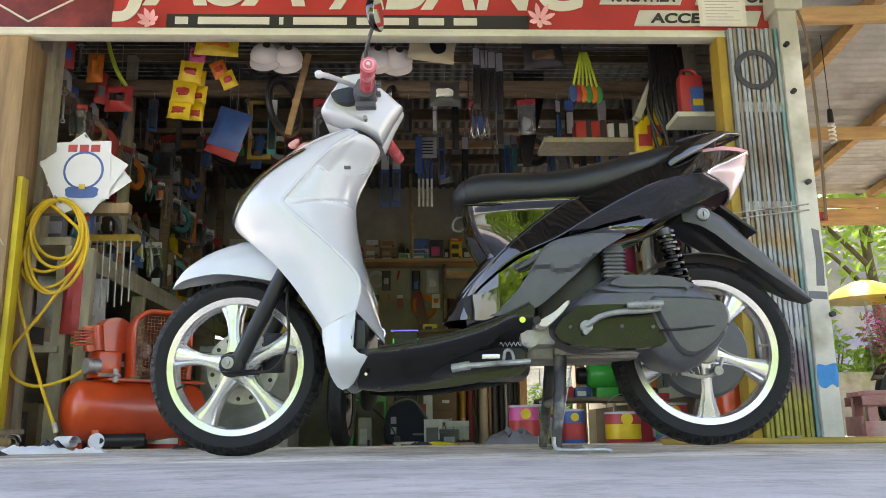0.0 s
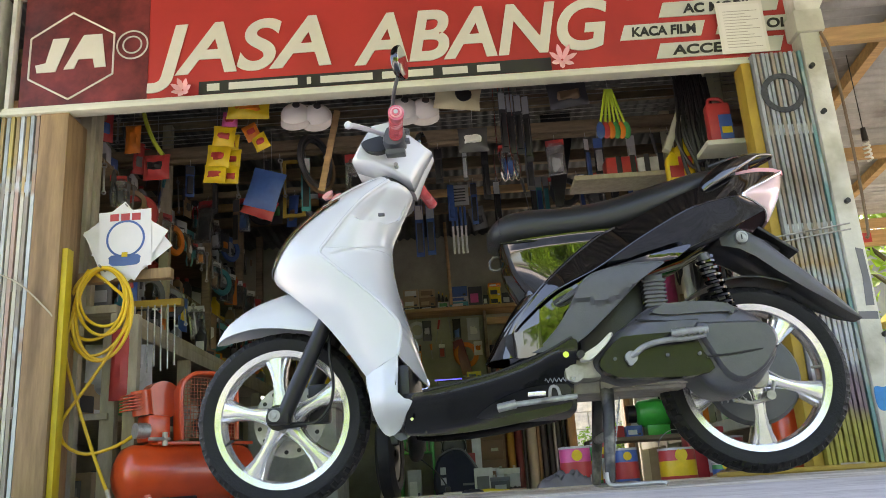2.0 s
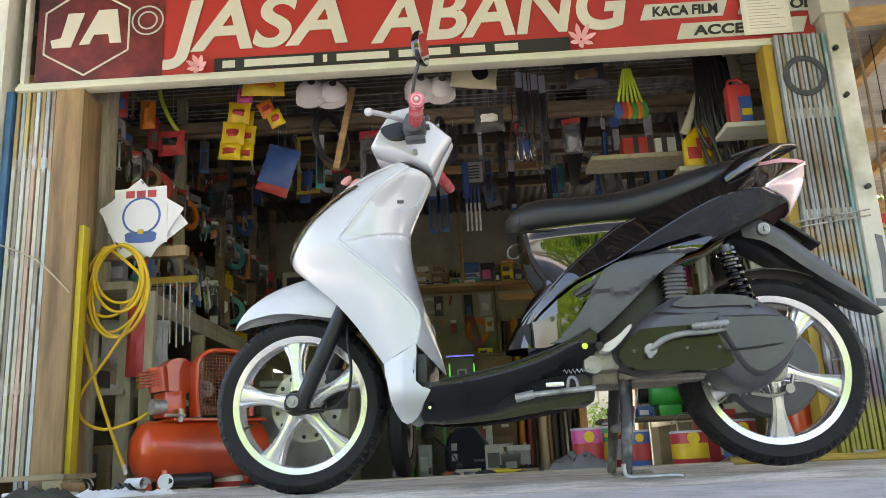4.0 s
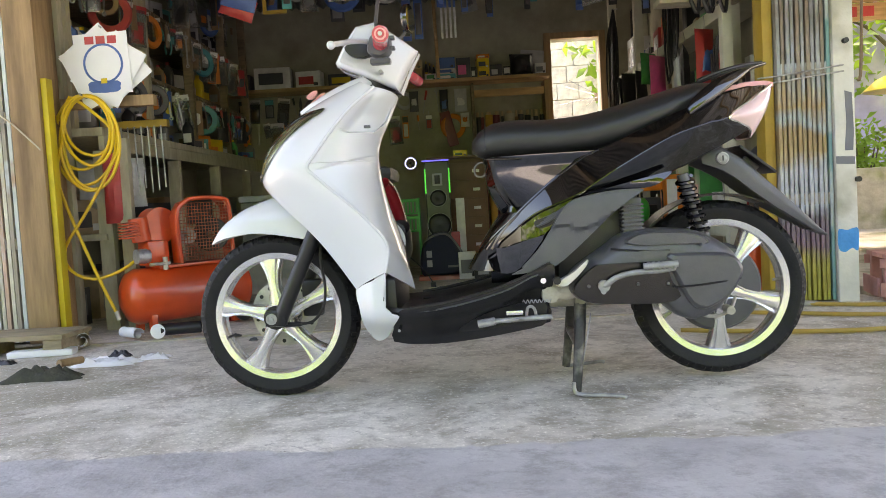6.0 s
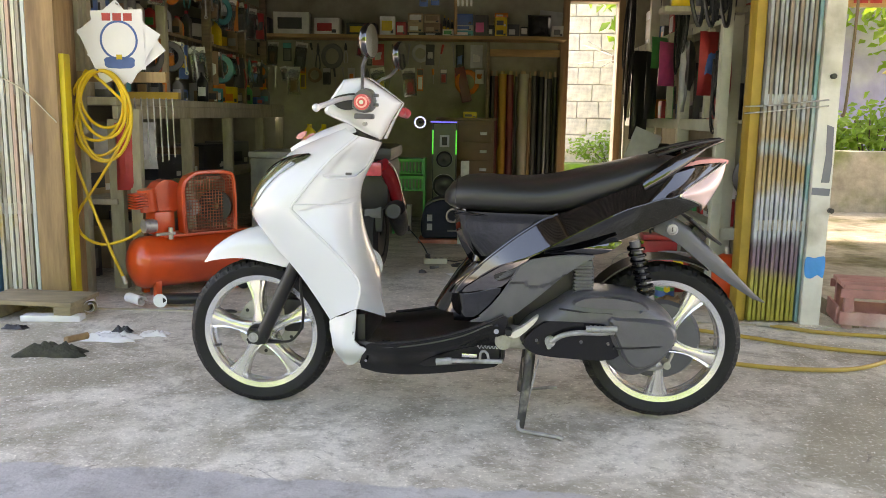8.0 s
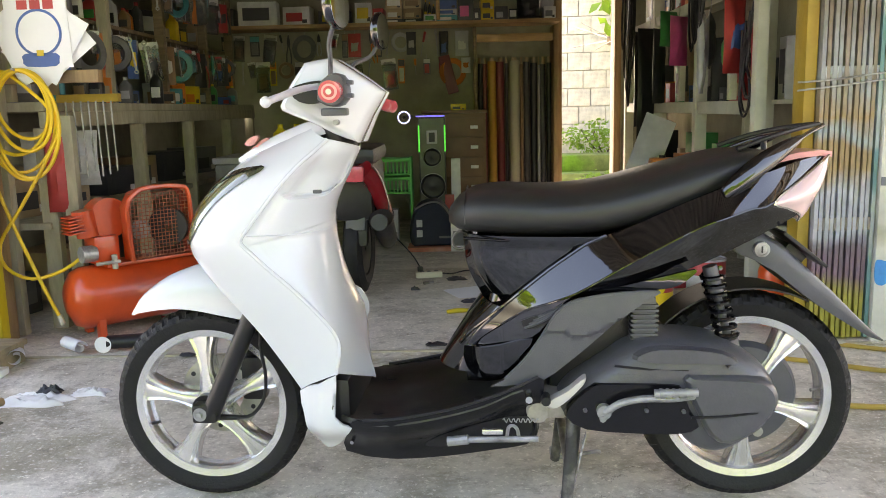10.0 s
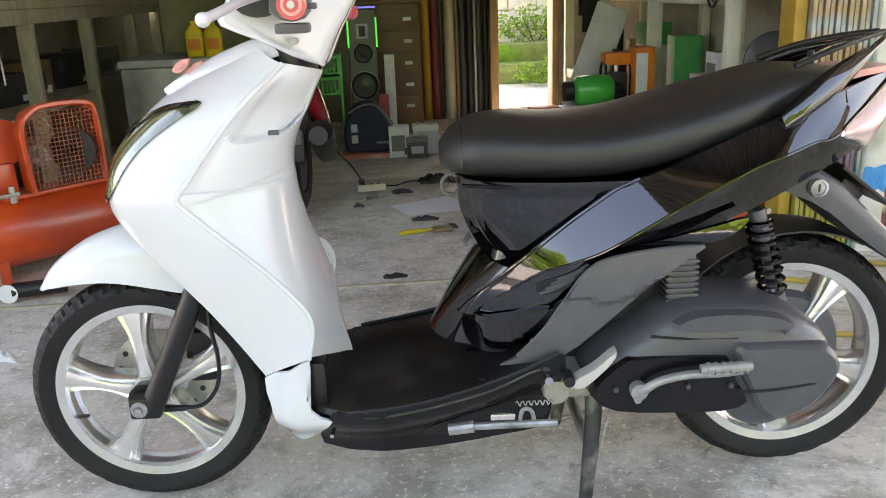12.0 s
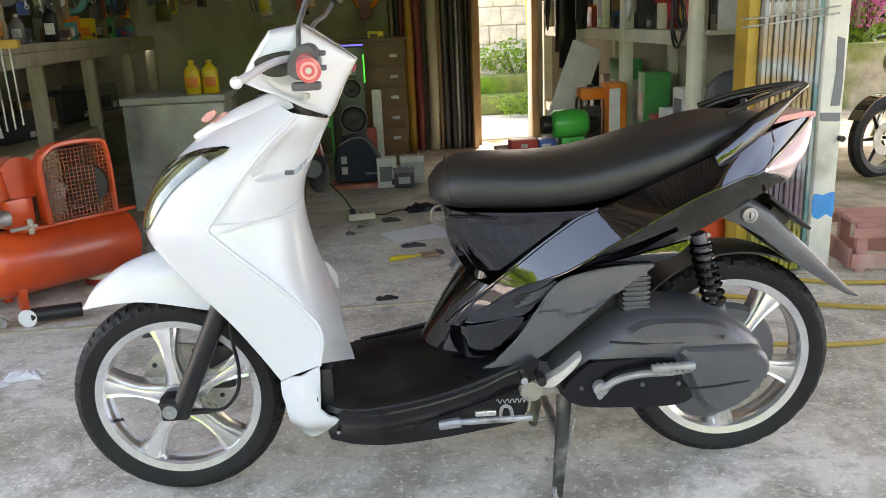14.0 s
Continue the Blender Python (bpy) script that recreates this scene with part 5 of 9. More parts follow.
# rack with rolls of window film, shelf over it
rk = thing("film_rack", "timber rack holding upright rolls of window film", "rack")
part("side", box(B(), (0.69, 5.30, fl(5.6)), (0.715, 5.58, 1.60), 0.003), WOODD, rk)
part("side", box(B(), (1.37, 5.30, fl(5.6)), (1.405, 5.58, 1.60), 0.003), WOOD, rk)
part("shelf", box(B(), (-1.6, 5.26, 1.62), (1.42, 5.59, 1.65), 0.003), WOODX, rk)
part("rail", box(B(), (0.72, 5.31, 1.47), (1.365, 5.34, 1.535), 0.003), WOODX, rk)
GM["ochre"] = mat("ochre film", (0.38, 0.22, 0.03), 0.45, var=0.2, stretch=(1, 1, 0.1))
GM["maroon"] = mat("maroon film", (0.15, 0.02, 0.025), 0.4, var=0.2, stretch=(1, 1, 0.1))
GM["ivory"] = mat("ivory film", (0.42, 0.40, 0.32), 0.5, var=0.1, stretch=(1, 1, 0.1))
for u, w, c in ((0.745, 0.045, "black"), (0.79, 0.035, "maroon"), (0.848, 0.075, "ochre"), (0.925, 0.07, "maroon"), (0.976, 0.025, "dark"), (1.042, 0.09, "ivory"), (1.108, 0.03, "brown"), (1.155, 0.055, "dark"), (1.215, 0.058, "black"), (1.258, 0.02, "silver"), (1.298, 0.05, "dark"), (1.347, 0.04, "black")):
    rl = thing("film_roll", c + " roll of window film standing in the rack", "roll", (u, 5.44, fl(5.55)), "film rolls")
    part("roll", cyl(B(), (0, 0, 0), (RNG.uniform(-0.008, 0.008), 0.03, 1.41 - 0.05 * RNG.random()), w * 0.5, seg=16), GM[c], rl)
    part("core", cyl(B(), (0, 0.03, 1.36), (0, 0.031, 1.43), w * 0.28, seg=10), GM["kraft"], rl)
# cartons standing along the wall shelf: place, width, height, colour, print
for u, w, h, c, b_, z in ((-1.43, 0.16, 0.15, "dark", "red", 0), (-1.14, 0.33, 0.20, "white", "dark", 0), (-0.81, 0.23, 0.15, "white", "red", 0), (-0.49, 0.27, 0.11, "dark", "yellow", 0), (-0.24, 0.14, 0.17, "white", "yellow", 0), (-0.115, 0.09, 0.12, "red", "white", 0), (0.02, 0.15, 0.03, "dark", "white", 0), (0.02, 0.14, 0.085, "kraft", "white", 0.03), (0.02, 0.14, 0.085, "kraft", "white", 0.115), (0.175, 0.15, 0.03, "black", "silver", 0), (0.175, 0.15, 0.085, "brown", "kraft", 0.03), (0.175, 0.15, 0.08, "kraft", "brown", 0.115),
                      (0.325, 0.10, 0.06, "white", "green", 0), (0.47, 0.17, 0.05, "teal", "white", 0), (0.47, 0.17, 0.05, "silver", "blue", 0.05), (0.475, 0.16, 0.10, "blue", "blue", 0.10), (0.63, 0.13, 0.19, "dark", "pink", 0), (0.725, 0.05, 0.10, "black", "white", 0), (0.815, 0.11, 0.085, "yellow", "black", 0), (0.815, 0.11, 0.09, "yellow", "dark", 0.085), (0.815, 0.12, 0.035, "orange", "white", 0.175), (0.93, 0.11, 0.11, "dark", "silver", 0), (1.03, 0.07, 0.09, "black", "white", 0), (1.34, 0.10, 0.10, "white", "grey", 0)):
    carton(u, 5.30 + 0.02 * RNG.random(), 1.65 + z, w, 0.17, h, c, b_, c + " spare part carton on the wall shelf", rz=RNG.uniform(-5, 5))
for k in range(3):
    bottle(0.285 + 0.035 * k, 5.47, 1.65, 0.015, 0.20 - 0.02 * k, "black", "yellow", "small black bottle with a bright cap on the wall shelf", bar="yellow")
single("black_bag", pillow(B(), 0.22, 0.20, 0.12, (1.17, 5.36, 1.85), 5, 0, 2.1), GM["black"], "black lumpy bag lying on the wall shelf", "bag")
single("leaning_sheet", box(B(), (-0.11, -0.004, 0), (0.11, 0.004, 0.26), 0.001, Matrix.Translation((1.27, 5.50, 1.651)) @ pose(0, 0, 0, -8, 6, 0)), GM["silver"], "pale card leaning on the wall behind a bag", "card")
single("long_case", box(B(), (-0.05, -0.02, -0.34), (0.05, 0.02, 0.0), 0.012, Matrix.Translation((0.43, 5.54, 1.38)) @ pose(0, 0, 0, 0, -14, 0)), GM["maroon"], "dark red long flat case hanging on the back wall", "case")
for row, z0 in enumerate((1.59, 1.36)):
    u = -1.5 + 0.05 * row
    while u < 0.66:
        c = RNG.choice(["red", "dark", "silver", "yellow", "black", "white", "grey", "orange", "brown", "dark"])
        q = RNG.random()
        if q < 0.25:
            card(u, 5.56, z0, 0.05 + 0.05 * RNG.random(), 0.12 + 0.12 * RNG.random(), c, RNG.choice(mixc), c + " blister card hanging on the back wall", blob=RNG.choice(mixc), rz=RNG.uniform(-12, 12))
        elif q < 0.4:
            packet(u, 5.55, z0, 0.07 + 0.06 * RNG.random(), 0.12 + 0.12 * RNG.random(), c, c + " packet hanging on the back wall", bar=RNG.choice(mixc), rz=RNG.uniform(-12, 12), d=0.012, hook=0.03)
        else:
            hand_tool(u, 5.55, z0, 0.12 + 0.16 * RNG.random(), RNG.choice(KINDS), c, RNG.uniform(-20, 20), RNG.uniform(-12, 12))
        u += 0.07 + 0.09 * RNG.random()
single("tube_light", cyl(B(), (-1.42, 5.2, 0.925), (-1.24, 5.2, 0.905), 0.012, seg=10), WHITE_LED, "short bright white tube light over the counter", "lamp")


# ---- goods hung in the shop front ----
CAPW = mat("white cotton cap", (0.66, 0.64, 0.60), 0.8, var=0.06)


def cap(u, v, z, label, c=CAPW, dots="dark"):
    th = thing("cap", label, "cap", (u, v, z), "caps")
    bm = B()
    loft(bm, [[(0.082 * math.cos(t) * math.cos(q), 0.07 * math.cos(t) * math.sin(q), 0.075 * math.sin(t)) for q in (2 * math.pi * k / 20 for k in range(20))] for t in (math.pi / 2 * j / 7 for j in range(7))] + [[(0.004 * math.cos(2 * math.pi * k / 20), 0.004 * math.sin(2 * math.pi * k / 20), 0.0755) for k in range(20)]])
    tip = Matrix.Rotation(radians(62), 4, "X")
    bmesh.ops.transform(bm, matrix=tip, verts=bm.verts)
    part("crown", bm, c, th, "", 60)
    bm = B()
    loft(bm, [[(0.08 * math.cos(q), -0.065 * math.sin(q) - e, 0.004 - 0.4 * e * e * 10) for q in (math.pi * k / 12 for k in range(13))] for e in (0.0, 0.025, 0.05)], closed=False)
    thicken(bm, 0.002)
    bmesh.ops.transform(bm, matrix=tip, verts=bm.verts)
    part("brim", bm, c, th)
    part("emblem", cyl(B(), tip @ Vector((0.012, 0, 0.06)), tip @ Vector((0.012, 0, 0.079)), 0.02, seg=14), GM[dots], th)
    part("cord", cyl(B(), (0, -0.02, 0.055), (0, 0, 2.172 - z), 0.002, seg=5), STEEL, th)
    return th


packet(-0.59, 1.69, 2.085, 0.23, 0.125, "yellow", "bright yellow cushion packet hung under the beam", d=0.03, bar="orange", hook=0.03, ry=4)
cap(-0.36, 1.78, 2.0, "white cap with small dark round emblem")
cap(-0.25, 1.80, 1.995, "white cap with small dark round emblem")
cap(0.22, 1.78, 1.985, "white cap with small dark round emblem")
cap(0.33, 1.80, 1.985, "white cap with small dark round emblem")
GM["cream"] = mat("cream plush", (0.58, 0.53, 0.34), 0.85, var=0.08, col2=(0.50, 0.45, 0.28))
packet(0.52, 1.72, 2.075, 0.25, 0.13, "cream", "cream plush cushion with a dark print hung under the beam", name="cushion", cat="cushion", d=0.035, ry=8, hook=0.03)
single("cushion_print", puff(B(), [(0.50, 2.035), (0.54, 2.045), (0.585, 2.03), (0.58, 1.99), (0.54, 1.975), (0.51, 1.995)], 1.690, 1.683, n=2), GM["black"], "dark printed patch on the cream cushion", "print")
z = 2.10
for k, (du, w, h, c, b_) in enumerate(((0.05, 0.09, 0.09, "pink", "red"), (0.02, 0.125, 0.125, "yellow", "red"), (-0.01, 0.13, 0.13, "yellow", "red"), (-0.03, 0.12, 0.10, "yellow", "red"))):
    packet(-0.79 + du, 1.88, z, w, h, c, c + " snack packet in a hanging strip", d=0.025, bar=b_, ry=6, hook=0.012, group="snack strip")
    z -= h * 0.90
for k, (u, zt, c) in enumerate(((-0.745, 1.99, "yellow"), (-0.735, 1.90, "yellow"), (-0.745, 1.80, "yellow"), (-0.66, 2.04, "orange"), (-0.61, 1.98, "yellow"))):
    packet(u, 1.93, zt, 0.085, 0.10, c, c + " snack packet in a hanging strip", d=0.02, bar="orange" if c == "red" else "red", ry=-25 if k > 2 else 5, hook=0.015, group="snack strip")
single("hanging_strap", sweep(B(), [(-1.30, 2.0, 2.34), (-1.26, 1.99, 2.15), (-1.20, 1.98, 2.0), (-1.15, 1.99, 1.92)], 0.012, 6), mat("lime strap", (0.45, 0.55, 0.05), 0.6), "lime yellow strap hanging from the roof timber", "strap")
packet(-1.33, 2.0, 2.12, 0.09, 0.17, "orange", "orange cloth pouch hanging on a cord", d=0.035, hook=0.22)
packet(-1.19, 2.0, 1.93, 0.15, 0.15, "red", "dark red pouch with a strap hanging on a cord", d=0.045, bar="black", hook=0.42)
packet(-0.61, 2.28, 1.90, 0.20, 0.24, "blue", "blue folded bag in clear film hanging under the beam", d=0.03, ry=18, hook=0.16)
packet(-0.66, 2.30, 1.74, 0.20, 0.12, "red", "red lower part of a folded bag hanging in film", d=0.025, ry=22, hook=0.30)
single("timber_lath", box(B(), (-0.018, -0.008, -0.19), (0.018, 0.008, 0.31), 0.002, Matrix.Translation((-0.245, 2.1, 1.87)) @ pose(0, 0, 0, 0, 12, 0)), WOODX, "short bare timber lath hanging in the shop", "lath")
fr = thing("picture_frame", "yellow rectangular frame hanging behind the goods", "frame")
for a in ((-0.60, 1.70, -0.58, 2.08), (-0.48, 1.70, -0.46, 2.08), (-0.58, 1.70, -0.48, 1.72), (-0.58, 2.06, -0.48, 2.08)):
    part("rail", box(B(), (a[0], 2.56, a[1]), (a[2], 2.575, a[3])), YELP, fr)
for r_, v in ((0.17, 2.44), (0.15, 2.40), (0.16, 2.36)):
    single("steering_wheel_cover", lathe(B(), [(r_ - 0.02, -0.012), (r_ - 0.005, -0.016), (r_ + 0.008, 0.0), (r_ - 0.005, 0.016), (r_ - 0.02, 0.012)], (0, 0, 0), 40), GM["brown" if r_ > 0.165 else "dark"], "round padded steering wheel cover hanging from the beam", "wheel cover", "wheel covers", at=(-0.36, v, 1.98)).rotation_euler = (0, 0, radians(62))
packet(0.58, 1.80, 1.87, 0.16, 0.14, "dark", "clear bag with dark and white goods hanging", d=0.025, bar="white", hook=0.15)
for k in range(4):
    card(0.76 + 0.045 * k, 1.93 + 0.02 * k, 2.13, 0.04, 0.36 + 0.04 * (k % 2), "dark", "silver", "long clear wiper blade pack hanging in a row", rz=10 - 8 * k, blob="black", hook=0.03, name="wiper_pack", cat="wiper pack")
for k in range(4):
    bm = sweep(B(), [(0.70 + 0.035 * k, 1.94, 1.80), (0.69 + 0.035 * k, 1.94, 1.72), (0.70 + 0.035 * k, 1.94, 1.62), (0.72 + 0.035 * k, 1.94, 1.62), (0.725 + 0.035 * k, 1.94, 1.72), (0.715 + 0.035 * k, 1.94, 1.80), (0.715 + 0.03 * k, 1.935, 2.172)], 0.003, 6)
    single("chrome_bracket", bm, CHROME, "chrome bent wire bracket hanging from the beam", "bracket", "chrome brackets")
# packs on the deeper rail, in front of the bare back wall
single("goods_rail", box(B(), (-1.99, 3.715, 2.19), (2.31, 3.755, 2.245), 0.003), WOODX, "bare timber rail for hanging goods", "rail", kind="structure")
for u, zt, h, w, c, b_, blob, rz in ((0.20, 2.12, 0.41, 0.062, "blue", "white", "dark", 6), (0.285, 2.12, 0.40, 0.062, "blue", "silver", "dark", -4), (0.81, 2.19, 0.34, 0.045, "blue", "white", "silver", 5), (1.13, 2.30, 0.36, 0.05, "teal", "white", "blue", 5), (1.185, 2.30, 0.33, 0.045, "grey", "silver", "teal", -4), (1.46, 2.28, 0.42, 0.055, "blue", "white", "blue", 0),
                                     (0.02, 2.18, 0.20, 0.10, "dark", "white", "silver", 8), (-0.14, 2.18, 0.24, 0.09, "dark", "yellow", "black", -6), (-0.30, 2.18, 0.30, 0.10, "dark", "silver", "grey", 4), (-0.52, 2.18, 0.22, 0.08, "brown", "white", "dark", 10)):
    card(u, 3.7, zt, w, h, c, b_, c + " long blister pack hanging from a rail", rz=rz, blob=blob, hook=max(0.02, 2.21 - zt))
lv = thing("louvre_plate", "white slotted plate hanging from a rail", "plate", (0.515, 3.69, 2.26))
part("plate", box(B(), (-0.075, 0, -0.165), (0.075, 0.006, 0), 0.003), GM["white"], lv)
for k in range(5):
    part("slot", box(B(), (-0.05, -0.002, -0.135 + 0.024 * k), (0.05, 0.001, -0.126 + 0.024 * k)), GM["dark"], lv)
part("hanger", cyl(B(), (0, 0.003, -0.003), (0, 0.03, 0.06), 0.002, seg=5), STEEL, lv)
for k in range(4):
    bk = thing("brush_stick", "thin blue and white stick hanging from a rail", "stick", (0.455 + 0.032 * k, 3.70, 2.085), "brush sticks")
    part("grip", box(B(), (-0.009, -0.006, -0.15), (0.009, 0.006, 0.0), 0.003), GM["blue"], bk)
    part("blade", box(B(), (-0.008, -0.004, -0.37), (0.008, 0.004, -0.152), 0.002), GM["white"], bk)
    part("hanger", cyl(B(), (0, 0, -0.002), (0, 0.012, 0.12), 0.0018, seg=5), STEEL, bk)
packet(0.63, 3.66, 2.06, 0.12, 0.18, "grey", "clear grey bag with small goods hanging from a rail", d=0.03, ry=-12, hook=0.16, bar="dark")
single("wall_pole", cyl(B(), (0.40, 5.18, 1.652), (0.385, 5.2, 2.46), 0.016, seg=10), WOODX, "thin bare timber pole standing on the wall shelf", "pole")
packet(1.11, 1.86, 2.14, 0.22, 0.16, "dark", "dark patterned cloth bag hanging under the beam", d=0.03, bar="brown", ry=-6, hook=0.02)
bm = puff(B(), [(1.085, 2.44), (1.30, 2.44), (1.29, 2.23), (1.185, 1.76), (1.135, 1.76)], 2.90, 2.885, n=0)
single("black_mat", bm, GM["black"], "long black folded rubber mat hanging from the roof timber", "mat")
sp_ = thing("plastic_spoons", "bundle of green handled plastic spoons with coloured heads", "spoons", (1.335, 1.84, 2.06))
for k, c in enumerate(("blue", "red", "orange", "green", "orange", "green")):
    a = -0.05 + 0.022 * k
    part("handle", cyl(B(), (a * 0.3, 0, 0), (a * 1.2, 0.004 * k, -0.19), 0.007, seg=8), mat("lime plastic", (0.45, 0.60, 0.04), 0.5), sp_)
    part("head", puff(B(), [(a * 1.3 - 0.02, -0.27), (a * 1.3 - 0.022, -0.22), (a * 1.3, -0.185), (a * 1.3 + 0.022, -0.22), (a * 1.3 + 0.02, -0.27), (a * 1.3, -0.29)], 0.004 * k, 0.004 * k - 0.01, n=2), GM[c], sp_)
part("loop", cyl(B(), (0, 0, -0.005), (0, 0.02, 0.11), 0.002, seg=5), STEEL, sp_)
pr = thing("wrapped_parcel", "red and white wrapped parcel with dark stripes on a shelf board", "parcel", (1.50, 2.15, 1.68))
part("body", box(B(), (-0.16, 0, 0.0), (0.02, 0.12, 0.11), 0.015), GM["red"], pr)
part("end", box(B(), (0.021, 0.005, 0.01), (0.16, 0.115, 0.10), 0.015), GM["white"], pr)
for k in range(4):
    part("stripe", box(B(), (-0.10 + 0.08 * k, -0.003, -0.002), (-0.07 + 0.08 * k, 0.0, 0.112)), GM["dark"], pr)
single("goods_board", box(B(), (1.15, 2.12, 1.65), (1.99, 2.36, 1.678), 0.003), WOODP, "pale timber board carrying parcels", "shelf board", kind="structure")
cbn = thing("cable_bundle", "thick bundle of black cables hanging from the beam", "cables")
for k in range(20):
    u, L = 1.66 + 0.0075 * k, 0.45 + 0.28 * RNG.random()
    part("cable", sweep(B(), [(u, 1.72 + 0.004 * (k % 3), 2.06), (u + 0.02 * RNG.uniform(-1, 1), 1.72, 1.9), (u + 0.03 * RNG.uniform(-1, 1), 1.71, 2.06 - L * 0.7), (u + 0.03, 1.71, 2.06 - L), (u + 0.05, 1.72, 2.06 - L * 0.8), (u + 0.03, 1.74, 2.04)], 0.010, 6, 5), BLACKP, cbn)
part("loop", sweep(B(), [(1.80, 1.70, 1.86), (1.86, 1.70, 1.72), (1.88, 1.71, 1.6), (1.84, 1.71, 1.48), (1.80, 1.71, 1.42)], 0.006, 6), BLACKP, cbn)
for u, zz in ((1.66, 1.52), (1.71, 1.57)):
    bottle(u, 1.92, zz - 0.02, 0.052, 0.22, "yellow", "yellow", "yellow plastic oil bottle on the front shelf", bar="red")
single("bottle_board", box(B(), (1.56, 1.86, 1.47), (1.99, 2.0, 1.498), 0.003), WOODP, "short board under the oil bottles", "shelf board", kind="structure")
jr = thing("jerrycan", "red plastic oil jerrycan with a blue label on the plank", "jerrycan", (1.80, 1.52, 1.572))
part("body", box(B(), (-0.06, 0, 0), (0.06, 0.07, 0.22), 0.018), GM["red"], jr)
part("handle", sweep(B(), [(-0.04, 0.035, 0.215), (-0.03, 0.035, 0.25), (0.02, 0.035, 0.25), (0.04, 0.035, 0.215)], 0.009, 8), GM["red"], jr)
part("label", box(B(), (-0.01, -0.002, 0.02), (0.055, 0.001, 0.15), 0.001), GM["blue"], jr)
part("label_band", box(B(), (0.0, -0.0035, 0.05), (0.05, -0.0015, 0.085)), GM["yellow"], jr)
single("plank", box(B(), (1.70, 1.47, 1.545), (2.0, 1.66, 1.571), 0.003), CREAM, "cream plank carrying the jerrycan", "shelf board", kind="structure")
# further rows behind, dark and crowded
for v0, zt, u0, u1 in ((2.47, 2.05, -1.3, 1.9), (3.3, 2.12, -1.3, 1.9)):
    # rail in the timber toned down for interior shade
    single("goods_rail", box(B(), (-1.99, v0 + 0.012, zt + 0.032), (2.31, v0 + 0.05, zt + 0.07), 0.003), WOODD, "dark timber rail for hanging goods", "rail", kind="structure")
    u = u0
    while u < u1:
        c = RNG.choice(["dark", "black", "dark", "silver", "grey", "dark", "teal", "brown", "blue", "black", "black"])
        q = RNG.random()
        if q < 0.30:
            card(u, v0, zt, 0.03 + 0.03 * RNG.random(), (0.18 if v0 < 3 else 0.22) + 0.18 * RNG.random(), c, RNG.choice(["silver", "dark", "blue", "white", "black"]), c + " long narrow blister pack hanging in a row", rz=RNG.uniform(-30, 30), blob=RNG.choice(["black", "dark", "silver", "blue"]))
        elif q < 0.5:
            packet(u, v0, zt, 0.07 + 0.06 * RNG.random(), 0.15 + 0.15 * RNG.random(), c, c + " plastic packet hanging in a row", bar=RNG.choice(mixc), rz=RNG.uniform(-30, 30), d=0.015, hook=0.04, ry=RNG.uniform(-10, 10))
        else:
            hand_tool(u, v0, zt, 0.16 + 0.18 * RNG.random(), RNG.choice(KINDS), c, RNG.uniform(-30, 30), RNG.uniform(-10, 10), 0.04)
        u += 0.07 + 0.15 * RNG.random()

# ---- right hand shelving ----
rs = thing("cream_shelving", "cream painted timber shelving along the side wall", "shelving")
for v in (2.06, 3.12, 4.2, 5.2):
    part("post", box(B(), (1.965, v, fl(v)), (2.035, v + 0.06, 2.5), 0.004), CREAM, rs)
    part("back_post", box(B(), (2.26, v, fl(v)), (2.315, v + 0.05, 2.5), 0.004), CREAM, rs)
for v0, v1 in ((2.121, 3.119), (3.181, 4.199), (4.261, 5.199)):
    for z in (0.29, 0.90, 1.50):
        part("rail", box(B(), (1.975, v0, z - 0.045), (2.02, v1, z + 0.025), 0.003), CREAM, rs)
for z in (0.315, 0.925, 1.525):
    part("board", box(B(), (2.022, 2.0, z - 0.02), (2.258, 5.3, z), 0.003), CREAM, rs)
for v in (2.55, 3.55):
    part("post", box(B(), (1.98, v, 0.93), (2.02, v + 0.045, 1.454), 0.003), CREAM, rs)
part("brace", box(B(), (-0.02, -0.025, 0), (0.02, 0.025, 0.62), 0.003, Matrix.Translation((1.62, 1.9, 1.70)) @ pose(0, 0, 0, 0, 25, 0)), CREAM, rs)
single("front_post", box(B(), (1.845, 1.78, fl(1.8)), (1.895, 1.84, 2.5), 0.003), CREAM, "cream painted post inside the shutter", "post", kind="structure")
single("front_rail", box(B(), (1.90, 1.79, 0.30), (2.31, 1.83, 0.36), 0.003), CREAM, "cream painted rail inside the shutter", "rail", kind="structure")
for zb, hmax in ((0.315, 0.5), (0.925, 0.45), (1.525, 0.4)):
    v = 2.05
    while v < 5.1:
        c = RNG.choice(["dark", "black", "red", "orange", "grey", "blue", "white", "green", "kraft", "dark"])
        w, h = 0.10 + 0.16 * RNG.random(), 0.08 + (hmax - 0.15) * RNG.random()
        carton(2.08, v + w / 2, zb, w, 0.15, h, c, RNG.choice(mixc), c + " goods box on the cream shelving", rz=-90 + RNG.uniform(-8, 8))
        v += w + 0.03 + 0.08 * RNG.random()
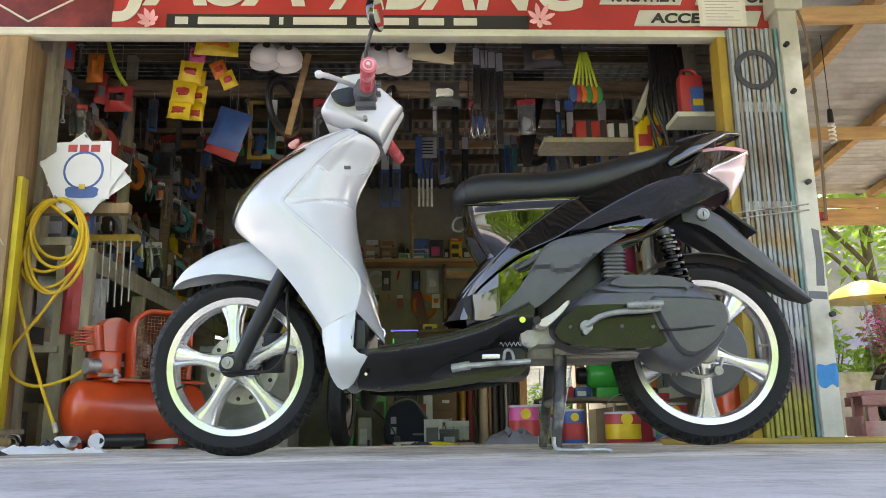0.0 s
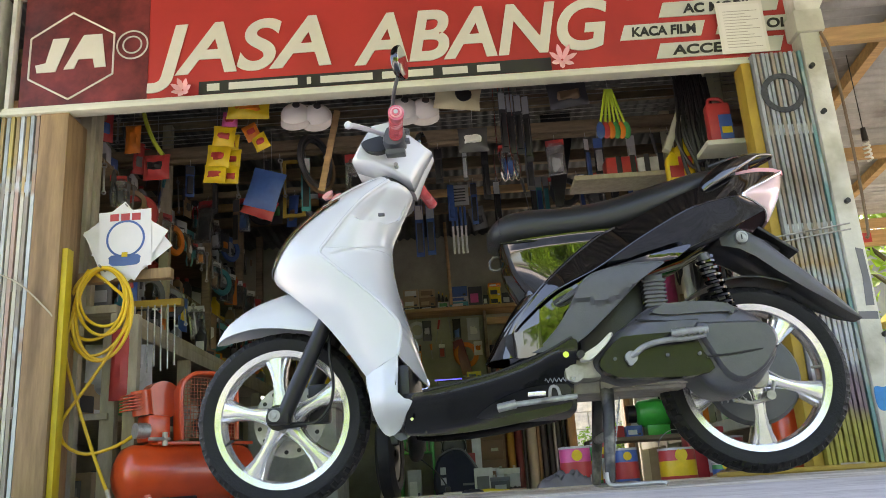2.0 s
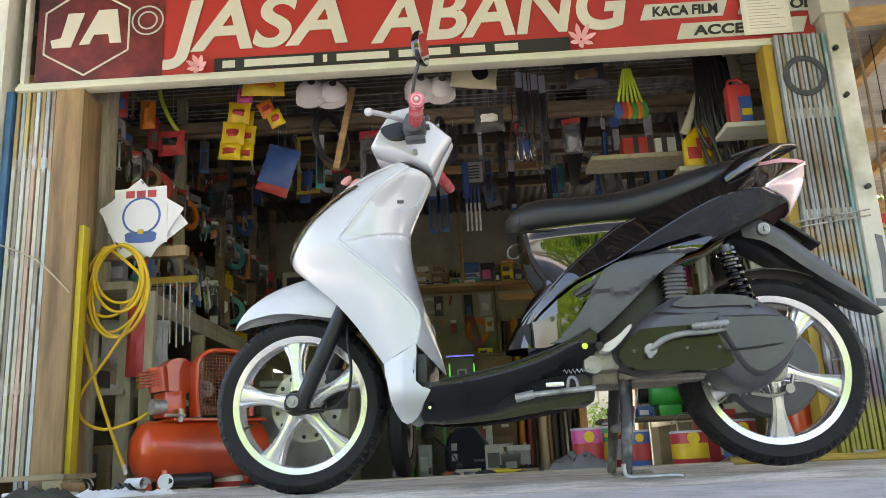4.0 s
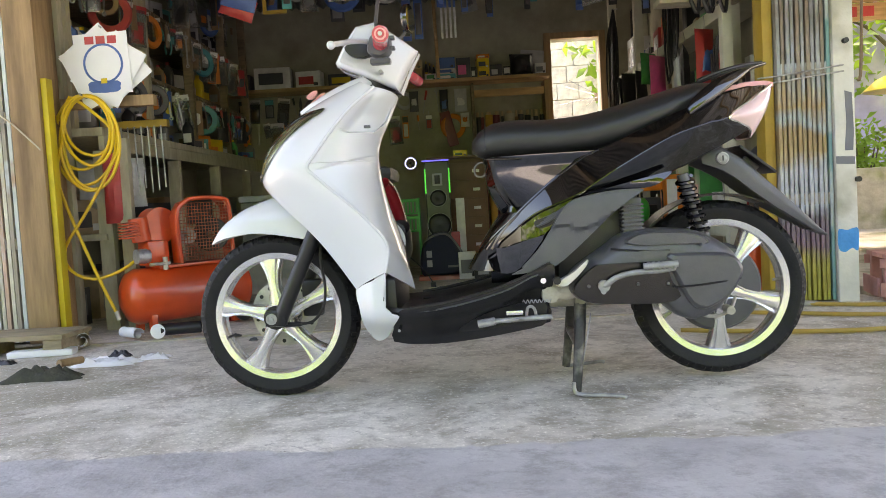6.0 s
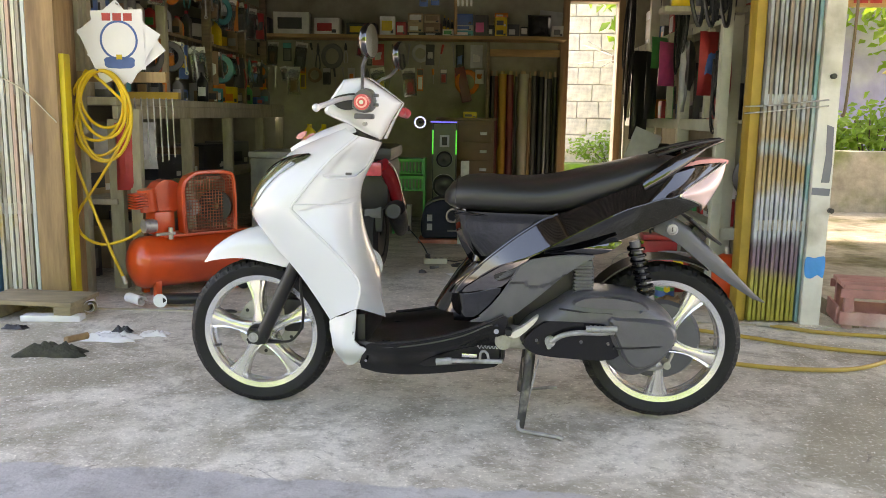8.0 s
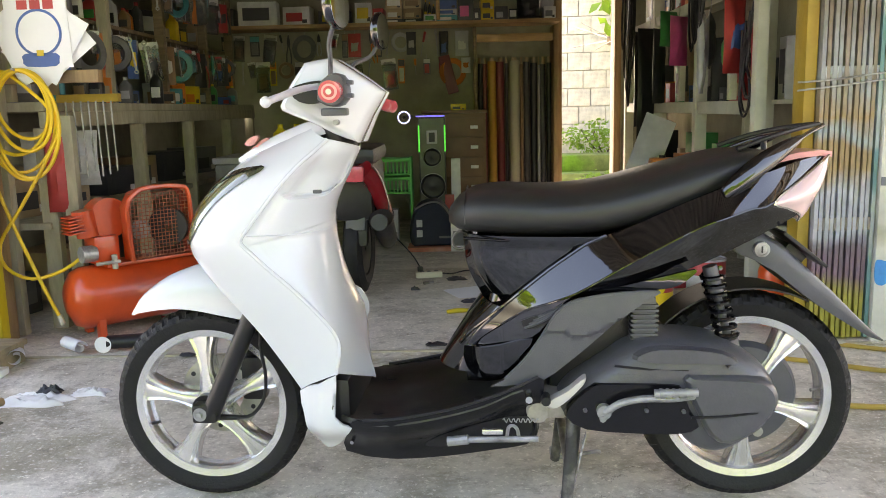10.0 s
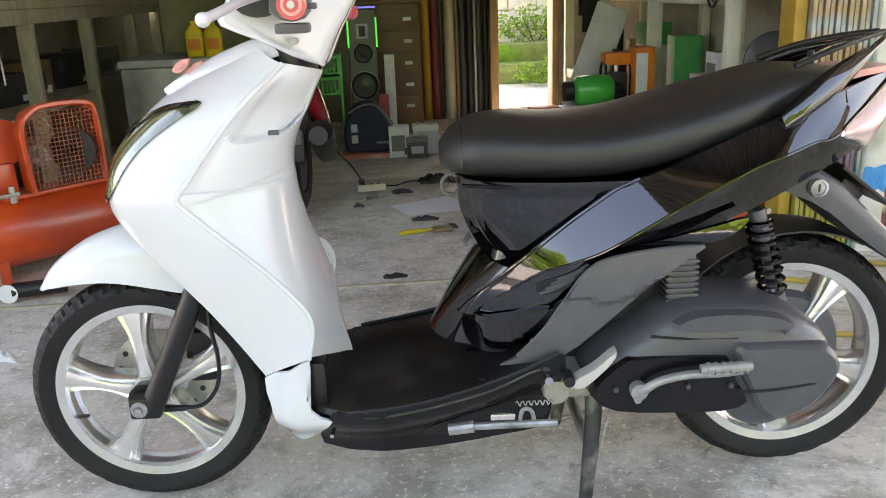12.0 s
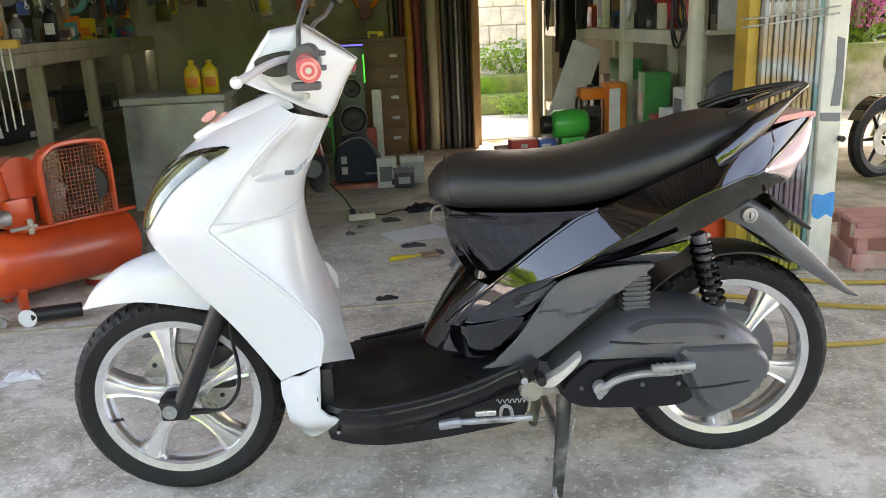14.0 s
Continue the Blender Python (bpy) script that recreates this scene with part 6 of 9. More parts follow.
for v, zt, w, h, c, lb in ((2.0, 1.36, 0.10, 0.42, "red", "long red bag hanging on the shelving"), (2.35, 1.42, 0.14, 0.36, "red", "red and blue net bag hanging on the shelving"), (2.45, 1.25, 0.07, 0.16, "green", "green bottle shaped packet hanging on the shelving"), (2.75, 1.40, 0.16, 0.30, "dark", "dark cloth hanging on the shelving"), (3.4, 1.45, 0.2, 0.3, "pink", "faded pink cloth hanging on the shelving"), (3.6, 1.5, 0.22, 0.22, "green", "dark green cloth hanging on the shelving"), (3.9, 1.42, 0.18, 0.5, "dark", "dark jacket hanging on the shelving"), (2.9, 1.42, 0.05, 0.45, "silver", "grey strap hanging on the shelving"), (4.2, 1.45, 0.2, 0.8, "black", "black cables hanging on the shelving"), (4.5, 1.45, 0.2, 0.7, "black", "black cables hanging on the shelving")):
    packet(1.93, v, zt, w, h, c, lb, name="hanging_bag", cat="bag", d=0.03, bar="blue" if v == 2.35 else None, rz=RNG.uniform(20, 70), hook=0.08)
for k in range(6):
    v = 1.98 + 0.05 * k
    r_ = 0.06 + 0.03 * RNG.random()
    z0 = 1.16 - 0.04 * k
    pts = [(1.90 + 0.01 * k, v + r_ * math.cos(q), z0 + 1.6 * r_ * math.sin(q)) for q in (2 * math.pi * j / 10 for j in range(11))]
    single("cable_loop", sweep(B(), pts + [(1.93, v, z0 + 0.3)], 0.006, 6, 4), BLACKP, "black cable loop hanging on the shelving", "cable", "cable loops")
for q0, v, zt, n, L, lb in ((0, 2.02, 2.1, 9, 0.75, "thick bundle of black cables hanging on the shelving"), (1, 2.35, 2.05, 7, 0.55, "loose loops of black cable hanging on the shelving"), (2, 3.0, 2.1, 8, 0.9, "black cables hanging in a bundle on the shelving"), (3, 4.9, 2.1, 12, 1.2, "long black cables hanging beside the doorway")):
    cb_ = thing("cable_bundle", lb, "cables")
    for k in range(n):
        w_, L_ = 0.03 + 0.08 * RNG.random(), L * (0.6 + 0.4 * RNG.random())
        u = 1.945 - 0.012 * (k % 3) - 0.006 * RNG.random()
        v_ = v + 0.022 * (k - n / 2)
        part("cable", sweep(B(), [(1.945, v, zt), (u, v_ - 0.3 * w_, zt - 0.3 * L_), (u - 0.01, v_ - w_, zt - 0.75 * L_), (u - 0.015, v_, zt - L_), (u - 0.01, v_ + w_, zt - 0.72 * L_), (u, v_ + 0.4 * w_, zt - 0.3 * L_), (1.95, v + 0.01, zt + 0.01)], 0.0075, 6, 4), BLACKP, cb_)
    part("hook", cyl(B(), (1.93, v, zt), (1.985, v, zt + 0.01), 0.005, seg=8), STEEL, cb_)
pan = thing("wok_lid", "large dark round lid leaning on the shelf", "lid", (2.12, 1.93, 0.62))
pan.rotation_euler = (0, 0, radians(-25))
part("disc", lathe(B(), [(0.005, -0.03), (0.07, -0.024), (0.125, -0.004), (0.13, 0.004), (0.005, 0.008)], (0, 0, 0), 36), GM["dark"], pan)
part("knob", cyl(B(), (0, -0.05, 0), (0, -0.028, 0), 0.018, seg=14), CHROME, pan)
part("prop", box(B(), (-0.05, 0.009, -0.26), (0.05, 0.05, 0.0)), GM["black"], pan)
bn = thing("low_bench", "low timber bench in front of the shelving", "bench")
part("top", box(B(), (1.20, 2.88, 0.235), (1.94, 3.25, 0.26), 0.003), WOODD, bn)
for u in (1.24, 1.86):
    for v in (2.92, 3.19):
        part("leg", box(B(), (u, v, fl(v)), (u + 0.045, v + 0.045, 0.234), 0.003), WOODD, bn)
tb = thing("red_toolbox", "dark red flat tool case on the bench", "tool case", (1.35, 2.93, 0.26))
part("case", box(B(), (-0.10, 0, 0), (0.06, 0.1, 0.07), 0.006), GM["red"], tb)
part("clasp", box(B(), (-0.04, -0.004, 0.025), (0.0, 0.001, 0.045), 0.001), GM["silver"], tb)
carton(1.47, 2.93, 0.26, 0.10, 0.1, 0.065, "blue", "white", "small blue box on the bench")
gt = thing("green_motor", "green electric grinder motor on the bench", "motor", (1.63, 3.02, 0.40))
GRM = mat("green enamel", (0.02, 0.42, 0.06), 0.35, var=0.15, coat=0.3)
bm = B()
loft(bm, [[(x, r * math.cos(q), r * math.sin(q)) for q in (2 * math.pi * k / 28 for k in range(28))] for x, r in ((-0.12, 0.055), (-0.10, 0.08), (0.0, 0.088), (0.08, 0.08), (0.10, 0.055))])
part("housing", bm, GRM, gt, "", 50)
for x in (-0.15, 0.13):
    part("end_cap", cyl(B(), (x - 0.025, 0, 0), (x + 0.025, 0, 0), 0.055 if x < 0 else 0.035, seg=20), BLACKM, gt)
part("foot", box(B(), (-0.07, -0.06, -0.138), (0.07, 0.06, -0.075), 0.006), GRM, gt)
sl = box(B(), (-0.10, -0.006, 0), (0.10, 0.006, 0.62), 0.003, Matrix.Translation((1.60, 3.30, 0.262)) @ pose(0, 0, 0, -8, 22, 0))
single("leaning_board", sl, mat("dirty white board", (0.56, 0.56, 0.52), 0.7, var=0.15, col2=(0.40, 0.40, 0.36)), "dirty white board leaning over the bench", "board")
oc = thing("orange_case", "tall orange packing case on the shelving", "case", (1.90, 3.0, 0.262))
part("case", box(B(), (-0.05, 0, 0), (0.06, 0.16, 0.36), 0.004), GM["orange"], oc)
part("face", box(B(), (-0.045, -0.002, 0.03), (0.02, 0.0, 0.33)), GM["white"], oc)

gn = thing("generator", "small black generator with an orange tank on the bench", "generator", (1.78, 3.145, 0.26))
part("engine", box(B(), (-0.06, -0.045, 0.012), (0.06, 0.045, 0.22), 0.012), GM["dark"], gn)
part("tank", box(B(), (-0.075, -0.055, 0.262), (0.075, 0.055, 0.335), 0.02), GM["orange"], gn)
for x in (-0.07, 0.07):
    part("frame_tube", sweep(B(), [(x, -0.05, 0.008), (x, -0.052, 0.25), (x, 0.052, 0.25), (x, 0.05, 0.008)], 0.008, 8), BLACKM, gn)
part("fan_cover", cyl(B(), (0.0, -0.05, 0.11), (0.0, -0.044, 0.11), 0.045, seg=20), BLACKM, gn)
part("tank_cap", cyl(B(), (0.0, 0, 0.334), (0.0, 0, 0.35), 0.02, seg=14), BLACKP, gn)

# parked red scooter behind, partly seen
pm = thing("parked_scooter", "dark red and black scooter parked inside, seen from the rear", "scooter", (0.02, 2.05, fl(2.2)))
wh = part("rear_wheel", lathe(B(), [(0.15, -0.04), (0.19, -0.05), (0.235, -0.03), (0.24, 0), (0.235, 0.03), (0.19, 0.05), (0.15, 0.04)], (0, 0, 0), 48), RUBBER, pm)
wh.matrix_basis = Matrix.Translation((0.0, 0.25, 0.245)) @ pose(0, 0, 0, 0, 0, 86)
rm = part("rim", lathe(B(), [(0.02, -0.03), (0.14, -0.035), (0.155, 0), (0.14, 0.035), (0.02, 0.03)], (0, 0, 0), 32), BLACKM, pm)
rm.matrix_basis = wh.matrix_basis.copy()
part("mudguard", box(B(), (-0.06, -0.02, 0.28), (0.06, 0.03, 0.60), 0.025, pose(0, 0, 0, -12, 0, -10)), BLACKP, pm)
part("plate", box(B(), (-0.05, -0.035, 0.36), (0.05, -0.025, 0.50), 0.004, pose(0, 0, 0, -12, 0, -10)), GREYP, pm)
bm = sweep(B(), [(0.06, 0.0, 0.66), (0.10, 0.06, 0.60), (0.13, 0.14, 0.48), (0.14, 0.3, 0.40), (0.12, 0.5, 0.38)], lambda t: 0.05 - 0.01 * t, 12)
part("side_panel", bm, mat("dark red gloss", (0.22, 0.01, 0.015), 0.15, var=0.1, coat=1.0), pm, "dark red glossy side panel")
bm = sweep(B(), [(0.14, -0.02, 0.42), (0.15, 0.04, 0.37), (0.15, 0.2, 0.30), (0.13, 0.45, 0.24)], lambda t: 0.062 - 0.02 * t, 16)
part("muffler", bm, BLACKP, pm, "black muffler")
part("muffler_end", cyl(B(), (0.138, -0.075, 0.412), (0.139, -0.015, 0.402), 0.04, seg=20), BLACKP, pm)
part("tail_lamp", box(B(), (-0.07, -0.05, 0.60), (0.07, 0.02, 0.68), 0.02), REDT, pm)
part("seat", box(B(), (-0.10, 0.02, 0.68), (0.12, 0.7, 0.76), 0.035), SEATM, pm)
part("body", box(B(), (-0.09, 0.04, 0.40), (0.10, 0.72, 0.679), 0.04), BLACKP, pm)
part("stand", cyl(B(), (-0.02, 0.45, 0.25), (-0.08, 0.5, 0.004), 0.012, seg=8), STEEL, pm)


# ---- the shop stands a little askew to the scooter: turn all of it about the threshold ----
TURN = Matrix.Translation((0, 1.16, 0)) @ Matrix.Rotation(math.atan(0.055), 4, "Z") @ Matrix.Translation((0, -1.16, 0))
for ob in [o for o in bpy.data.objects if o not in SHOP0 and o.parent is None]:
    ob.matrix_basis = TURN @ ob.matrix_basis


# ---- the white scooter ----
scooter = thing("scooter", "pearl white and gloss black step-through scooter on its stand, alloy wheels", "scooter")
FW, RW = (0.0, 0.0, 0.235), (1.25, 0.0, 0.256)


def wheel(name, c, R, rim, half, turn, spokes, label):
    w = thing(name, label, "")
    w.parent = scooter
    prof = [(rim - 0.006, -half * 0.8), (rim + 0.012, -half * 0.98), (rim + 0.5 * (R - rim), -half), (R - 0.017, -half * 0.93), (R - 0.009, -half * 0.76), (R - 0.004, -half * 0.55),
            (R, -half * 0.18), (R, half * 0.18), (R - 0.004, half * 0.55), (R - 0.009, half * 0.76), (R - 0.017, half * 0.93), (rim + 0.5 * (R - rim), half), (rim + 0.012, half * 0.98), (rim - 0.006, half * 0.8)]

    def tread(i, k):
        if 3 <= k <= 6:
            return (-0.0065, -0.0075, -0.007, -0.004)[k - 3] if (i + 4 * k) % 11 < 3 else 0.0
        if 7 <= k <= 10:
            return (-0.004, -0.007, -0.0075, -0.0065)[k - 7] if (i - 4 * k + 4) % 11 < 3 else 0.0
        return 0.0
    part("tyre", lathe(B(), prof, c, 330, tread), RUBBER, w, "black rubber tyre with slanted tread cuts", 25)
    prof = [(rim + 0.004, -half * 0.84), (rim + 0.006, -half * 0.7), (rim - 0.002, -half * 0.3), (rim - 0.002, half * 0.3), (rim + 0.006, half * 0.7), (rim + 0.004, half * 0.84),
            (rim - 0.022, half * 0.72), (rim - 0.026, half * 0.5), (rim - 0.02, half * 0.3), (rim - 0.02, -half * 0.3), (rim - 0.026, -half * 0.5), (rim - 0.022, -half * 0.72)]
    part("rim", lathe(B(), prof, c, 72), ALLOY, w, "polished alloy rim")
    ri = rim - 0.019
    for k in range(spokes):
        q = radians(turn + 360 / spokes * k)
        bm = B()
        prof = [(0.025, 0.030), (0.05, 0.022), (0.075, 0.0165), (0.10, 0.0165), (0.13, 0.022), (ri - 0.006, 0.036), (ri + 0.004, 0.043)]
        out = [(u, v) for u, v in prof] + [(u, -v) for u, v in prof[::-1]]
        rings = []
        for s, y in ((0.12, -0.025), (0.45, -0.0235), (0.62, -0.017), (0.86, -0.0195), (0.97, -0.014), (1.0, -0.005), (1.0, 0.012), (0.9, 0.018)):
            ring = []
            for u, v in out:
                vv = v * s
                dish = -0.012 * (1 - u / ri) if y < 0 else 0.012 * (1 - u / ri)
                ring.append((c[0] + u * math.cos(q) - vv * math.sin(q), c[1] + y + dish, c[2] + u * math.sin(q) + vv * math.cos(q)))
            rings.append(ring)
        loft(bm, rings)
        part("spoke", bm, ALLOY, w)
    bm = lathe(B(), [(0.012, -0.045), (0.03, -0.043), (0.036, -0.03), (0.04, 0.0), (0.036, 0.03), (0.03, 0.043), (0.012, 0.045)], c, 32)
    part("hub", bm, ALLOYD, w)
    q = radians(200 if c is FW else 5)
    bm = cyl(B(), (c[0] + (ri + 0.004) * math.cos(q), c[1] - 0.006, c[2] + (ri + 0.004) * math.sin(q)), (c[0] + (ri - 0.028) * math.cos(q), c[1] - 0.022, c[2] + (ri - 0.028) * math.sin(q)), 0.004, seg=8)
    part("valve", bm, ALLOYD if c is RW else BLACKM, w)
    return w


front_wheel = wheel("front_wheel", FW, 0.236, 0.190, 0.040, 96, 5, "front wheel with five flared alloy spokes")
rear_wheel = wheel("rear_wheel", RW, 0.243, 0.197, 0.046, 54, 5, "rear wheel with flared alloy spokes")
bm = lathe(B(), [(0.055, 0.048), (0.100, 0.048), (0.100, 0.053), (0.055, 0.053)], FW, 48)
disc = part("brake_disc", bm, ALLOYD, front_wheel, "drilled steel brake disc")
for k in range(15):
    q = 2 * math.pi * k / 15
    bm = cyl(B(), (FW[0] + 0.085 * math.cos(q), 0.0465, FW[2] + 0.085 * math.sin(q)), (FW[0] + 0.085 * math.cos(q), 0.0485, FW[2] + 0.085 * math.sin(q)), 0.006, seg=10)
    part("hole", bm, BLACKM, disc)
bm = lathe(B(), [(0.02, 0.04), (0.115, 0.03), (0.125, 0.0), (0.115, -0.02), (0.02, -0.03)], RW, 40)
part("brake_drum", bm, GREYP, rear_wheel)
bm = box(B(), (0.055, 0.035, 0.22), (0.115, 0.08, 0.33), 0.012)
part("brake_caliper", bm, BLACKM, scooter)

# fork
for s in (-1, 1):
    fork = part("fork_leg", cyl(B(), (0.014, s * 0.085, 0.222), (0.150, s * 0.085, 0.505), 0.0215, seg=24), BLACKM, scooter, "black fork leg")
    bm = box(B(), (-0.020, s * 0.085 - 0.020, 0.214), (0.038, s * 0.085 + 0.020, 0.258), 0.008)
    part("fork_foot", bm, BLACKM, fork)
    bm = cyl(B(), (0, s * 0.104, 0.2365), (0, s * 0.116, 0.2365), 0.008, seg=6)
    cyl(bm, (0, s * 0.105, 0.2365), (0, s * 0.107, 0.2365), 0.016, seg=16)
    part("axle_nut", bm, STEEL, fork)
bm = cyl(B(), (0, -0.064, 0.235), (0, -0.046, 0.235), 0.034, seg=24)
cyl(bm, (0.01, -0.058, 0.213), (0.075, -0.062, 0.214), 0.009, 0.006, 12)
part("speedometer_drive", bm, BLACKM, scooter)
part("speedometer_cable", sweep(B(), [(0.07, -0.062, 0.214), (0.11, -0.066, 0.222), (0.142, -0.07, 0.262), (0.150, -0.07, 0.32), (0.142, -0.07, 0.40), (0.150, -0.06, 0.50)], 0.0042, 8), BLACKP, scooter)

# front mudguard
bm = B()
TOP = [(-0.19, 0.453), (-0.155, 0.501), (-0.10, 0.540), (-0.05, 0.562), (0.0, 0.577), (0.06, 0.588), (0.125, 0.60)]
LOW = [(-0.19, 0.450), (-0.155, 0.463), (-0.10, 0.474), (-0.05, 0.478), (0.0, 0.474), (0.06, 0.463), (0.125, 0.452)]
HALF = [(-0.19, 0.004), (-0.175, 0.028), (-0.14, 0.050), (-0.08, 0.062), (0.0, 0.070), (0.125, 0.078)]
rings = []
for i in range(22):
    x = -0.19 + 0.315 * i / 21
    t, l, w = smoothlerp(TOP, x), smoothlerp(LOW, x), lerp(HALF, x)
    rings.append([(x, w * math.sin(a), l + (t - l) * max(0.0, math.cos(a)) ** 0.62) for a in (math.pi * (k / 16 - 0.5) for k in range(17))])
loft(bm, rings, closed=False)
bmesh.ops.recalc_face_normals(bm, faces=bm.faces)
thicken(bm, 0.004)
part("front_mudguard", bm, WHITE, scooter, "pearl white front mudguard", 50)

# front shell: one skin from the nose to the lower seam, between the front edge and the long crease
FRONT_E = [(0.275, 0, 0.900), (0.236, 0, 0.884), (0.170, 0, 0.850), (0.104, 0, 0.812), (0.050, 0, 0.768), (0.006, 0, 0.718), (-0.016, 0, 0.668), (-0.022, 0, 0.628),
           (-0.008, 0.028, 0.600), (0.033, 0.085, 0.566), (0.080, 0.118, 0.525), (0.125, 0.131, 0.483), (0.168, 0.136, 0.433), (0.212, 0.139, 0.372), (0.252, 0.142, 0.312)]
CREASE_E = [(0.327, 0.100, 0.862), (0.302, 0.121, 0.838), (0.268, 0.140, 0.808), (0.232, 0.152, 0.769), (0.198, 0.160, 0.727), (0.165, 0.166, 0.684), (0.143, 0.168, 0.652), (0.160, 0.170, 0.630),
            (0.205, 0.173, 0.588), (0.245, 0.175, 0.553), (0.285, 0.177, 0.515), (0.320, 0.179, 0.477), (0.343, 0.180, 0.445), (0.350, 0.180, 0.412), (0.339, 0.180, 0.358)]


def along(pts, s):
    """The point at parameter s (0, 1, 2 ... at the given ones) of a smooth curve."""
    i = max(0, min(len(pts) - 2, int(s)))
    t = s - i
    a, b_, c, d = (Vector(pts[k]) for k in (max(0, i - 1), i, i + 1, min(len(pts) - 1, i + 2)))
    return 0.5 * ((2 * b_) + (c - a) * t + (2 * a - 5 * b_ + 4 * c - d) * t * t + (3 * b_ - a - 3 * c + d) * t ** 3)


def ease(t):
    t = max(0.0, min(1.0, t))
    return t * t * (3 - 2 * t)


def shell_point(s, q, off=0.0):
    """On the nose: s down the shell, q from the front edge (0) to the crease (1 or -1 for the two sides)."""
    side, q = (1 if q > 0 else -1), abs(q)
    f, c = along(FRONT_E, s), along(CREASE_E, s)
    full = 1 - 0.6 * ease((s - 7) / 5)
    a = q * math.pi / 2
    ex, ey = full * (1 - math.cos(a)) + (1 - full) * q, full * math.sin(a) + (1 - full) * q
    x, y, z = f.x + (c.x - f.x) * ex, f.y + (c.y - f.y) * ey, f.z + (c.z - f.z) * q
    return Vector((x - off * math.cos(a), side * (max(0.0, y) + off * math.sin(a)), z + off * 0.3))


bm = B()
NQ = 18
for side in (-1, 1):
    loft(bm, [[shell_point(0.2 * i, side * max(1e-6, k / NQ)) for k in range(NQ + 1)] for i in range(71)], closed=False)
bmesh.ops.remove_doubles(bm, verts=bm.verts, dist=0.0003)
bmesh.ops.recalc_face_normals(bm, faces=bm.faces)
thicken(bm, 0.004)
part("front_shell", bm, WHITE, scooter, "pearl white nose shell", 55)


def shell_patch(bm, curve, off=0.004, n=8):
    """A patch that lies on the nose; curve: place s down the shell, and the side-view x of its front and rear edge."""
    for side in (-1, 1):
        rows = []
        for s, a, b_ in curve:
            f, c = along(FRONT_E, s).x, along(CREASE_E, s).x
            qa, qb = (math.acos(min(1, max(-1, (c - x) / (c - f)))) * 2 / math.pi for x in (a, b_))
            rows.append([shell_point(s, side * max(1e-6, qa + (qb - qa) * k / n), off) for k in range(n + 1)])
        loft(bm, rows, closed=False)
    return bm


def spread(curve, n=5):
    return [tuple(v) for v in spline(curve, n)]


lens = spread([(2.45, 0.184, 0.196), (2.7, 0.158, 0.184), (3.0, 0.128, 0.162), (3.5, 0.088, 0.130), (4.0, 0.056, 0.100), (4.5, 0.026, 0.073), (5.0, 0.007, 0.052), (5.5, -0.007, 0.036), (6.0, -0.016, 0.022), (6.5, -0.019, 0.010), (6.9, -0.021, -0.010)])
head = part("headlight", shell_patch(B(), lens, 0.003), LENS, scooter, "smoked headlight lens with dark upper rim", 60)
rimc = spread([(2.42, 0.190, 0.199), (2.7, 0.154, 0.166), (3.0, 0.123, 0.133), (3.5, 0.084, 0.091), (4.0, 0.052, 0.058), (4.4, 0.033, 0.036)])
part("headlight_rim", shell_patch(B(), rimc, 0.006), BLACKG, head)
part("headlight_chin", shell_patch(B(), spread([(6.7, -0.021, 0.004), (6.95, -0.022, -0.004), (7.15, -0.022, -0.014)]), 0.005), CVTM, head)
# raised brow over the headlight
bm = B()
rows = []
for x, z, w in ((0.096, 0.822, 0.012), (0.120, 0.838, 0.040), (0.160, 0.861, 0.062), (0.205, 0.882, 0.072), (0.250, 0.899, 0.074), (0.282, 0.908, 0.070)):
    rows.append([(x + 0.035 * abs(u) ** 2, w * u, z - 0.028 * abs(u) ** 2.2 - 0.004 * (1 - abs(u))) for u in (k / 10 - 1 for k in range(21))])
loft(bm, rows, closed=False)
bmesh.ops.recalc_face_normals(bm, faces=bm.faces)
thicken(bm, 0.007, Vector((0.3, 0, -1)))
part("brow_panel", bm, WHITE, scooter, "", 60)

# leg shield behind the crease: runs from the crease round to a ridge on the centre line
CR_Z = [(0.359, 0.338, 0.178), (0.412, 0.349, 0.178), (0.445, 0.342, 0.178), (0.477, 0.319, 0.177), (0.515, 0.284, 0.175), (0.553, 0.244, 0.173), (0.588, 0.204, 0.171), (0.630, 0.160, 0.168), (0.652, 0.146, 0.166),
        (0.684, 0.167, 0.164), (0.727, 0.200, 0.158), (0.769, 0.234, 0.150), (0.808, 0.270, 0.138), (0.838, 0.304, 0.119), (0.862, 0.329, 0.098)]
RIDGE = [(0.292, 0.398), (0.390, 0.374), (0.444, 0.359), (0.510, 0.340), (0.560, 0.328), (0.620, 0.318), (0.678, 0.315), (0.710, 0.320), (0.745, 0.334), (0.780, 0.353), (0.804, 0.365), (0.840, 0.382)]
CRX, CRY = [(a, b_) for a, b_, _ in CR_Z], [(a, c) for a, _, c in CR_Z]


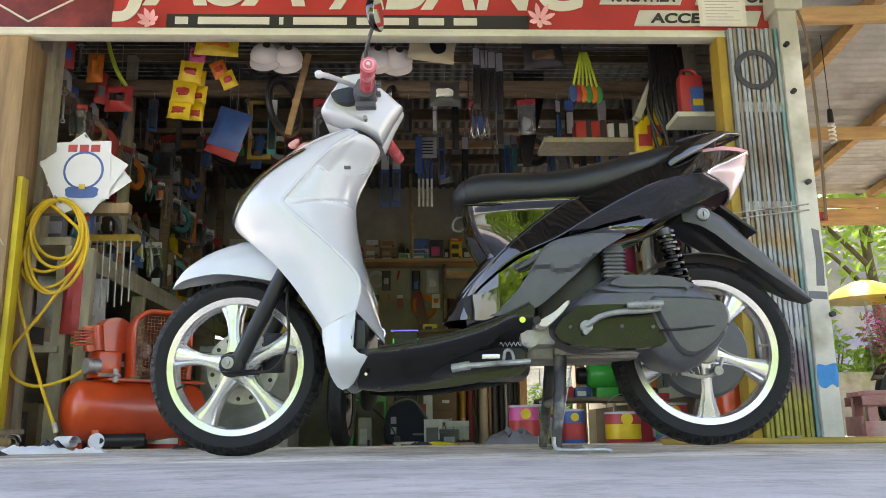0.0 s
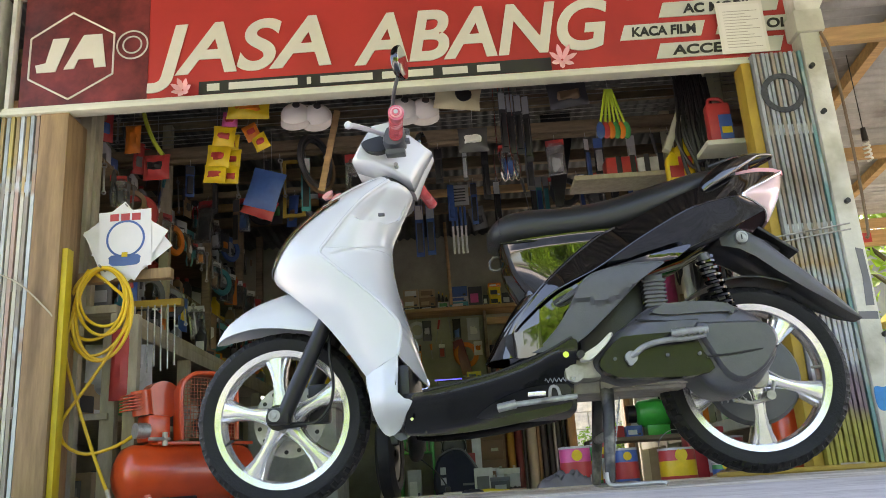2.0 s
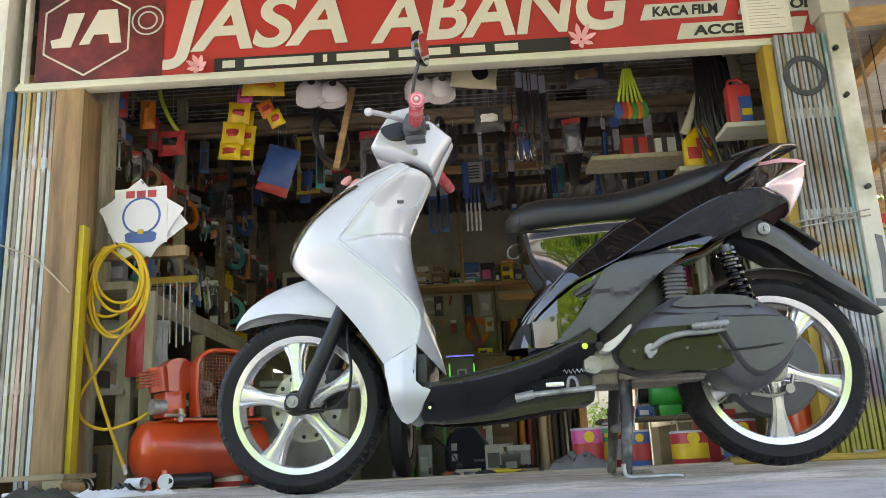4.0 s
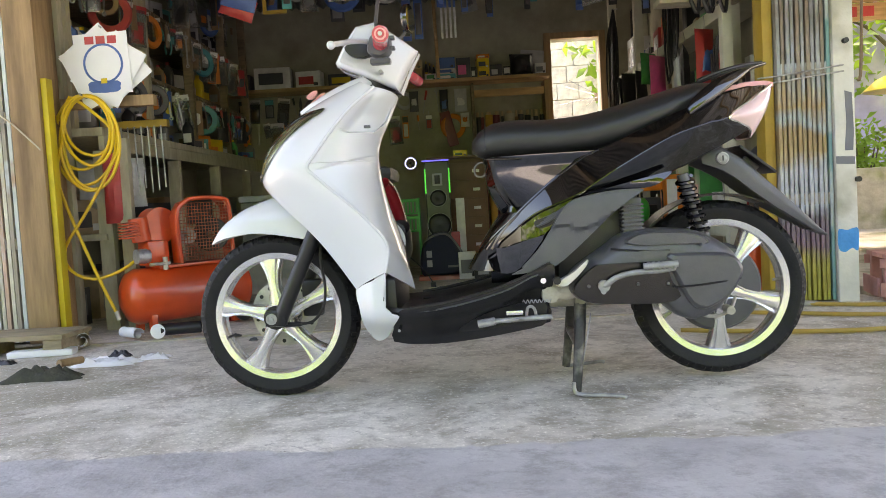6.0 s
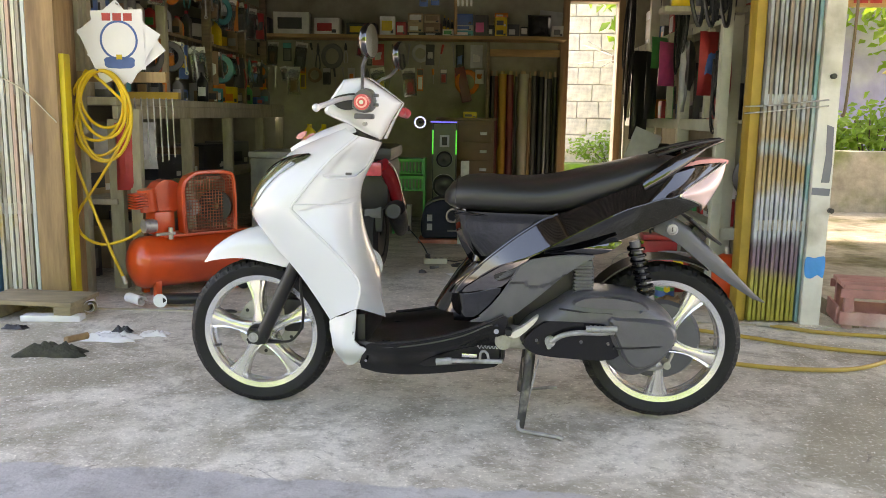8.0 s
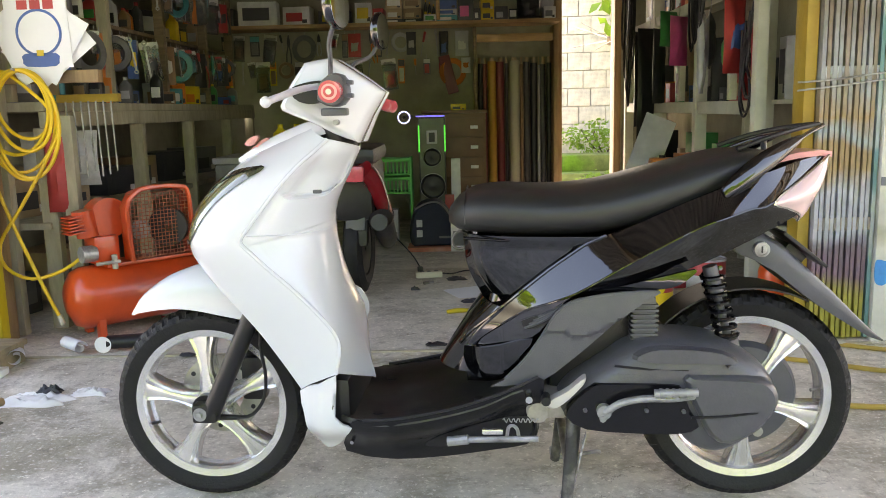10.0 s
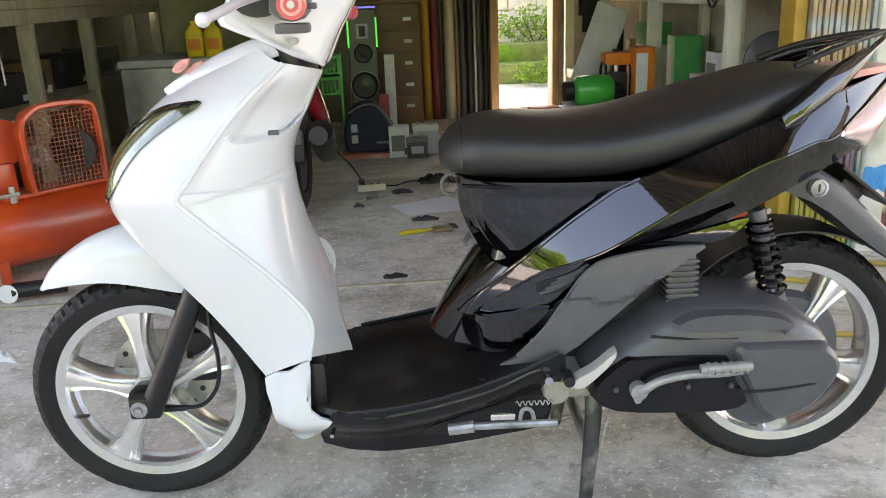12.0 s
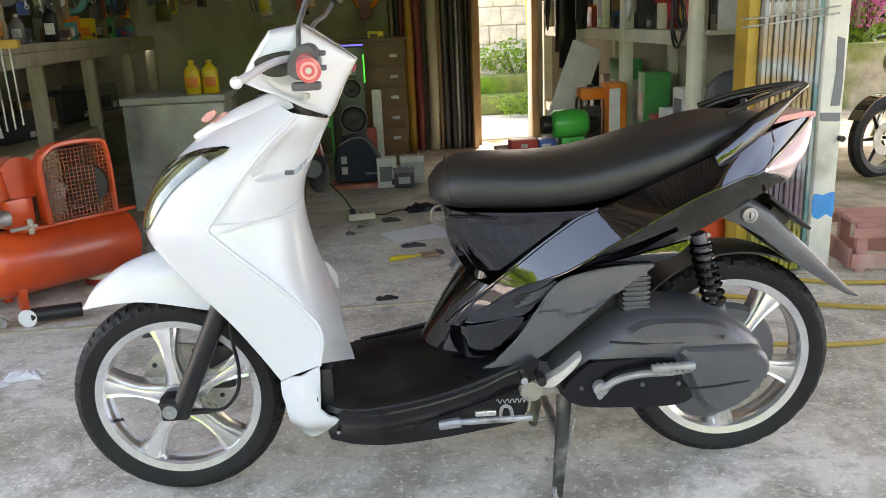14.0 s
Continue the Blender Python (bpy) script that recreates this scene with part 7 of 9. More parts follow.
def shield_point(z, v):
    """v: 0 at the crease of the kerb side, 1 on the ridge, 2 at the other crease."""
    side, v = (-1 if v <= 1 else 1), (v if v <= 1 else 2 - v)
    zr = z if z < 0.80 else 0.80 + (z - 0.80) * 0.04 / 0.062
    xc, yc, xr = lerp(CRX, z), lerp(CRY, z), smoothlerp(RIDGE, zr - 0.067 * (1 - ease((z - 0.359) / 0.25)))
    a, flat = v * math.pi / 2, 1 - ease((z - 0.36) / 0.16)
    x, y = xc + (xr - xc) * (math.sin(a) ** 0.9 * (1 - flat) + v * flat), yc * (math.cos(a) ** 0.85 * (1 - flat) + (1 - v) * flat)
    zr -= 0.067 * (1 - ease((z - 0.359) / 0.25))
    shelf = 0.737 + 0.02 * ease((x - 0.31) / 0.03) + 0.012 * ease((0.252 - x) / 0.02)
    y -= 0.046 * ease((z - shelf) / 0.008) * ease((0.868 - z) / 0.09) * ease((v - 0.04) / 0.13) * ease((0.94 - v) / 0.25)
    seam = 0.642 + 0.24 * (x - 0.155)
    y -= 0.004 * ease((seam - z) / 0.004) * ease((v - 0.02) / 0.05)
    y -= 0.006 * ease(v / 0.04) if z > 0.66 else 0.0
    return Vector((x, side * max(0.0, y), z + (zr - z) * v))


bm = B()
zs = sorted({0.359 + 0.503 * i / 64 for i in range(65)} | {0.733 + 0.002 * i for i in range(13)} | {0.640 + 0.0025 * i for i in range(18)})
loft(bm, [[shield_point(z, 2 * k / 56) for k in range(57)] for z in zs], closed=False)
bmesh.ops.recalc_face_normals(bm, faces=bm.faces)
thicken(bm, 0.004)
shield = part("leg_shield", bm, WHITE, scooter, "pearl white leg shield with moulded pockets", 38)
for side in (-1, 1):
    # solid dark bar, no opening: paints the shade inside a small recess
    part("storage_slot", box(B(), (0.298, side * 0.128 - 0.006, 0.748), (0.316, side * 0.128 + 0.006, 0.756), 0.002), CVTM, shield, "dark bar for the shade of a slot in the white flank")
    lip = [along(CREASE_E, 0.25 * k) for k in range(57)]
    part("crease_lip", sweep(B(), [(p.x, side * (p.y - 0.001), p.z) for p in lip], 0.0045, 8, 1), WHITE, scooter)
# side wings of the shield: the far wing shows past the ridge
WING = [(0.285, 0.490), (0.318, 0.483), (0.340, 0.471), (0.355, 0.447), (0.359, 0.425), (0.354, 0.400), (0.334, 0.388), (0.30, 0.40)]
part("shield_wing", skin(B(), WING, lambda x, z: 0.176, 0.006, cell=0.02, side=1), WHITE, scooter, "", 50)
LEGW = [(0.252, 0.312), (0.262, 0.26), (0.266, 0.22), (0.278, 0.182), (0.300, 0.163), (0.330, 0.178), (0.352, 0.212), (0.372, 0.240), (0.352, 0.248), (0.336, 0.264), (0.331, 0.300), (0.334, 0.33), (0.340, 0.357), (0.30, 0.336)]
for side in (-1, 1):
    part("lower_leg_cover", skin(B(), LEGW, lambda x, z: 0.150 + 0.034 * ease((x - 0.25) / 0.06) + 0.010 * ease((0.34 - z) / 0.08) - 0.080 * ease((0.245 - z) / 0.09), 0.008, cell=0.012, side=side), WHITE, scooter, "white lower cover", 40)
part("inner_fairing", box(B(), (0.315, -0.155, 0.20), (0.365, 0.155, 0.34), 0.02), BLACKP, scooter)
bm = loft(B(), [[(x, y, z) for y in (-0.134, -0.07, 0.0, 0.07, 0.134)] for x, z in ((0.145, 0.49), (0.185, 0.433), (0.225, 0.372), (0.262, 0.312), (0.285, 0.25), (0.30, 0.19))], closed=False)
bmesh.ops.recalc_face_normals(bm, faces=bm.faces)
thicken(bm, 0.004)
part("wheel_arch", bm, BLACKP, scooter, "black inner wheel arch", 50)
part("steering_column", cyl(B(), (0.14, 0, 0.48), (0.33, 0, 0.93), 0.03, seg=16), BLACKM, scooter)
# added black solid: stands for the shade between shell and handlebar cover
bm = loft(B(), [[(0.290 + 0.084 * (1 - math.cos(a)) / 2, 0.072 * math.sin(a), 0.887 - 0.044 * (1 - math.cos(a)) / 2 + dz) for a in (2 * math.pi * k / 24 for k in range(24))] for dz in (-0.014, 0.016)])
part("neck_gaiter", bm, BLACKP, scooter, "black filler for the shade in the gap below the handlebar cover")

# handlebar cover, grips, levers, mirrors
HSET = [(0.226, 0.925), (0.228, 0.945), (0.252, 0.982), (0.284, 1.022), (0.290, 1.027), (0.335, 1.034), (0.345, 1.033), (0.395, 1.000), (0.442, 0.966), (0.446, 0.955), (0.420, 0.912), (0.394, 0.858), (0.386, 0.854), (0.345, 0.872), (0.290, 0.900)]
HSTEP = ((0.94, 0.0), (1.0, 0.12), (1.0, 0.62), (0.985, 0.80), (0.95, 0.92), (0.90, 0.975), (0.84, 1.0))
bm = puff(B(), HSET, 0.0, -0.125, HSTEP, 2)
puff(bm, HSET, 0.0, 0.125, HSTEP, 2)
for v in bm.verts:
    v.co.y *= lerp([(0.22, 0.80), (0.28, 1.0), (0.345, 1.0), (0.445, 0.42)], v.co.x)
cover = part("handlebar_cover", bm, WHITE, scooter, "pearl white handlebar cover", 50)
for s in (-1, 1):
    part("lever_slot", puff(B(), [(0.258, 0.968), (0.29, 0.982), (0.335, 0.984), (0.345, 0.955), (0.31, 0.938), (0.275, 0.944)], s * 0.10, s * 0.1265, ((1, 0), (1, 0.96), (0.96, 1))), BLACKM, cover)
    part("cover_screw", cyl(B(), (0.352, s * 0.098, 0.898), (0.352, s * 0.122, 0.898), 0.006, seg=10), STEEL, cover)
bm = cyl(B(), (0.352, -0.10, 0.966), (0.382, -0.315, 0.958), 0.0175, seg=24)
grip = part("handlebar_grip", bm, REDT, scooter, "clear red rubber grip with bullseye end")
for r, y, m_ in ((0.021, 0.0, REDT), (0.015, -0.003, mat("pale pink rubber", (0.8, 0.35, 0.33), 0.4, var=0.05)), (0.0105, -0.0055, REDT), (0.0055, -0.008, ALLOYD)):
    part("grip_end", cyl(B(), (0.381, -0.307, 0.958), (0.383, -0.320 + y, 0.958), r, seg=24), m_, grip)
for k in range(9):
    part("grip_rib", cyl(B(), (0.3605 + k * 0.0021, -0.16 - 0.015 * k, 0.9637 - k * 0.00055), (0.3612 + k * 0.0021, -0.166 - 0.015 * k, 0.9635 - k * 0.00055), 0.0192, seg=20), REDT, grip)
part("right_grip", cyl(B(), (0.365, 0.10, 0.952), (0.412, 0.325, 0.931), 0.0185, seg=20), REDT, scooter, "clear red rubber grip")
bm = puff(B(), [(0.325, 0.945), (0.335, 0.985), (0.365, 1.0), (0.385, 0.985), (0.385, 0.945), (0.36, 0.93)], -0.118, -0.175, ((1, 0), (1, 0.8), (0.9, 1)), n=2)
box(bm, (0.33, -0.165, 0.912), (0.385, -0.13, 0.928), 0.005)
box(bm, (0.378, -0.16, 0.948), (0.398, -0.135, 0.958), 0.003)
box(bm, (0.378, -0.16, 0.975), (0.398, -0.135, 0.985), 0.003)
part("switch_block", bm, GREYP, scooter, "dark grey switch block")
for s in (-1, 1):
    bm = sweep(B(), [(0.345, s * 0.13, 0.972), (0.320, s * 0.17, 0.972), (0.295, s * 0.22, 0.964), (0.275, s * 0.27, 0.952), (0.258, s * 0.302, 0.943)], lambda t: 0.0065 + 0.001 * t, 10)
    bmesh.ops.create_uvsphere(bm, u_segments=14, v_segments=10, radius=0.011, matrix=Matrix.Translation((0.256, s * 0.305, 0.942)))
    part("brake_lever", bm, mat("pale grey alloy", (0.66, 0.67, 0.68), 0.4, metal=0.1, var=0.08), scooter, "pale alloy brake lever", 50)
    stalk = part("mirror", sweep(B(), [(0.345, s * 0.118, 0.99), (0.350, s * 0.135, 1.03), (0.372, s * 0.245, 1.055), (0.392, s * 0.280, 1.09)], 0.0052, 8), GREYP, scooter, "black round-backed mirror on a thin stalk")
    prof = [(0.37, 1.118), (0.376, 1.15), (0.395, 1.168), (0.418, 1.158), (0.430, 1.122), (0.424, 1.086), (0.402, 1.074), (0.38, 1.084)]
    rings = []
    for sc, d in ((0.55, -0.020), (0.82, -0.016), (0.96, -0.008), (1.0, 0.0), (0.97, 0.003)):
        rings.append([(0.399 + d + (p.x - 0.399) * 0.35 * sc, s * 0.282 + (p.x - 0.399) * sc * 1.4, 1.12 + (p.z - 1.12) * sc) for p in spline([(x, 0, z) for x, z in prof], 3, True)])
    part("mirror_back", loft(B(), rings), BLACKG, stalk, "", 50)
    rings = [[(0.4025 + d + (p.x - 0.399) * 0.35 * 0.92, s * 0.282 + (p.x - 0.399) * 0.92 * 1.4, 1.12 + (p.z - 1.12) * 0.92) for p in spline([(x, 0, z) for x, z in prof], 3, True)] for d in (0.0, 0.001)]
    part("mirror_glass", loft(B(), rings), MIRG, stalk)
bm = B()
for k, (dx, dz) in enumerate(((0.0, 0.0), (0.018, 0.012), (-0.004, 0.018))):
    puff(bm, [(0.128 + dx, 0.834 + dz), (0.140 + dx, 0.848 + dz), (0.158 + dx, 0.854 + dz), (0.156 + dx, 0.842 + dz), (0.142 + dx, 0.830 + dz)], -0.010 - 0.012 * k, 0.012 - 0.012 * k, n=2)
part("ribbon_ornament", bm, mat("pink ribbon", (0.70, 0.30, 0.28), 0.5, var=0.3, scale=60, col2=(0.8, 0.62, 0.55)), scooter, "small pink ribbon ornament")

# floorboard
# scuffs, with a grey sheen put into the paler patches of colour
DECKM = mat("scuffed deck plastic with sheen", (0.012, 0.012, 0.012), 0.34, var=0.5, scale=9, bump=0.15, bscale=260, col2=(0.034, 0.034, 0.033), scale2=14, mix2=(0.50, 0.68))
FLOORZ = [(0.30, 0.264), (0.36, 0.256), (0.43, 0.258), (0.50, 0.266), (0.58, 0.282), (0.66, 0.305), (0.74, 0.340)]
SKIRT = [(0.372, 0.254), (0.40, 0.259), (0.43, 0.262), (0.50, 0.272), (0.60, 0.293), (0.70, 0.326), (0.775, 0.362), (0.787, 0.34), (0.778, 0.296), (0.771, 0.25), (0.767, 0.217), (0.752, 0.193), (0.68, 0.180), (0.61, 0.169), (0.54, 0.161), (0.45, 0.156), (0.345, 0.162), (0.35, 0.205)]
rings = []
for i in range(16):
    x = 0.345 + 0.395 * i / 15
    z = smoothlerp(FLOORZ, x)
    rings.append([(x, lerp([(0.34, 0.165), (0.40, 0.196), (0.46, 0.210)], x) * u, z - 0.010 * (1 - abs(u) ** 6) + 0.004 * math.cos(u * 3) ** 2) for u in (k / 14 - 1 for k in range(29))])
bm = loft(B(), rings, closed=False)
bmesh.ops.recalc_face_normals(bm, faces=bm.faces)
thicken(bm, 0.012)
floor_pan = part("floorboard", bm, DECKM, scooter, "scuffed black plastic floorboard", 50)
for x, y in ((0.42, -0.12), (0.65, -0.15), (0.42, 0.12), (0.65, 0.15)):
    z = smoothlerp(FLOORZ, x) - 0.007
    part("bolt_recess", cyl(B(), (x, y, z - 0.004), (x, y, z + 0.0015), 0.013, seg=16), BLACKM, floor_pan)
for s in (-1, 1):
    skirt = part("floor_skirt", skin(B(), SKIRT, lambda x, z: lerp([(0.33, 0.176), (0.40, 0.200), (0.46, 0.212)], x) - 0.052 * ease((smoothlerp(FLOORZ, min(x, 0.74)) - 0.012 - z) / 0.075), 0.008, cell=0.014, side=s), SATIN, scooter, "black satin floor skirt", 40)
    part("skirt_lip", sweep(B(), [(x, s * lerp([(0.33, 0.177), (0.40, 0.201), (0.46, 0.213)], x), z + 0.002) for x, z in ((0.40, 0.260), (0.43, 0.263), (0.50, 0.273), (0.60, 0.294), (0.70, 0.327), (0.775, 0.363))], 0.0035, 8), BLACKP, skirt)
    part("skirt_screw", cyl(B(), (0.755, s * 0.214, 0.320), (0.755, s * 0.232, 0.320), 0.0075, seg=12), CHROME, skirt)
    part("skirt_screw", cyl(B(), (0.366, s * 0.155, 0.198), (0.366, s * 0.170, 0.198), 0.004, seg=10), CHROME, skirt)
# dark skin laid on the skirt; its colour gives the shade of a hollow
RECESS = [(0.525, 0.191), (0.565, 0.219), (0.625, 0.243), (0.69, 0.257), (0.755, 0.258), (0.764, 0.232), (0.755, 0.213), (0.70, 0.204), (0.62, 0.193), (0.56, 0.187)]
part("skirt_recess", skin(B(), RECESS, lambda x, z: lerp([(0.33, 0.176), (0.40, 0.200), (0.46, 0.212)], x) - 0.052 * ease((smoothlerp(FLOORZ, min(x, 0.74)) - 0.012 - z) / 0.075) + 0.0015, 0.004, cell=0.012), BLACKM, scooter, "dark patch for the shade of a recess in the skirt")
bm = cyl(B(), (0.62, -0.186, 0.214), (0.775, -0.200, 0.222), 0.007, seg=10)
cyl(bm, (0.58, -0.183, 0.208), (0.625, -0.188, 0.215), 0.011, seg=10)
sweep(bm, [(0.708, -0.192, 0.222), (0.712, -0.196, 0.246), (0.722, -0.197, 0.250), (0.730, -0.196, 0.242), (0.734, -0.192, 0.222)], 0.004, 6)
part("side_stand", bm, STEEL, scooter, "folded black side stand")
part("stand_bracket", box(B(), (0.655, -0.197, 0.229), (0.70, -0.186, 0.241), 0.003), ALLOY, scooter)
part("stand_spring", sweep(B(), [(0.70 + 0.0026 * k, -0.202 + 0.004 * math.cos(k * 1.6), 0.264 + 0.005 * math.sin(k * 1.6)) for k in range(30)], 0.0013, 5, 1), STEEL, scooter)
part("battery_tray", box(B(), (0.42, -0.13, 0.19), (0.78, 0.13, 0.243), 0.02), BLACKP, scooter)

# body behind the floor: one front cowl, long upper and lower tail panels that meet in a crease, grey side cowls
TOP_E = [(0.606, 0.085, 0.402), (0.632, 0.102, 0.434), (0.677, 0.126, 0.474), (0.734, 0.150, 0.526), (0.800, 0.155, 0.580), (0.845, 0.156, 0.612), (0.882, 0.155, 0.636), (0.920, 0.156, 0.652), (0.965, 0.157, 0.668),
         (1.070, 0.157, 0.714), (1.140, 0.151, 0.741), (1.190, 0.141, 0.759), (1.260, 0.125, 0.778), (1.330, 0.086, 0.796), (1.385, 0.050, 0.804)]
MID_E = [(0.622, 0.095, 0.392), (0.655, 0.118, 0.424), (0.700, 0.144, 0.460), (0.750, 0.163, 0.494), (0.800, 0.181, 0.514), (0.848, 0.190, 0.533), (0.890, 0.195, 0.556), (0.930, 0.197, 0.580), (0.975, 0.199, 0.606),
         (1.060, 0.198, 0.651), (1.115, 0.193, 0.676), (1.160, 0.186, 0.690), (1.210, 0.168, 0.704), (1.258, 0.153, 0.716), (1.385, 0.052, 0.800)]
LOW_E = [(0.880, 0.178, 0.534), (0.920, 0.176, 0.540), (0.965, 0.172, 0.548), (1.030, 0.163, 0.560), (1.085, 0.155, 0.577), (1.130, 0.147, 0.594), (1.180, 0.136, 0.615), (1.250, 0.118, 0.646), (1.326, 0.098, 0.683)]


def side_w(x):
    """Half width of the body along its crease."""
    return lerp([(p[0], p[1]) for p in MID_E], x)


def ruled(bm, low, high, side, n, m=8, bulge=0.004, thick=0.012):
    """A long panel between two edges, a little rounded across; both edges run over the parameter 0 to 1."""
    tmp = B()
    rows = []
    for i in range(n + 1):
        a, b_ = low(i / n), high(i / n)
        rows.append([Vector((a.x + (b_.x - a.x) * u, side * (a.y + (b_.y - a.y) * u + bulge * 4 * u * (1 - u)), a.z + (b_.z - a.z) * u)) for u in (k / m for k in range(m + 1))])
    loft(tmp, rows, closed=False)
    thicken(tmp, thick, Vector((0, -side, 0)))
    me = bpy.data.meshes.new("tmp")
    tmp.to_mesh(me)
    tmp.free()
    bm.from_mesh(me)
    bpy.data.meshes.remove(me)
    return bm


def edge_of(pts, s0=0.0, s1=None):
    s1 = len(pts) - 1 if s1 is None else s1
    return lambda t: along(pts, s0 + (s1 - s0) * t)


# front of the body: sections bend round from the centre line to the flanks
NOSE_B = [(0.335, 0.556), (0.372, 0.576), (0.404, 0.596), (0.458, 0.629), (0.484, 0.650), (0.50, 0.664)]
TRI_B = [(0.476, 0.664), (0.500, 0.652), (0.544, 0.630), (0.582, 0.618), (0.616, 0.616), (0.650, 0.612)]
rows = []
for i in range(15):
    z = 0.340 + 0.156 * i / 14
    f = smoothlerp(NOSE_B, z)
    w, xe = lerp([(0.34, 0.105), (0.402, 0.100), (0.434, 0.112), (0.482, 0.132), (0.5, 0.140)], z), lerp([(0.34, 0.66), (0.402, 0.640), (0.434, 0.66), (0.482, 0.70), (0.50, 0.72)], z)
    rows.append([(f + (xe - f) * (1 - math.cos(a)), w * math.sin(a), z) for a in (math.pi * (k / 24 - 0.5) for k in range(25))])
bm = loft(B(), rows, closed=False)
bmesh.ops.recalc_face_normals(bm, faces=bm.faces)
thicken(bm, 0.005)
part("front_cowl", bm, BLACKG, scooter, "gloss black front of the seat body", 60)
rows = []
for i in range(17):
    z = 0.480 + 0.170 * i / 16
    f = smoothlerp(TRI_B, z)
    w = 0.146 + 0.035 * (z - 0.5) + 0.007 * ease((z - 0.628) / 0.012)
    d = 0.010 + 0.026 * (0.65 - z) / 0.17
    half = [Vector((f + d, 0.070, z))] + [Vector((f + d + (0.91 - f - d) * (1 - math.cos(a)), 0.070 + (w - 0.070) * math.sin(a) ** 0.9, z)) for a in (math.pi / 2 * k / 12 for k in range(1, 13))]
    rows.append([Vector((p.x, -p.y, p.z)) for p in half[::-1]] + [Vector((f + 0.4 * d * (u / 0.07) ** 2, u, z)) for u in (-0.05, -0.025, 0, 0.025, 0.05)] + half)
bm = loft(B(), rows, closed=False)
bmesh.ops.recalc_face_normals(bm, faces=bm.faces)
thicken(bm, 0.005)
part("under_seat_panel", bm, BLACKG, scooter, "gloss black panel under the seat", 32)
FRONT_CW = [(0.626, 0.400), (0.66, 0.425), (0.705, 0.458), (0.752, 0.490), (0.80, 0.511), (0.848, 0.531), (0.82, 0.50), (0.79, 0.462), (0.765, 0.436), (0.70, 0.418), (0.66, 0.406)]
GLOSSB = [(0.615, 0.398), (0.66, 0.404), (0.70, 0.416), (0.765, 0.434), (0.745, 0.40), (0.715, 0.365), (0.685, 0.338), (0.645, 0.335), (0.62, 0.352)]
COWL = [(1.024, 0.542), (0.945, 0.541), (0.88, 0.532), (0.840, 0.521), (0.811, 0.494), (0.782, 0.444), (0.748, 0.395), (0.705, 0.350), (0.675, 0.336), (0.730, 0.340), (0.785, 0.350), (0.842, 0.392), (0.905, 0.447), (0.965, 0.500), (1.014, 0.530)]
RIDGE_LINE = [(0.769, 0.450), (0.800, 0.456), (0.829, 0.459), (0.838, 0.450), (0.850, 0.445), (0.875, 0.447), (0.910, 0.462), (0.96, 0.492), (1.020, 0.528)]
GRILLE = [(0.742, 0.470), (0.79, 0.490), (0.832, 0.512), (0.812, 0.487), (0.79, 0.464), (0.755, 0.452)]
LIP = [(0.870, 0.536), (0.93, 0.548), (1.02, 0.568), (1.098, 0.583), (1.085, 0.566), (1.045, 0.546), (0.95, 0.538), (0.90, 0.532)]


def w_cowl(x, z):
    """Side cowl: flat, with a step under its ridge line."""
    zr = lerp(RIDGE_LINE, x)
    step = 0.011 * ease((z - zr + 0.004) / 0.008) * ease((x - 0.765) / 0.03)
    return lerp([(0.66, 0.196), (0.80, 0.199), (0.95, 0.198), (1.03, 0.192)], x) - 0.004 + step - 0.12 * max(0.0, z - 0.50)


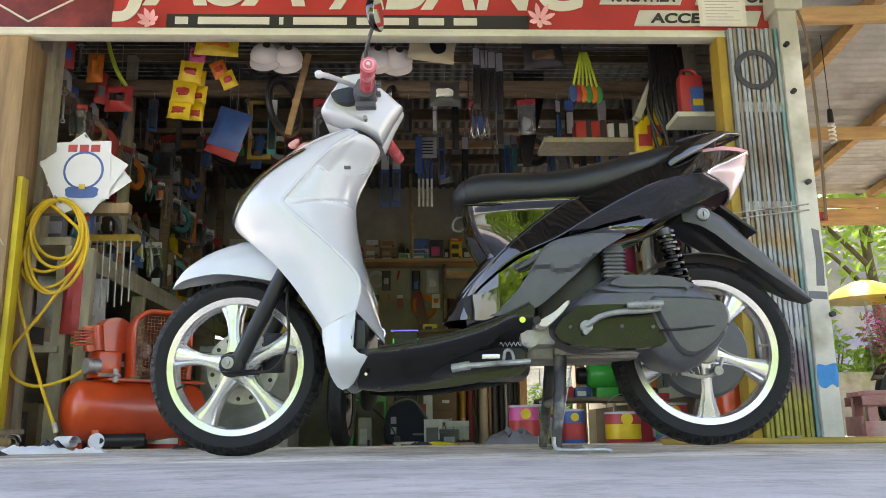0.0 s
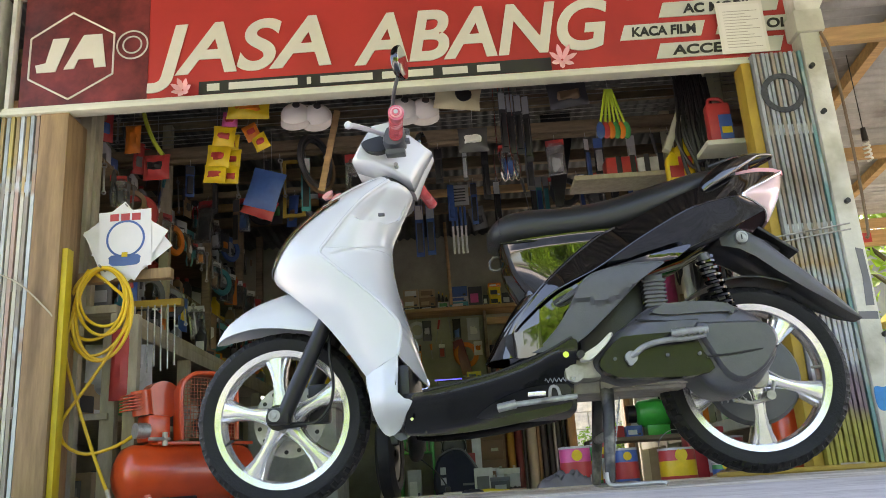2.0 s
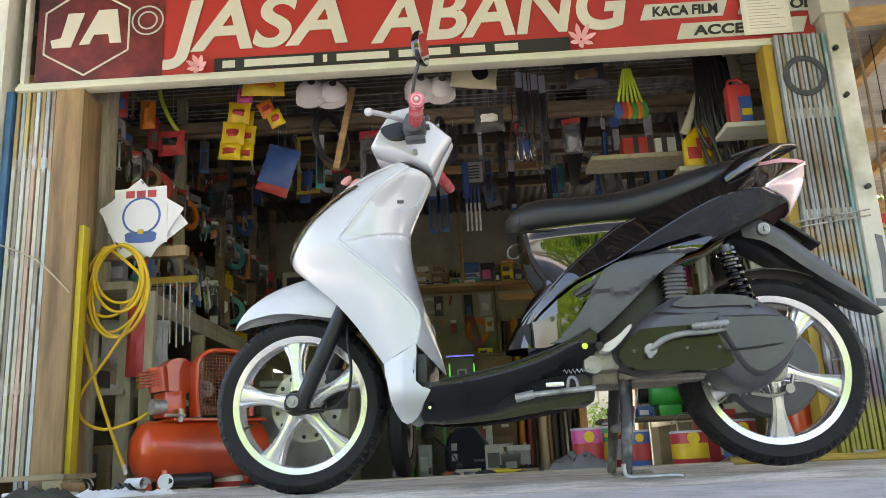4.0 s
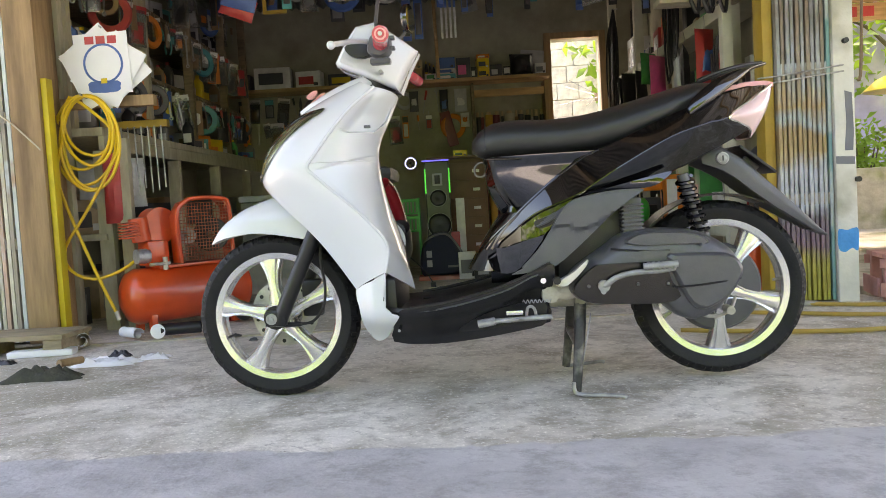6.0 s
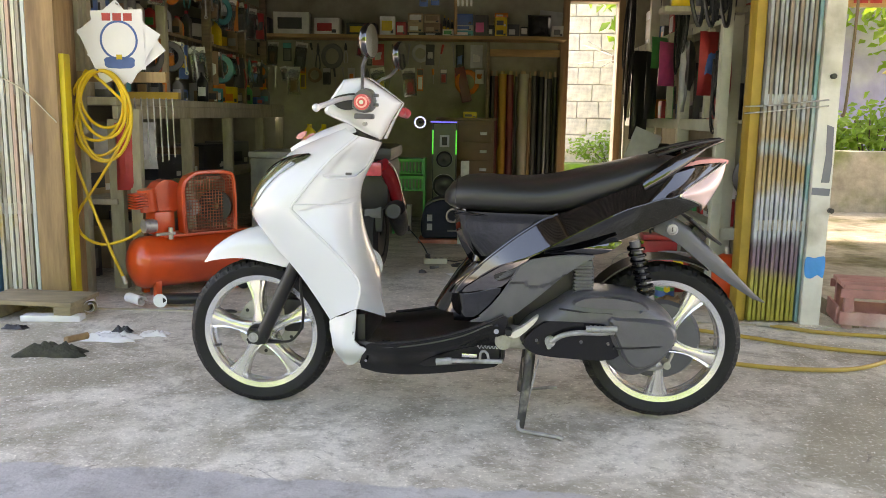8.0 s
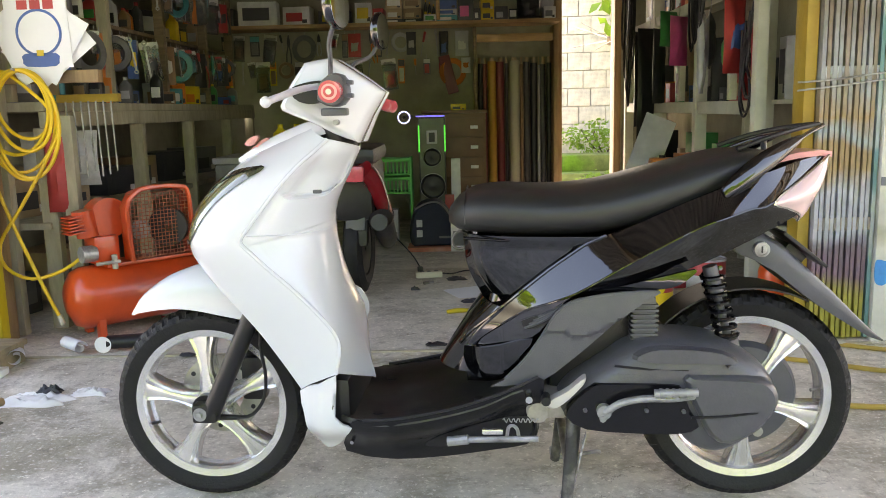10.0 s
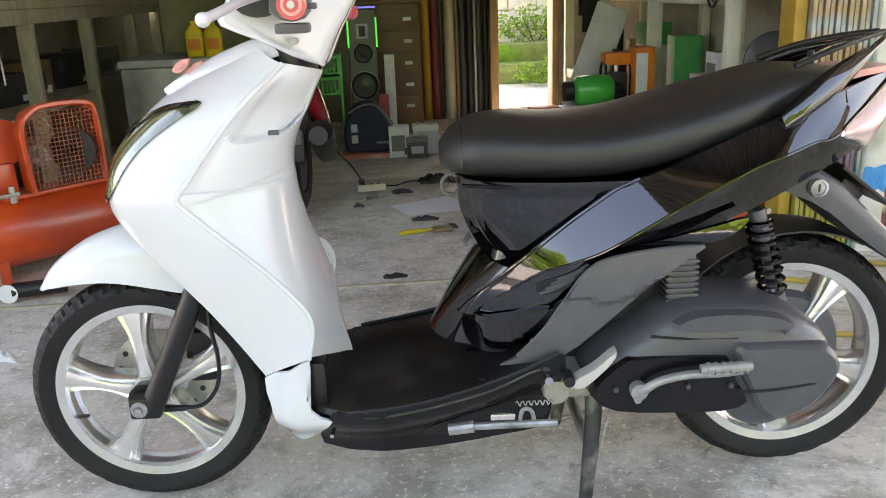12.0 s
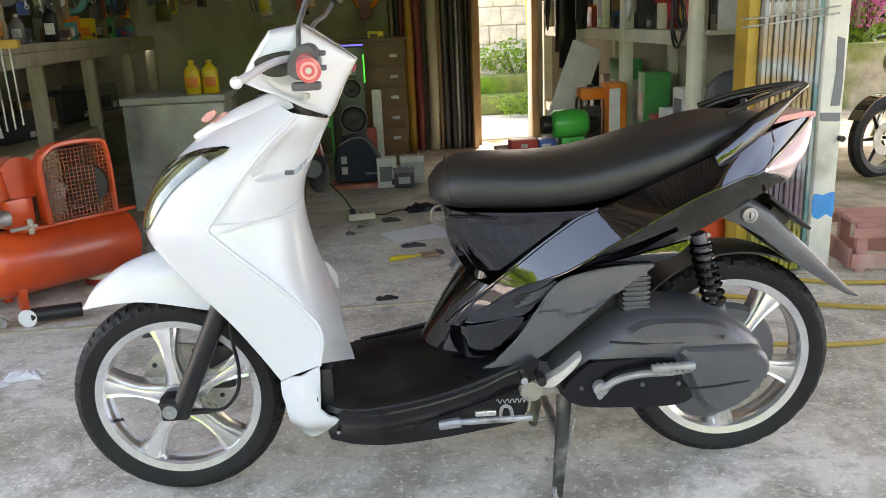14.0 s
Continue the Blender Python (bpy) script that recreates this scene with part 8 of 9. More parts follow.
for side in (-1, 1):
    part("tail_panel", ruled(B(), edge_of(MID_E), edge_of(TOP_E), side, 84, 10, 0.0003), BLACKG, scooter, "gloss black upper tail panel", 40)
    part("lower_tail_panel", ruled(B(), edge_of(LOW_E), edge_of(MID_E, 6, 13), side, 56, 8, 0.002), BLACKG, scooter, "gloss black lower tail panel", 40)
    part("tail_lip", skin(B(), LIP, lambda x, z: side_w(x) - 0.006 - 0.25 * abs(z - 0.56), 0.012, cell=0.012, n=4, side=side), BLACKG, scooter, "gloss black lower lip", 45)
    part("side_panel", skin(B(), FRONT_CW, lambda x, z: side_w(x) - 0.010 - 0.05 * (z - 0.46), 0.012, cell=0.012, side=side), BLACKG, scooter, "gloss black front side panel", 45)
    part("lower_side_panel", skin(B(), GLOSSB, lambda x, z: lerp([(0.61, 0.095), (0.65, 0.128), (0.70, 0.150), (0.77, 0.168)], x) - 0.05 * (0.40 - z), 0.012, cell=0.012, side=side), BLACKG, scooter, "", 45)
    cowl = part("side_cowl", skin(B(), COWL, w_cowl, 0.008, cell=0.009, side=side), GREYP, scooter, "matt dark grey side cowl", 40)
    part("cowl_edge", sweep(B(), [(x, side * (w_cowl(x, z) - 0.002), z) for x, z in ((0.705, 0.352), (0.748, 0.396), (0.782, 0.444), (0.811, 0.494), (0.840, 0.519), (0.88, 0.530), (0.945, 0.539), (1.02, 0.540))], 0.0035, 6), GREYP, cowl)
    part("vent", skin(B(), GRILLE, lambda x, z: side_w(x) - 0.005, 0.004, side=side), BLACKM, scooter)
    for k in range(4):
        part("vent_bar", sweep(B(), [(0.748 + 0.010 * k, side * (side_w(0.77) - 0.002), 0.458 + 0.008 * k), (0.778 + 0.010 * k, side * (side_w(0.79) - 0.002), 0.470 + 0.009 * k), (0.805 + 0.008 * k, side * (side_w(0.81) - 0.004), 0.487 + 0.008 * k)], 0.0028, 6), GREYP, scooter)
    part("panel_edge", sweep(B(), [(p.x, side * (p.y - 0.001), p.z) for p in (along(TOP_E, 0.25 * k) for k in range(0, 29))], 0.0042, 8, 1), BLACKG, scooter)
    part("panel_trim", sweep(B(), [(p.x, side * (p.y - 0.0005), p.z) for p in (along(MID_E, 0.25 * k) for k in range(8, 53))], 0.0026, 8, 1), BLACKG, scooter)
# core that closes the body between the panels
rings = []
for x, zt, zb, w in ((0.62, 0.42, 0.30, 0.08), (0.67, 0.50, 0.30, 0.10), (0.70, 0.632, 0.30, 0.10), (0.76, 0.634, 0.33, 0.115), (0.88, 0.634, 0.43, 0.13), (0.96, 0.645, 0.52, 0.135), (1.10, 0.68, 0.565, 0.125), (1.24, 0.74, 0.645, 0.09), (1.30, 0.76, 0.70, 0.06)):
    rings.append([(x, w * (abs(math.cos(a)) ** 0.5) * (1 if math.cos(a) > 0 else -1), (zt + zb) / 2 + (zt - zb) / 2 * (abs(math.sin(a)) ** 0.5) * (1 if math.sin(a) > 0 else -1)) for a in (2 * math.pi * k / 24 for k in range(24))])
part("body_core", loft(B(), rings), BLACKG, scooter, "black inner body", 60)
bm = loft(B(), [[(p.x, y * p.y, p.z - 0.006) for y in (-0.97, -0.5, 0, 0.5, 0.97)] for p in (along(TOP_E, 6 + 0.5 * k) for k in range(17))], closed=False)
bmesh.ops.recalc_face_normals(bm, faces=bm.faces)
thicken(bm, 0.004)
part("tail_deck", bm, BLACKG, scooter, "black deck under the seat", 50)
part("engine_shroud", box(B(), (0.80, -0.12, 0.28), (1.00, 0.12, 0.53), 0.02), BLACKP, scooter, "black shroud over the engine")
part("bag_hook", sweep(B(), [(0.62, 0, 0.640), (0.600, 0, 0.640), (0.588, 0, 0.625), (0.592, 0, 0.606), (0.610, 0, 0.602), (0.620, 0, 0.612)], 0.0035, 8), STEEL, scooter, "small steel bag hook")

# seat
SEAT = [(0.585, 0.700, 0.668, 0.055), (0.605, 0.726, 0.656, 0.088), (0.64, 0.746, 0.650, 0.112), (0.70, 0.753, 0.646, 0.128), (0.80, 0.749, 0.644, 0.140), (0.90, 0.756, 0.648, 0.146), (1.00, 0.778, 0.668, 0.146), (1.10, 0.802, 0.700, 0.138), (1.18, 0.820, 0.738, 0.122), (1.24, 0.820, 0.772, 0.105), (1.30, 0.812, 0.785, 0.07)]
rings = []
cols = [[(r[0], r[k]) for r in SEAT] for k in (1, 2, 3)]
for i in range(37):
    x = 0.585 + 0.715 * i / 36
    t, b_, w = (smoothlerp(c, x) for c in cols)
    m_ = b_ + (t - b_) * 0.42
    ring = []
    for k in range(28):
        a = 2 * math.pi * k / 28
        ca, sa = math.cos(a), math.sin(a)
        up = sa > 0
        y = w * (abs(ca) ** (0.72 if up else 0.35)) * (1 if ca > 0 else -1) * (1.0 if up else 1 - 0.10 * abs(sa))
        z = m_ + ((t - m_) * abs(sa) ** 0.9 if up else -(m_ - b_) * abs(sa) ** 0.6)
        ring.append((x, y, z))
    rings.append(ring)
seat = part("seat", loft(B(), rings), SEATM, scooter, "long black leatherette seat", 50)
part("seat_seam", sweep(B(), [(0.622, -0.102, 0.672), (0.622, -0.092, 0.715), (0.624, -0.05, 0.741), (0.624, 0.0, 0.742), (0.624, 0.05, 0.741), (0.622, 0.092, 0.715)], 0.0015, 6), BLACKP, seat)
bm = B()
for s in (-1, 1):
    sweep(bm, [(0.62, s * 0.118, 0.645), (0.75, s * 0.138, 0.640), (0.89, s * 0.150, 0.642), (1.0, s * 0.150, 0.664), (1.10, s * 0.142, 0.696), (1.18, s * 0.127, 0.732)], 0.0035, 8)
part("seat_base_trim", bm, SATIN, scooter, "gloss black trim under the seat")

# grab rail, tail lamp, rear mudguard
RAIL = [(1.156, 0.160, 0.738), (1.195, 0.152, 0.768), (1.25, 0.132, 0.803), (1.31, 0.097, 0.834), (1.36, 0.055, 0.855), (1.398, 0.016, 0.866), (1.404, 0.0, 0.867)]
for side in (-1, 1):
    path = spline(RAIL, 6)
    rings = []
    for i, p in enumerate(path):
        t = i / (len(path) - 1)
        h, w = 0.004 + 0.016 * math.sin(math.pi * min(1, t * 1.6 + 0.08)) ** 0.7 * (1 if t < 0.3 else 1 - 0.55 * (t - 0.3)), 0.003 + 0.006 * ease(t / 0.12)
        rings.append([(p.x - 0.35 * h * math.sin(a), side * (p.y + w * math.cos(a) - 0.25 * h * math.sin(a)), p.z + h * math.sin(a)) for a in (2 * math.pi * k / 14 for k in range(14))])
    part("grab_rail", loft(B(), rings), BLACKG, scooter, "gloss black grab rail", 60)
    part("rail_brace", sweep(B(), [(1.20, side * 0.085, 0.822), (1.27, side * 0.07, 0.846), (1.34, side * 0.04, 0.862), (1.392, side * 0.008, 0.869)], 0.0055, 10), BLACKP, scooter)
    part("rail_stay", cyl(B(), (1.305, side * 0.085, 0.832), (1.30, side * 0.06, 0.78), 0.007, seg=10), BLACKP, scooter)
LAMP_A = [(1.402, 0.043, 0.803), (1.333, 0.098, 0.760), (1.260, 0.152, 0.716), (1.292, 0.127, 0.700), (1.326, 0.098, 0.684), (1.336, 0.062, 0.665)]
LAMP_B = [(1.414, 0, 0.806), (1.410, 0, 0.776), (1.398, 0, 0.742), (1.383, 0, 0.712), (1.364, 0, 0.682), (1.350, 0, 0.662)]
rings = []
for i in range(26):
    a_, b_ = along(LAMP_A, i / 5), along(LAMP_B, i / 5)
    rings.append([(a_.x + (b_.x - a_.x) * math.cos(q), a_.y * math.sin(q), a_.z + (b_.z - a_.z) * math.cos(q)) for q in (math.pi * (k / 20 - 0.5) for k in range(21))])
bm = loft(B(), rings, closed=False)
bmesh.ops.recalc_face_normals(bm, faces=bm.faces)
thicken(bm, 0.006)
lamp = part("tail_lamp", bm, PINKL, scooter, "pale pink clear tail lamp", 30)
for side in (-1, 1):
    part("lamp_rib", sweep(B(), [(p.x + 0.002, side * p.y, p.z + 0.001) for p in (along(LAMP_A, 0.2 * k) for k in range(26))], 0.0035, 6, 1), CHROME, lamp)
part("tail_lamp_top", loft(B(), [[(x, y * w, z) for y in (-1, -0.5, 0, 0.5, 1)] + [(x, y * w, z - 0.012) for y in (1, 0.5, 0, -0.5, -1)] for x, z, w in ((1.27, 0.800, 0.085), (1.33, 0.812, 0.075), (1.385, 0.815, 0.050), (1.414, 0.811, 0.034))]), mat("faded red plastic", (0.62, 0.24, 0.24), 0.3, var=0.1, coat=0.5), scooter)
rings = []
for xu, zu, xl, zl, w in ((1.20, 0.640, 1.205, 0.600, 0.080), (1.255, 0.644, 1.245, 0.584, 0.097), (1.31, 0.610, 1.285, 0.560, 0.094), (1.36, 0.563, 1.34, 0.515, 0.087), (1.42, 0.508, 1.395, 0.474, 0.079), (1.48, 0.449, 1.455, 0.435, 0.068), (1.52, 0.411, 1.508, 0.402, 0.050), (1.550, 0.389, 1.547, 0.386, 0.028)):
    half_ = [(1.0, 1.0), (1.03, 0.55), (1.0, 0.18), (0.93, 0.05), (0.6, -0.04), (0.25, -0.07)]
    pts = [(-a, b_) for a, b_ in half_] + [(a, b_) for a, b_ in half_[::-1]]
    rings.append([(xu + (xl - xu) * b_, a * w, zu + (zl - zu) * b_) for a, b_ in pts])
bm = loft(B(), rings, closed=False)
bmesh.ops.recalc_face_normals(bm, faces=bm.faces)
thicken(bm, 0.005)
guard = part("rear_mudguard", bm, GREYP, scooter, "dark grey rear mudguard with a pointed tail", 50)
lock = part("seat_lock", lathe(B(), [(0.001, -0.004), (0.011, -0.004), (0.012, -0.007), (0.016, -0.007), (0.017, 0.004), (0.001, 0.006)], (1.252, -0.106, 0.611), 28), STEEL, guard, "round steel seat lock")
part("key_slot", box(B(), (1.2505, -0.112, 0.604), (1.2535, -0.109, 0.618)), BLACKP, lock)
part("number_plate_holder", box(B(), (-0.06, -0.085, -0.004), (0.06, 0.085, 0.004), 0.003, pose(1.352, 0, 0.604, 0, 39, 0)), BLACKP, scooter, "black empty plate holder")
part("plate_bracket", box(B(), (-0.03, -0.06, -0.03), (0.02, 0.06, -0.003), 0.004, pose(1.350, 0, 0.600, 0, 39, 0)), BLACKM, scooter)

# engine casing, kick lever, shock, stand
CVT = [(0.815, 0.300), (0.835, 0.335), (0.87, 0.362), (0.925, 0.398), (0.955, 0.420), (0.99, 0.432), (1.07, 0.437), (1.165, 0.424), (1.238, 0.382), (1.268, 0.335), (1.268, 0.29), (1.235, 0.245), (1.20, 0.212), (1.15, 0.193), (1.10, 0.206), (1.068, 0.236), (1.04, 0.248), (0.96, 0.247), (0.89, 0.244), (0.83, 0.270)]
bm = puff(B(), CVT, -0.05, -0.222, ((0.97, 0.0), (1.0, 0.45), (1.0, 0.60), (0.985, 0.76), (0.95, 0.88), (0.88, 0.96), (0.78, 1.0), (0.5, 1.03)), 3, (1.05, 0.320))
cvt = part("engine_casing", bm, CVTM, scooter, "dusty dark grey belt casing", 40)
part("casing_top_rib", puff(B(), [(0.968, 0.405), (0.985, 0.420), (1.02, 0.428), (1.09, 0.427), (1.150, 0.418), (1.178, 0.402), (1.172, 0.394), (1.10, 0.397), (1.02, 0.397)], -0.195, -0.231, ((1.06, 0.0), (1.0, 0.7), (0.94, 1.0)), n=2), CVTM, cvt)
part("casing_rear_cover", puff(B(), [(1.066, 0.368), (1.10, 0.375), (1.20, 0.371), (1.243, 0.360), (1.262, 0.330), (1.255, 0.300), (1.222, 0.255), (1.165, 0.224), (1.125, 0.240), (1.098, 0.290)], -0.195, -0.243, ((1.0, 0.0), (0.985, 0.6), (0.94, 0.88), (0.86, 1.0)), 2), CVTM, cvt)
part("casing_lower_cover", puff(B(), [(0.828, 0.285), (0.85, 0.322), (0.885, 0.350), (0.90, 0.354), (0.97, 0.356), (1.05, 0.354), (1.068, 0.345), (1.085, 0.30), (1.105, 0.262), (1.06, 0.246), (0.96, 0.248), (0.87, 0.256)], -0.19, -0.233, ((1.0, 0.0), (0.995, 0.8), (0.975, 1.0)), 2), SATIN, cvt, "black lower casing")
part("casing_split", sweep(B(), [(0.93, -0.2235, 0.392), (1.0, -0.2235, 0.384), (1.08, -0.2245, 0.382)], 0.0028, 6), BLACKP, cvt)
part("casing_seam", sweep(B(), [(1.085, -0.243, 0.288), (1.14, -0.244, 0.29), (1.20, -0.242, 0.296), (1.252, -0.236, 0.302)], 0.003, 6), BLACKP, cvt)
part("maker_mark", box(B(), (1.163, -0.2425, 0.300), (1.225, -0.2395, 0.312), 0.001), mat("raised grey mark", (0.13, 0.135, 0.145), 0.4, var=0.1), cvt, "raised grey maker's mark bar")
for x, z in ((1.07, 0.298), (1.16, 0.392), (0.87, 0.30), (1.235, 0.282), (0.995, 0.30)):
    part("casing_bolt", cyl(B(), (x, -0.205, z), (x, -0.240, z), 0.0045, seg=8), CVTM, cvt)
bm = sweep(B(), [(0.905, -0.236, 0.300), (0.915, -0.25, 0.305), (0.940, -0.254, 0.322), (0.985, -0.256, 0.332), (1.045, -0.258, 0.334), (1.085, -0.26, 0.340)], 0.0075, 10)
cyl(bm, (0.908, -0.220, 0.300), (0.908, -0.250, 0.300), 0.015, seg=16)
cyl(bm, (0.905, -0.236, 0.288), (0.905, -0.252, 0.286), 0.007, seg=8)
KICKM = mat("grey worn lever", (0.30, 0.30, 0.29), 0.45, metal=0.4, var=0.25, scale=30)
kick = part("kick_lever", bm, KICKM, scooter, "dull grey kick-start lever")
bm = cyl(B(), (1.005, -0.266, 0.347), (1.09, -0.268, 0.350), 0.0085, seg=12)
for k in range(6):
    cyl(bm, (1.015 + 0.013 * k, -0.266, 0.3475), (1.020 + 0.013 * k, -0.266, 0.3475), 0.0105, seg=12)
part("kick_pedal", bm, KICKM, kick)
bm = box(B(), (0.77, -0.11, 0.232), (1.06, 0.10, 0.285), 0.015)
box(bm, (0.75, -0.19, 0.262), (0.84, -0.10, 0.312), 0.012)
cyl(bm, (0.775, -0.195, 0.278), (0.775, -0.10, 0.278), 0.022, seg=16)
for x in (0.86, 0.92, 0.99, 1.04):
    cyl(bm, (x, -0.135, 0.255), (x, -0.09, 0.255), 0.014, seg=12)
box(bm, (0.84, -0.13, 0.242), (1.06, -0.10, 0.262), 0.006)
part("engine_block", bm, ALLOYD, scooter, "dull oil-stained alloy engine block")
bm = puff(B(), [(0.788, 0.304), (0.80, 0.320), (0.835, 0.340), (0.868, 0.368), (0.873, 0.360), (0.85, 0.332), (0.812, 0.300)], -0.205, -0.232, n=3)
part("foot_peg", bm, mat("pale worn alloy", (0.60, 0.58, 0.53), 0.4, metal=0.4, var=0.2), scooter, "pale alloy folding foot peg")
part("peg_bolt", cyl(B(), (0.79, -0.20, 0.318), (0.79, -0.236, 0.318), 0.010, seg=10), BLACKM, scooter)
boot = part("intake_boot", box(B(), (0.977, -0.155, 0.40), (1.025, -0.105, 0.52), 0.004), GREYP, scooter, "ribbed grey intake duct")
for k in range(10):
    part("boot_rib", box(B(), (0.972, -0.16, 0.404 + 0.0105 * k), (1.030, -0.10, 0.410 + 0.0105 * k), 0.002), GREYP, boot)
T0, T1 = Vector((1.146, -0.10, 0.575)), Vector((1.196, -0.10, 0.395))
bm = cyl(B(), T0, T1, 0.009, seg=12)
cyl(bm, T0 + (T1 - T0) * 0.0, T0 + (T1 - T0) * 0.32, 0.016, seg=16)
cyl(bm, T0 + (T1 - T0) * 0.9, T1, 0.02, seg=16)
shock = part("shock_absorber", bm, CVTM, scooter, "rear shock absorber with black spring")
d = (T1 - T0)
sx = d.normalized().cross(Vector((0, 1, 0)))
pts = [T0 + d * (0.06 + 0.84 * k / 96) + 0.0215 * (math.cos(k * 0.55) * sx + math.sin(k * 0.55) * Vector((0, 1, 0))) for k in range(97)]
part("shock_spring", sweep(B(), pts, 0.0055, 6, 1), BLACKG, shock)
part("swing_arm", box(B(), (1.02, 0.06, 0.22), (1.27, 0.10, 0.29), 0.012), ALLOYD, scooter)
bm = sweep(B(), [(1.17, -0.09, 0.195), (1.22, -0.09, 0.185), (1.262, -0.085, 0.20), (1.28, -0.08, 0.235)], 0.005, 8)
cyl(bm, (1.262, -0.10, 0.20), (1.262, -0.05, 0.20), 0.012, seg=10)
part("brake_arm", bm, ALLOYD, scooter)
part("brake_rod_spring", sweep(B(), [(1.13 + 0.0035 * k, -0.09 + 0.007 * math.cos(k * 1.5), 0.196 + 0.007 * math.sin(k * 1.5)) for k in range(22)], 0.0018, 5, 1), STEEL, scooter)
DSTEEL = mat("dark worn steel", (0.05, 0.05, 0.05), 0.5, metal=0.4, var=0.4, scale=22, col2=(0.20, 0.19, 0.17), scale2=11)
for s in (-1, 1):
    leg = part("stand_leg", sweep(B(), [(0.858, s * 0.10, 0.262), (0.853, s * 0.135, 0.20), (0.842, s * 0.155, 0.10), (0.832, s * 0.170, 0.012)], lambda t: 0.018 - 0.006 * t, 12), DSTEEL, scooter, "dark worn steel centre stand leg")
    part("stand_foot", sweep(B(), [(0.824, s * 0.182, 0.040), (0.830, s * 0.184, 0.012), (0.87, s * 0.198, 0.009), (0.94, s * 0.224, 0.010), (0.955, s * 0.231, 0.006)], 0.0055, 8), STEEL, leg)
part("stand_crossbar", cyl(B(), (0.846, -0.145, 0.13), (0.846, 0.145, 0.13), 0.012, seg=12), STEEL, scooter)
part("stand_return_spring", sweep(B(), [(0.880 - 0.0004 * k, -0.15 + 0.006 * math.cos(k * 1.4), 0.215 - 0.0019 * k + 0.004 * math.sin(k * 1.4)) for k in range(75)], 0.0018, 5, 1), STEEL, scooter)
bm = B()
loft(bm, [[(1.25 + 0.262 * math.cos(a), y, 0.256 + 0.262 * math.sin(a)) for y in (-0.062, -0.05, 0.0, 0.05, 0.062)] for a in (radians(62 + 9 * k) for k in range(13))], closed=False)
thicken(bm, 0.004)
part("inner_mudguard", bm, BLACKP, scooter, "black inner mudguard over the rear tyre", 60)
part("frame_tube", sweep(B(), [(0.95, -0.09, 0.56), (1.05, -0.10, 0.585), (1.15, -0.10, 0.61), (1.25, -0.08, 0.66)], 0.014, 10), BLACKM, scooter)


# ---- outside: yard, awning, walls, plants, motorcycle ----
LEAF = leafy("leaf green", (0.20, 0.33, 0.05), rough=0.5, var=0.4, scale=3, col2=(0.36, 0.42, 0.07), rnd=0.2)
LEAF2 = mat("dark leaf", (0.035, 0.085, 0.02), 0.5, var=0.3, scale=3, col2=(0.07, 0.14, 0.025))
BARK = mat("bark", (0.13, 0.10, 0.07), 0.9, var=0.3, bump=0.5, bscale=25)
PINKF = mat("magenta blossom", (0.45, 0.06, 0.20), 0.6, var=0.3, col2=(0.6, 0.25, 0.35))
MOSS = mat("mossy masonry", (0.42, 0.38, 0.30), 0.9, var=0.3, bump=0.6, bscale=20, col2=(0.17, 0.21, 0.05), mix2=(0.45, 0.6))


def leaves(bm, centre, radii, count, size, rng):
    """Many small folded leaves in an uneven cloud."""
    for _ in range(count):
        while True:
            p = Vector((rng.uniform(-1, 1), rng.uniform(-1, 1), rng.uniform(-1, 1)))
            if 0.25 < p.length < 1 and noise.noise(p * 2.3 + Vector(centre)) > -0.18:
                break
        p = Vector(centre) + Vector((p.x * radii[0], p.y * radii[1], p.z * radii[2]))
        d = Vector((rng.uniform(-1, 1), rng.uniform(-1, 1), rng.uniform(-0.9, 0.4))).normalized()
        s = d.orthogonal().normalized()
        L = size * rng.uniform(0.6, 1.3)
        n_ = d.cross(s) * L * 0.12
        a, b_, c, e = (bm.verts.new(q) for q in (p, p + d * L * 0.5 + s * L * 0.28 + n_, p + d * L, p + d * L * 0.5 - s * L * 0.28 + n_))
        bm.faces.new((a, b_, c))
        bm.faces.new((a, c, e))
    return bm


def tree(at, height, spread, count, size, seed, label, leaf=LEAF, trunk=0.1):
    rng = random.Random(seed)
    th = thing("tree", label, "tree", at)
    bm = sweep(B(), [(0, 0, -0.15), (0.03, 0.02, height * 0.25), (-0.04, 0.05, height * 0.55), (0.02, 0.0, height * 0.85)], lambda t: trunk * (1 - 0.7 * t), 10)
    for k in range(6):
        q, h = k * 1.05 + seed, height * (0.35 + 0.08 * k)
        sweep(bm, [(0, 0, h), (spread * 0.35 * math.cos(q), spread * 0.35 * math.sin(q), h + 0.18 * height), (spread * 0.7 * math.cos(q), spread * 0.7 * math.sin(q), h + 0.25 * height)], lambda t: trunk * 0.4 * (1 - 0.8 * t), 6)
    part("trunk", bm, BARK, th)
    bm = B()
    for k in range(9):
        q = k * 2.4 + seed
        r = spread * (0.15 + 0.55 * rng.random())
        leaves(bm, (r * math.cos(q), r * math.sin(q), height * (0.5 + 0.5 * rng.random())), (spread * 0.45, spread * 0.45, height * 0.2), count // 9, size, rng)
    part("crown", bm, leaf, th, angle=180)
    return th


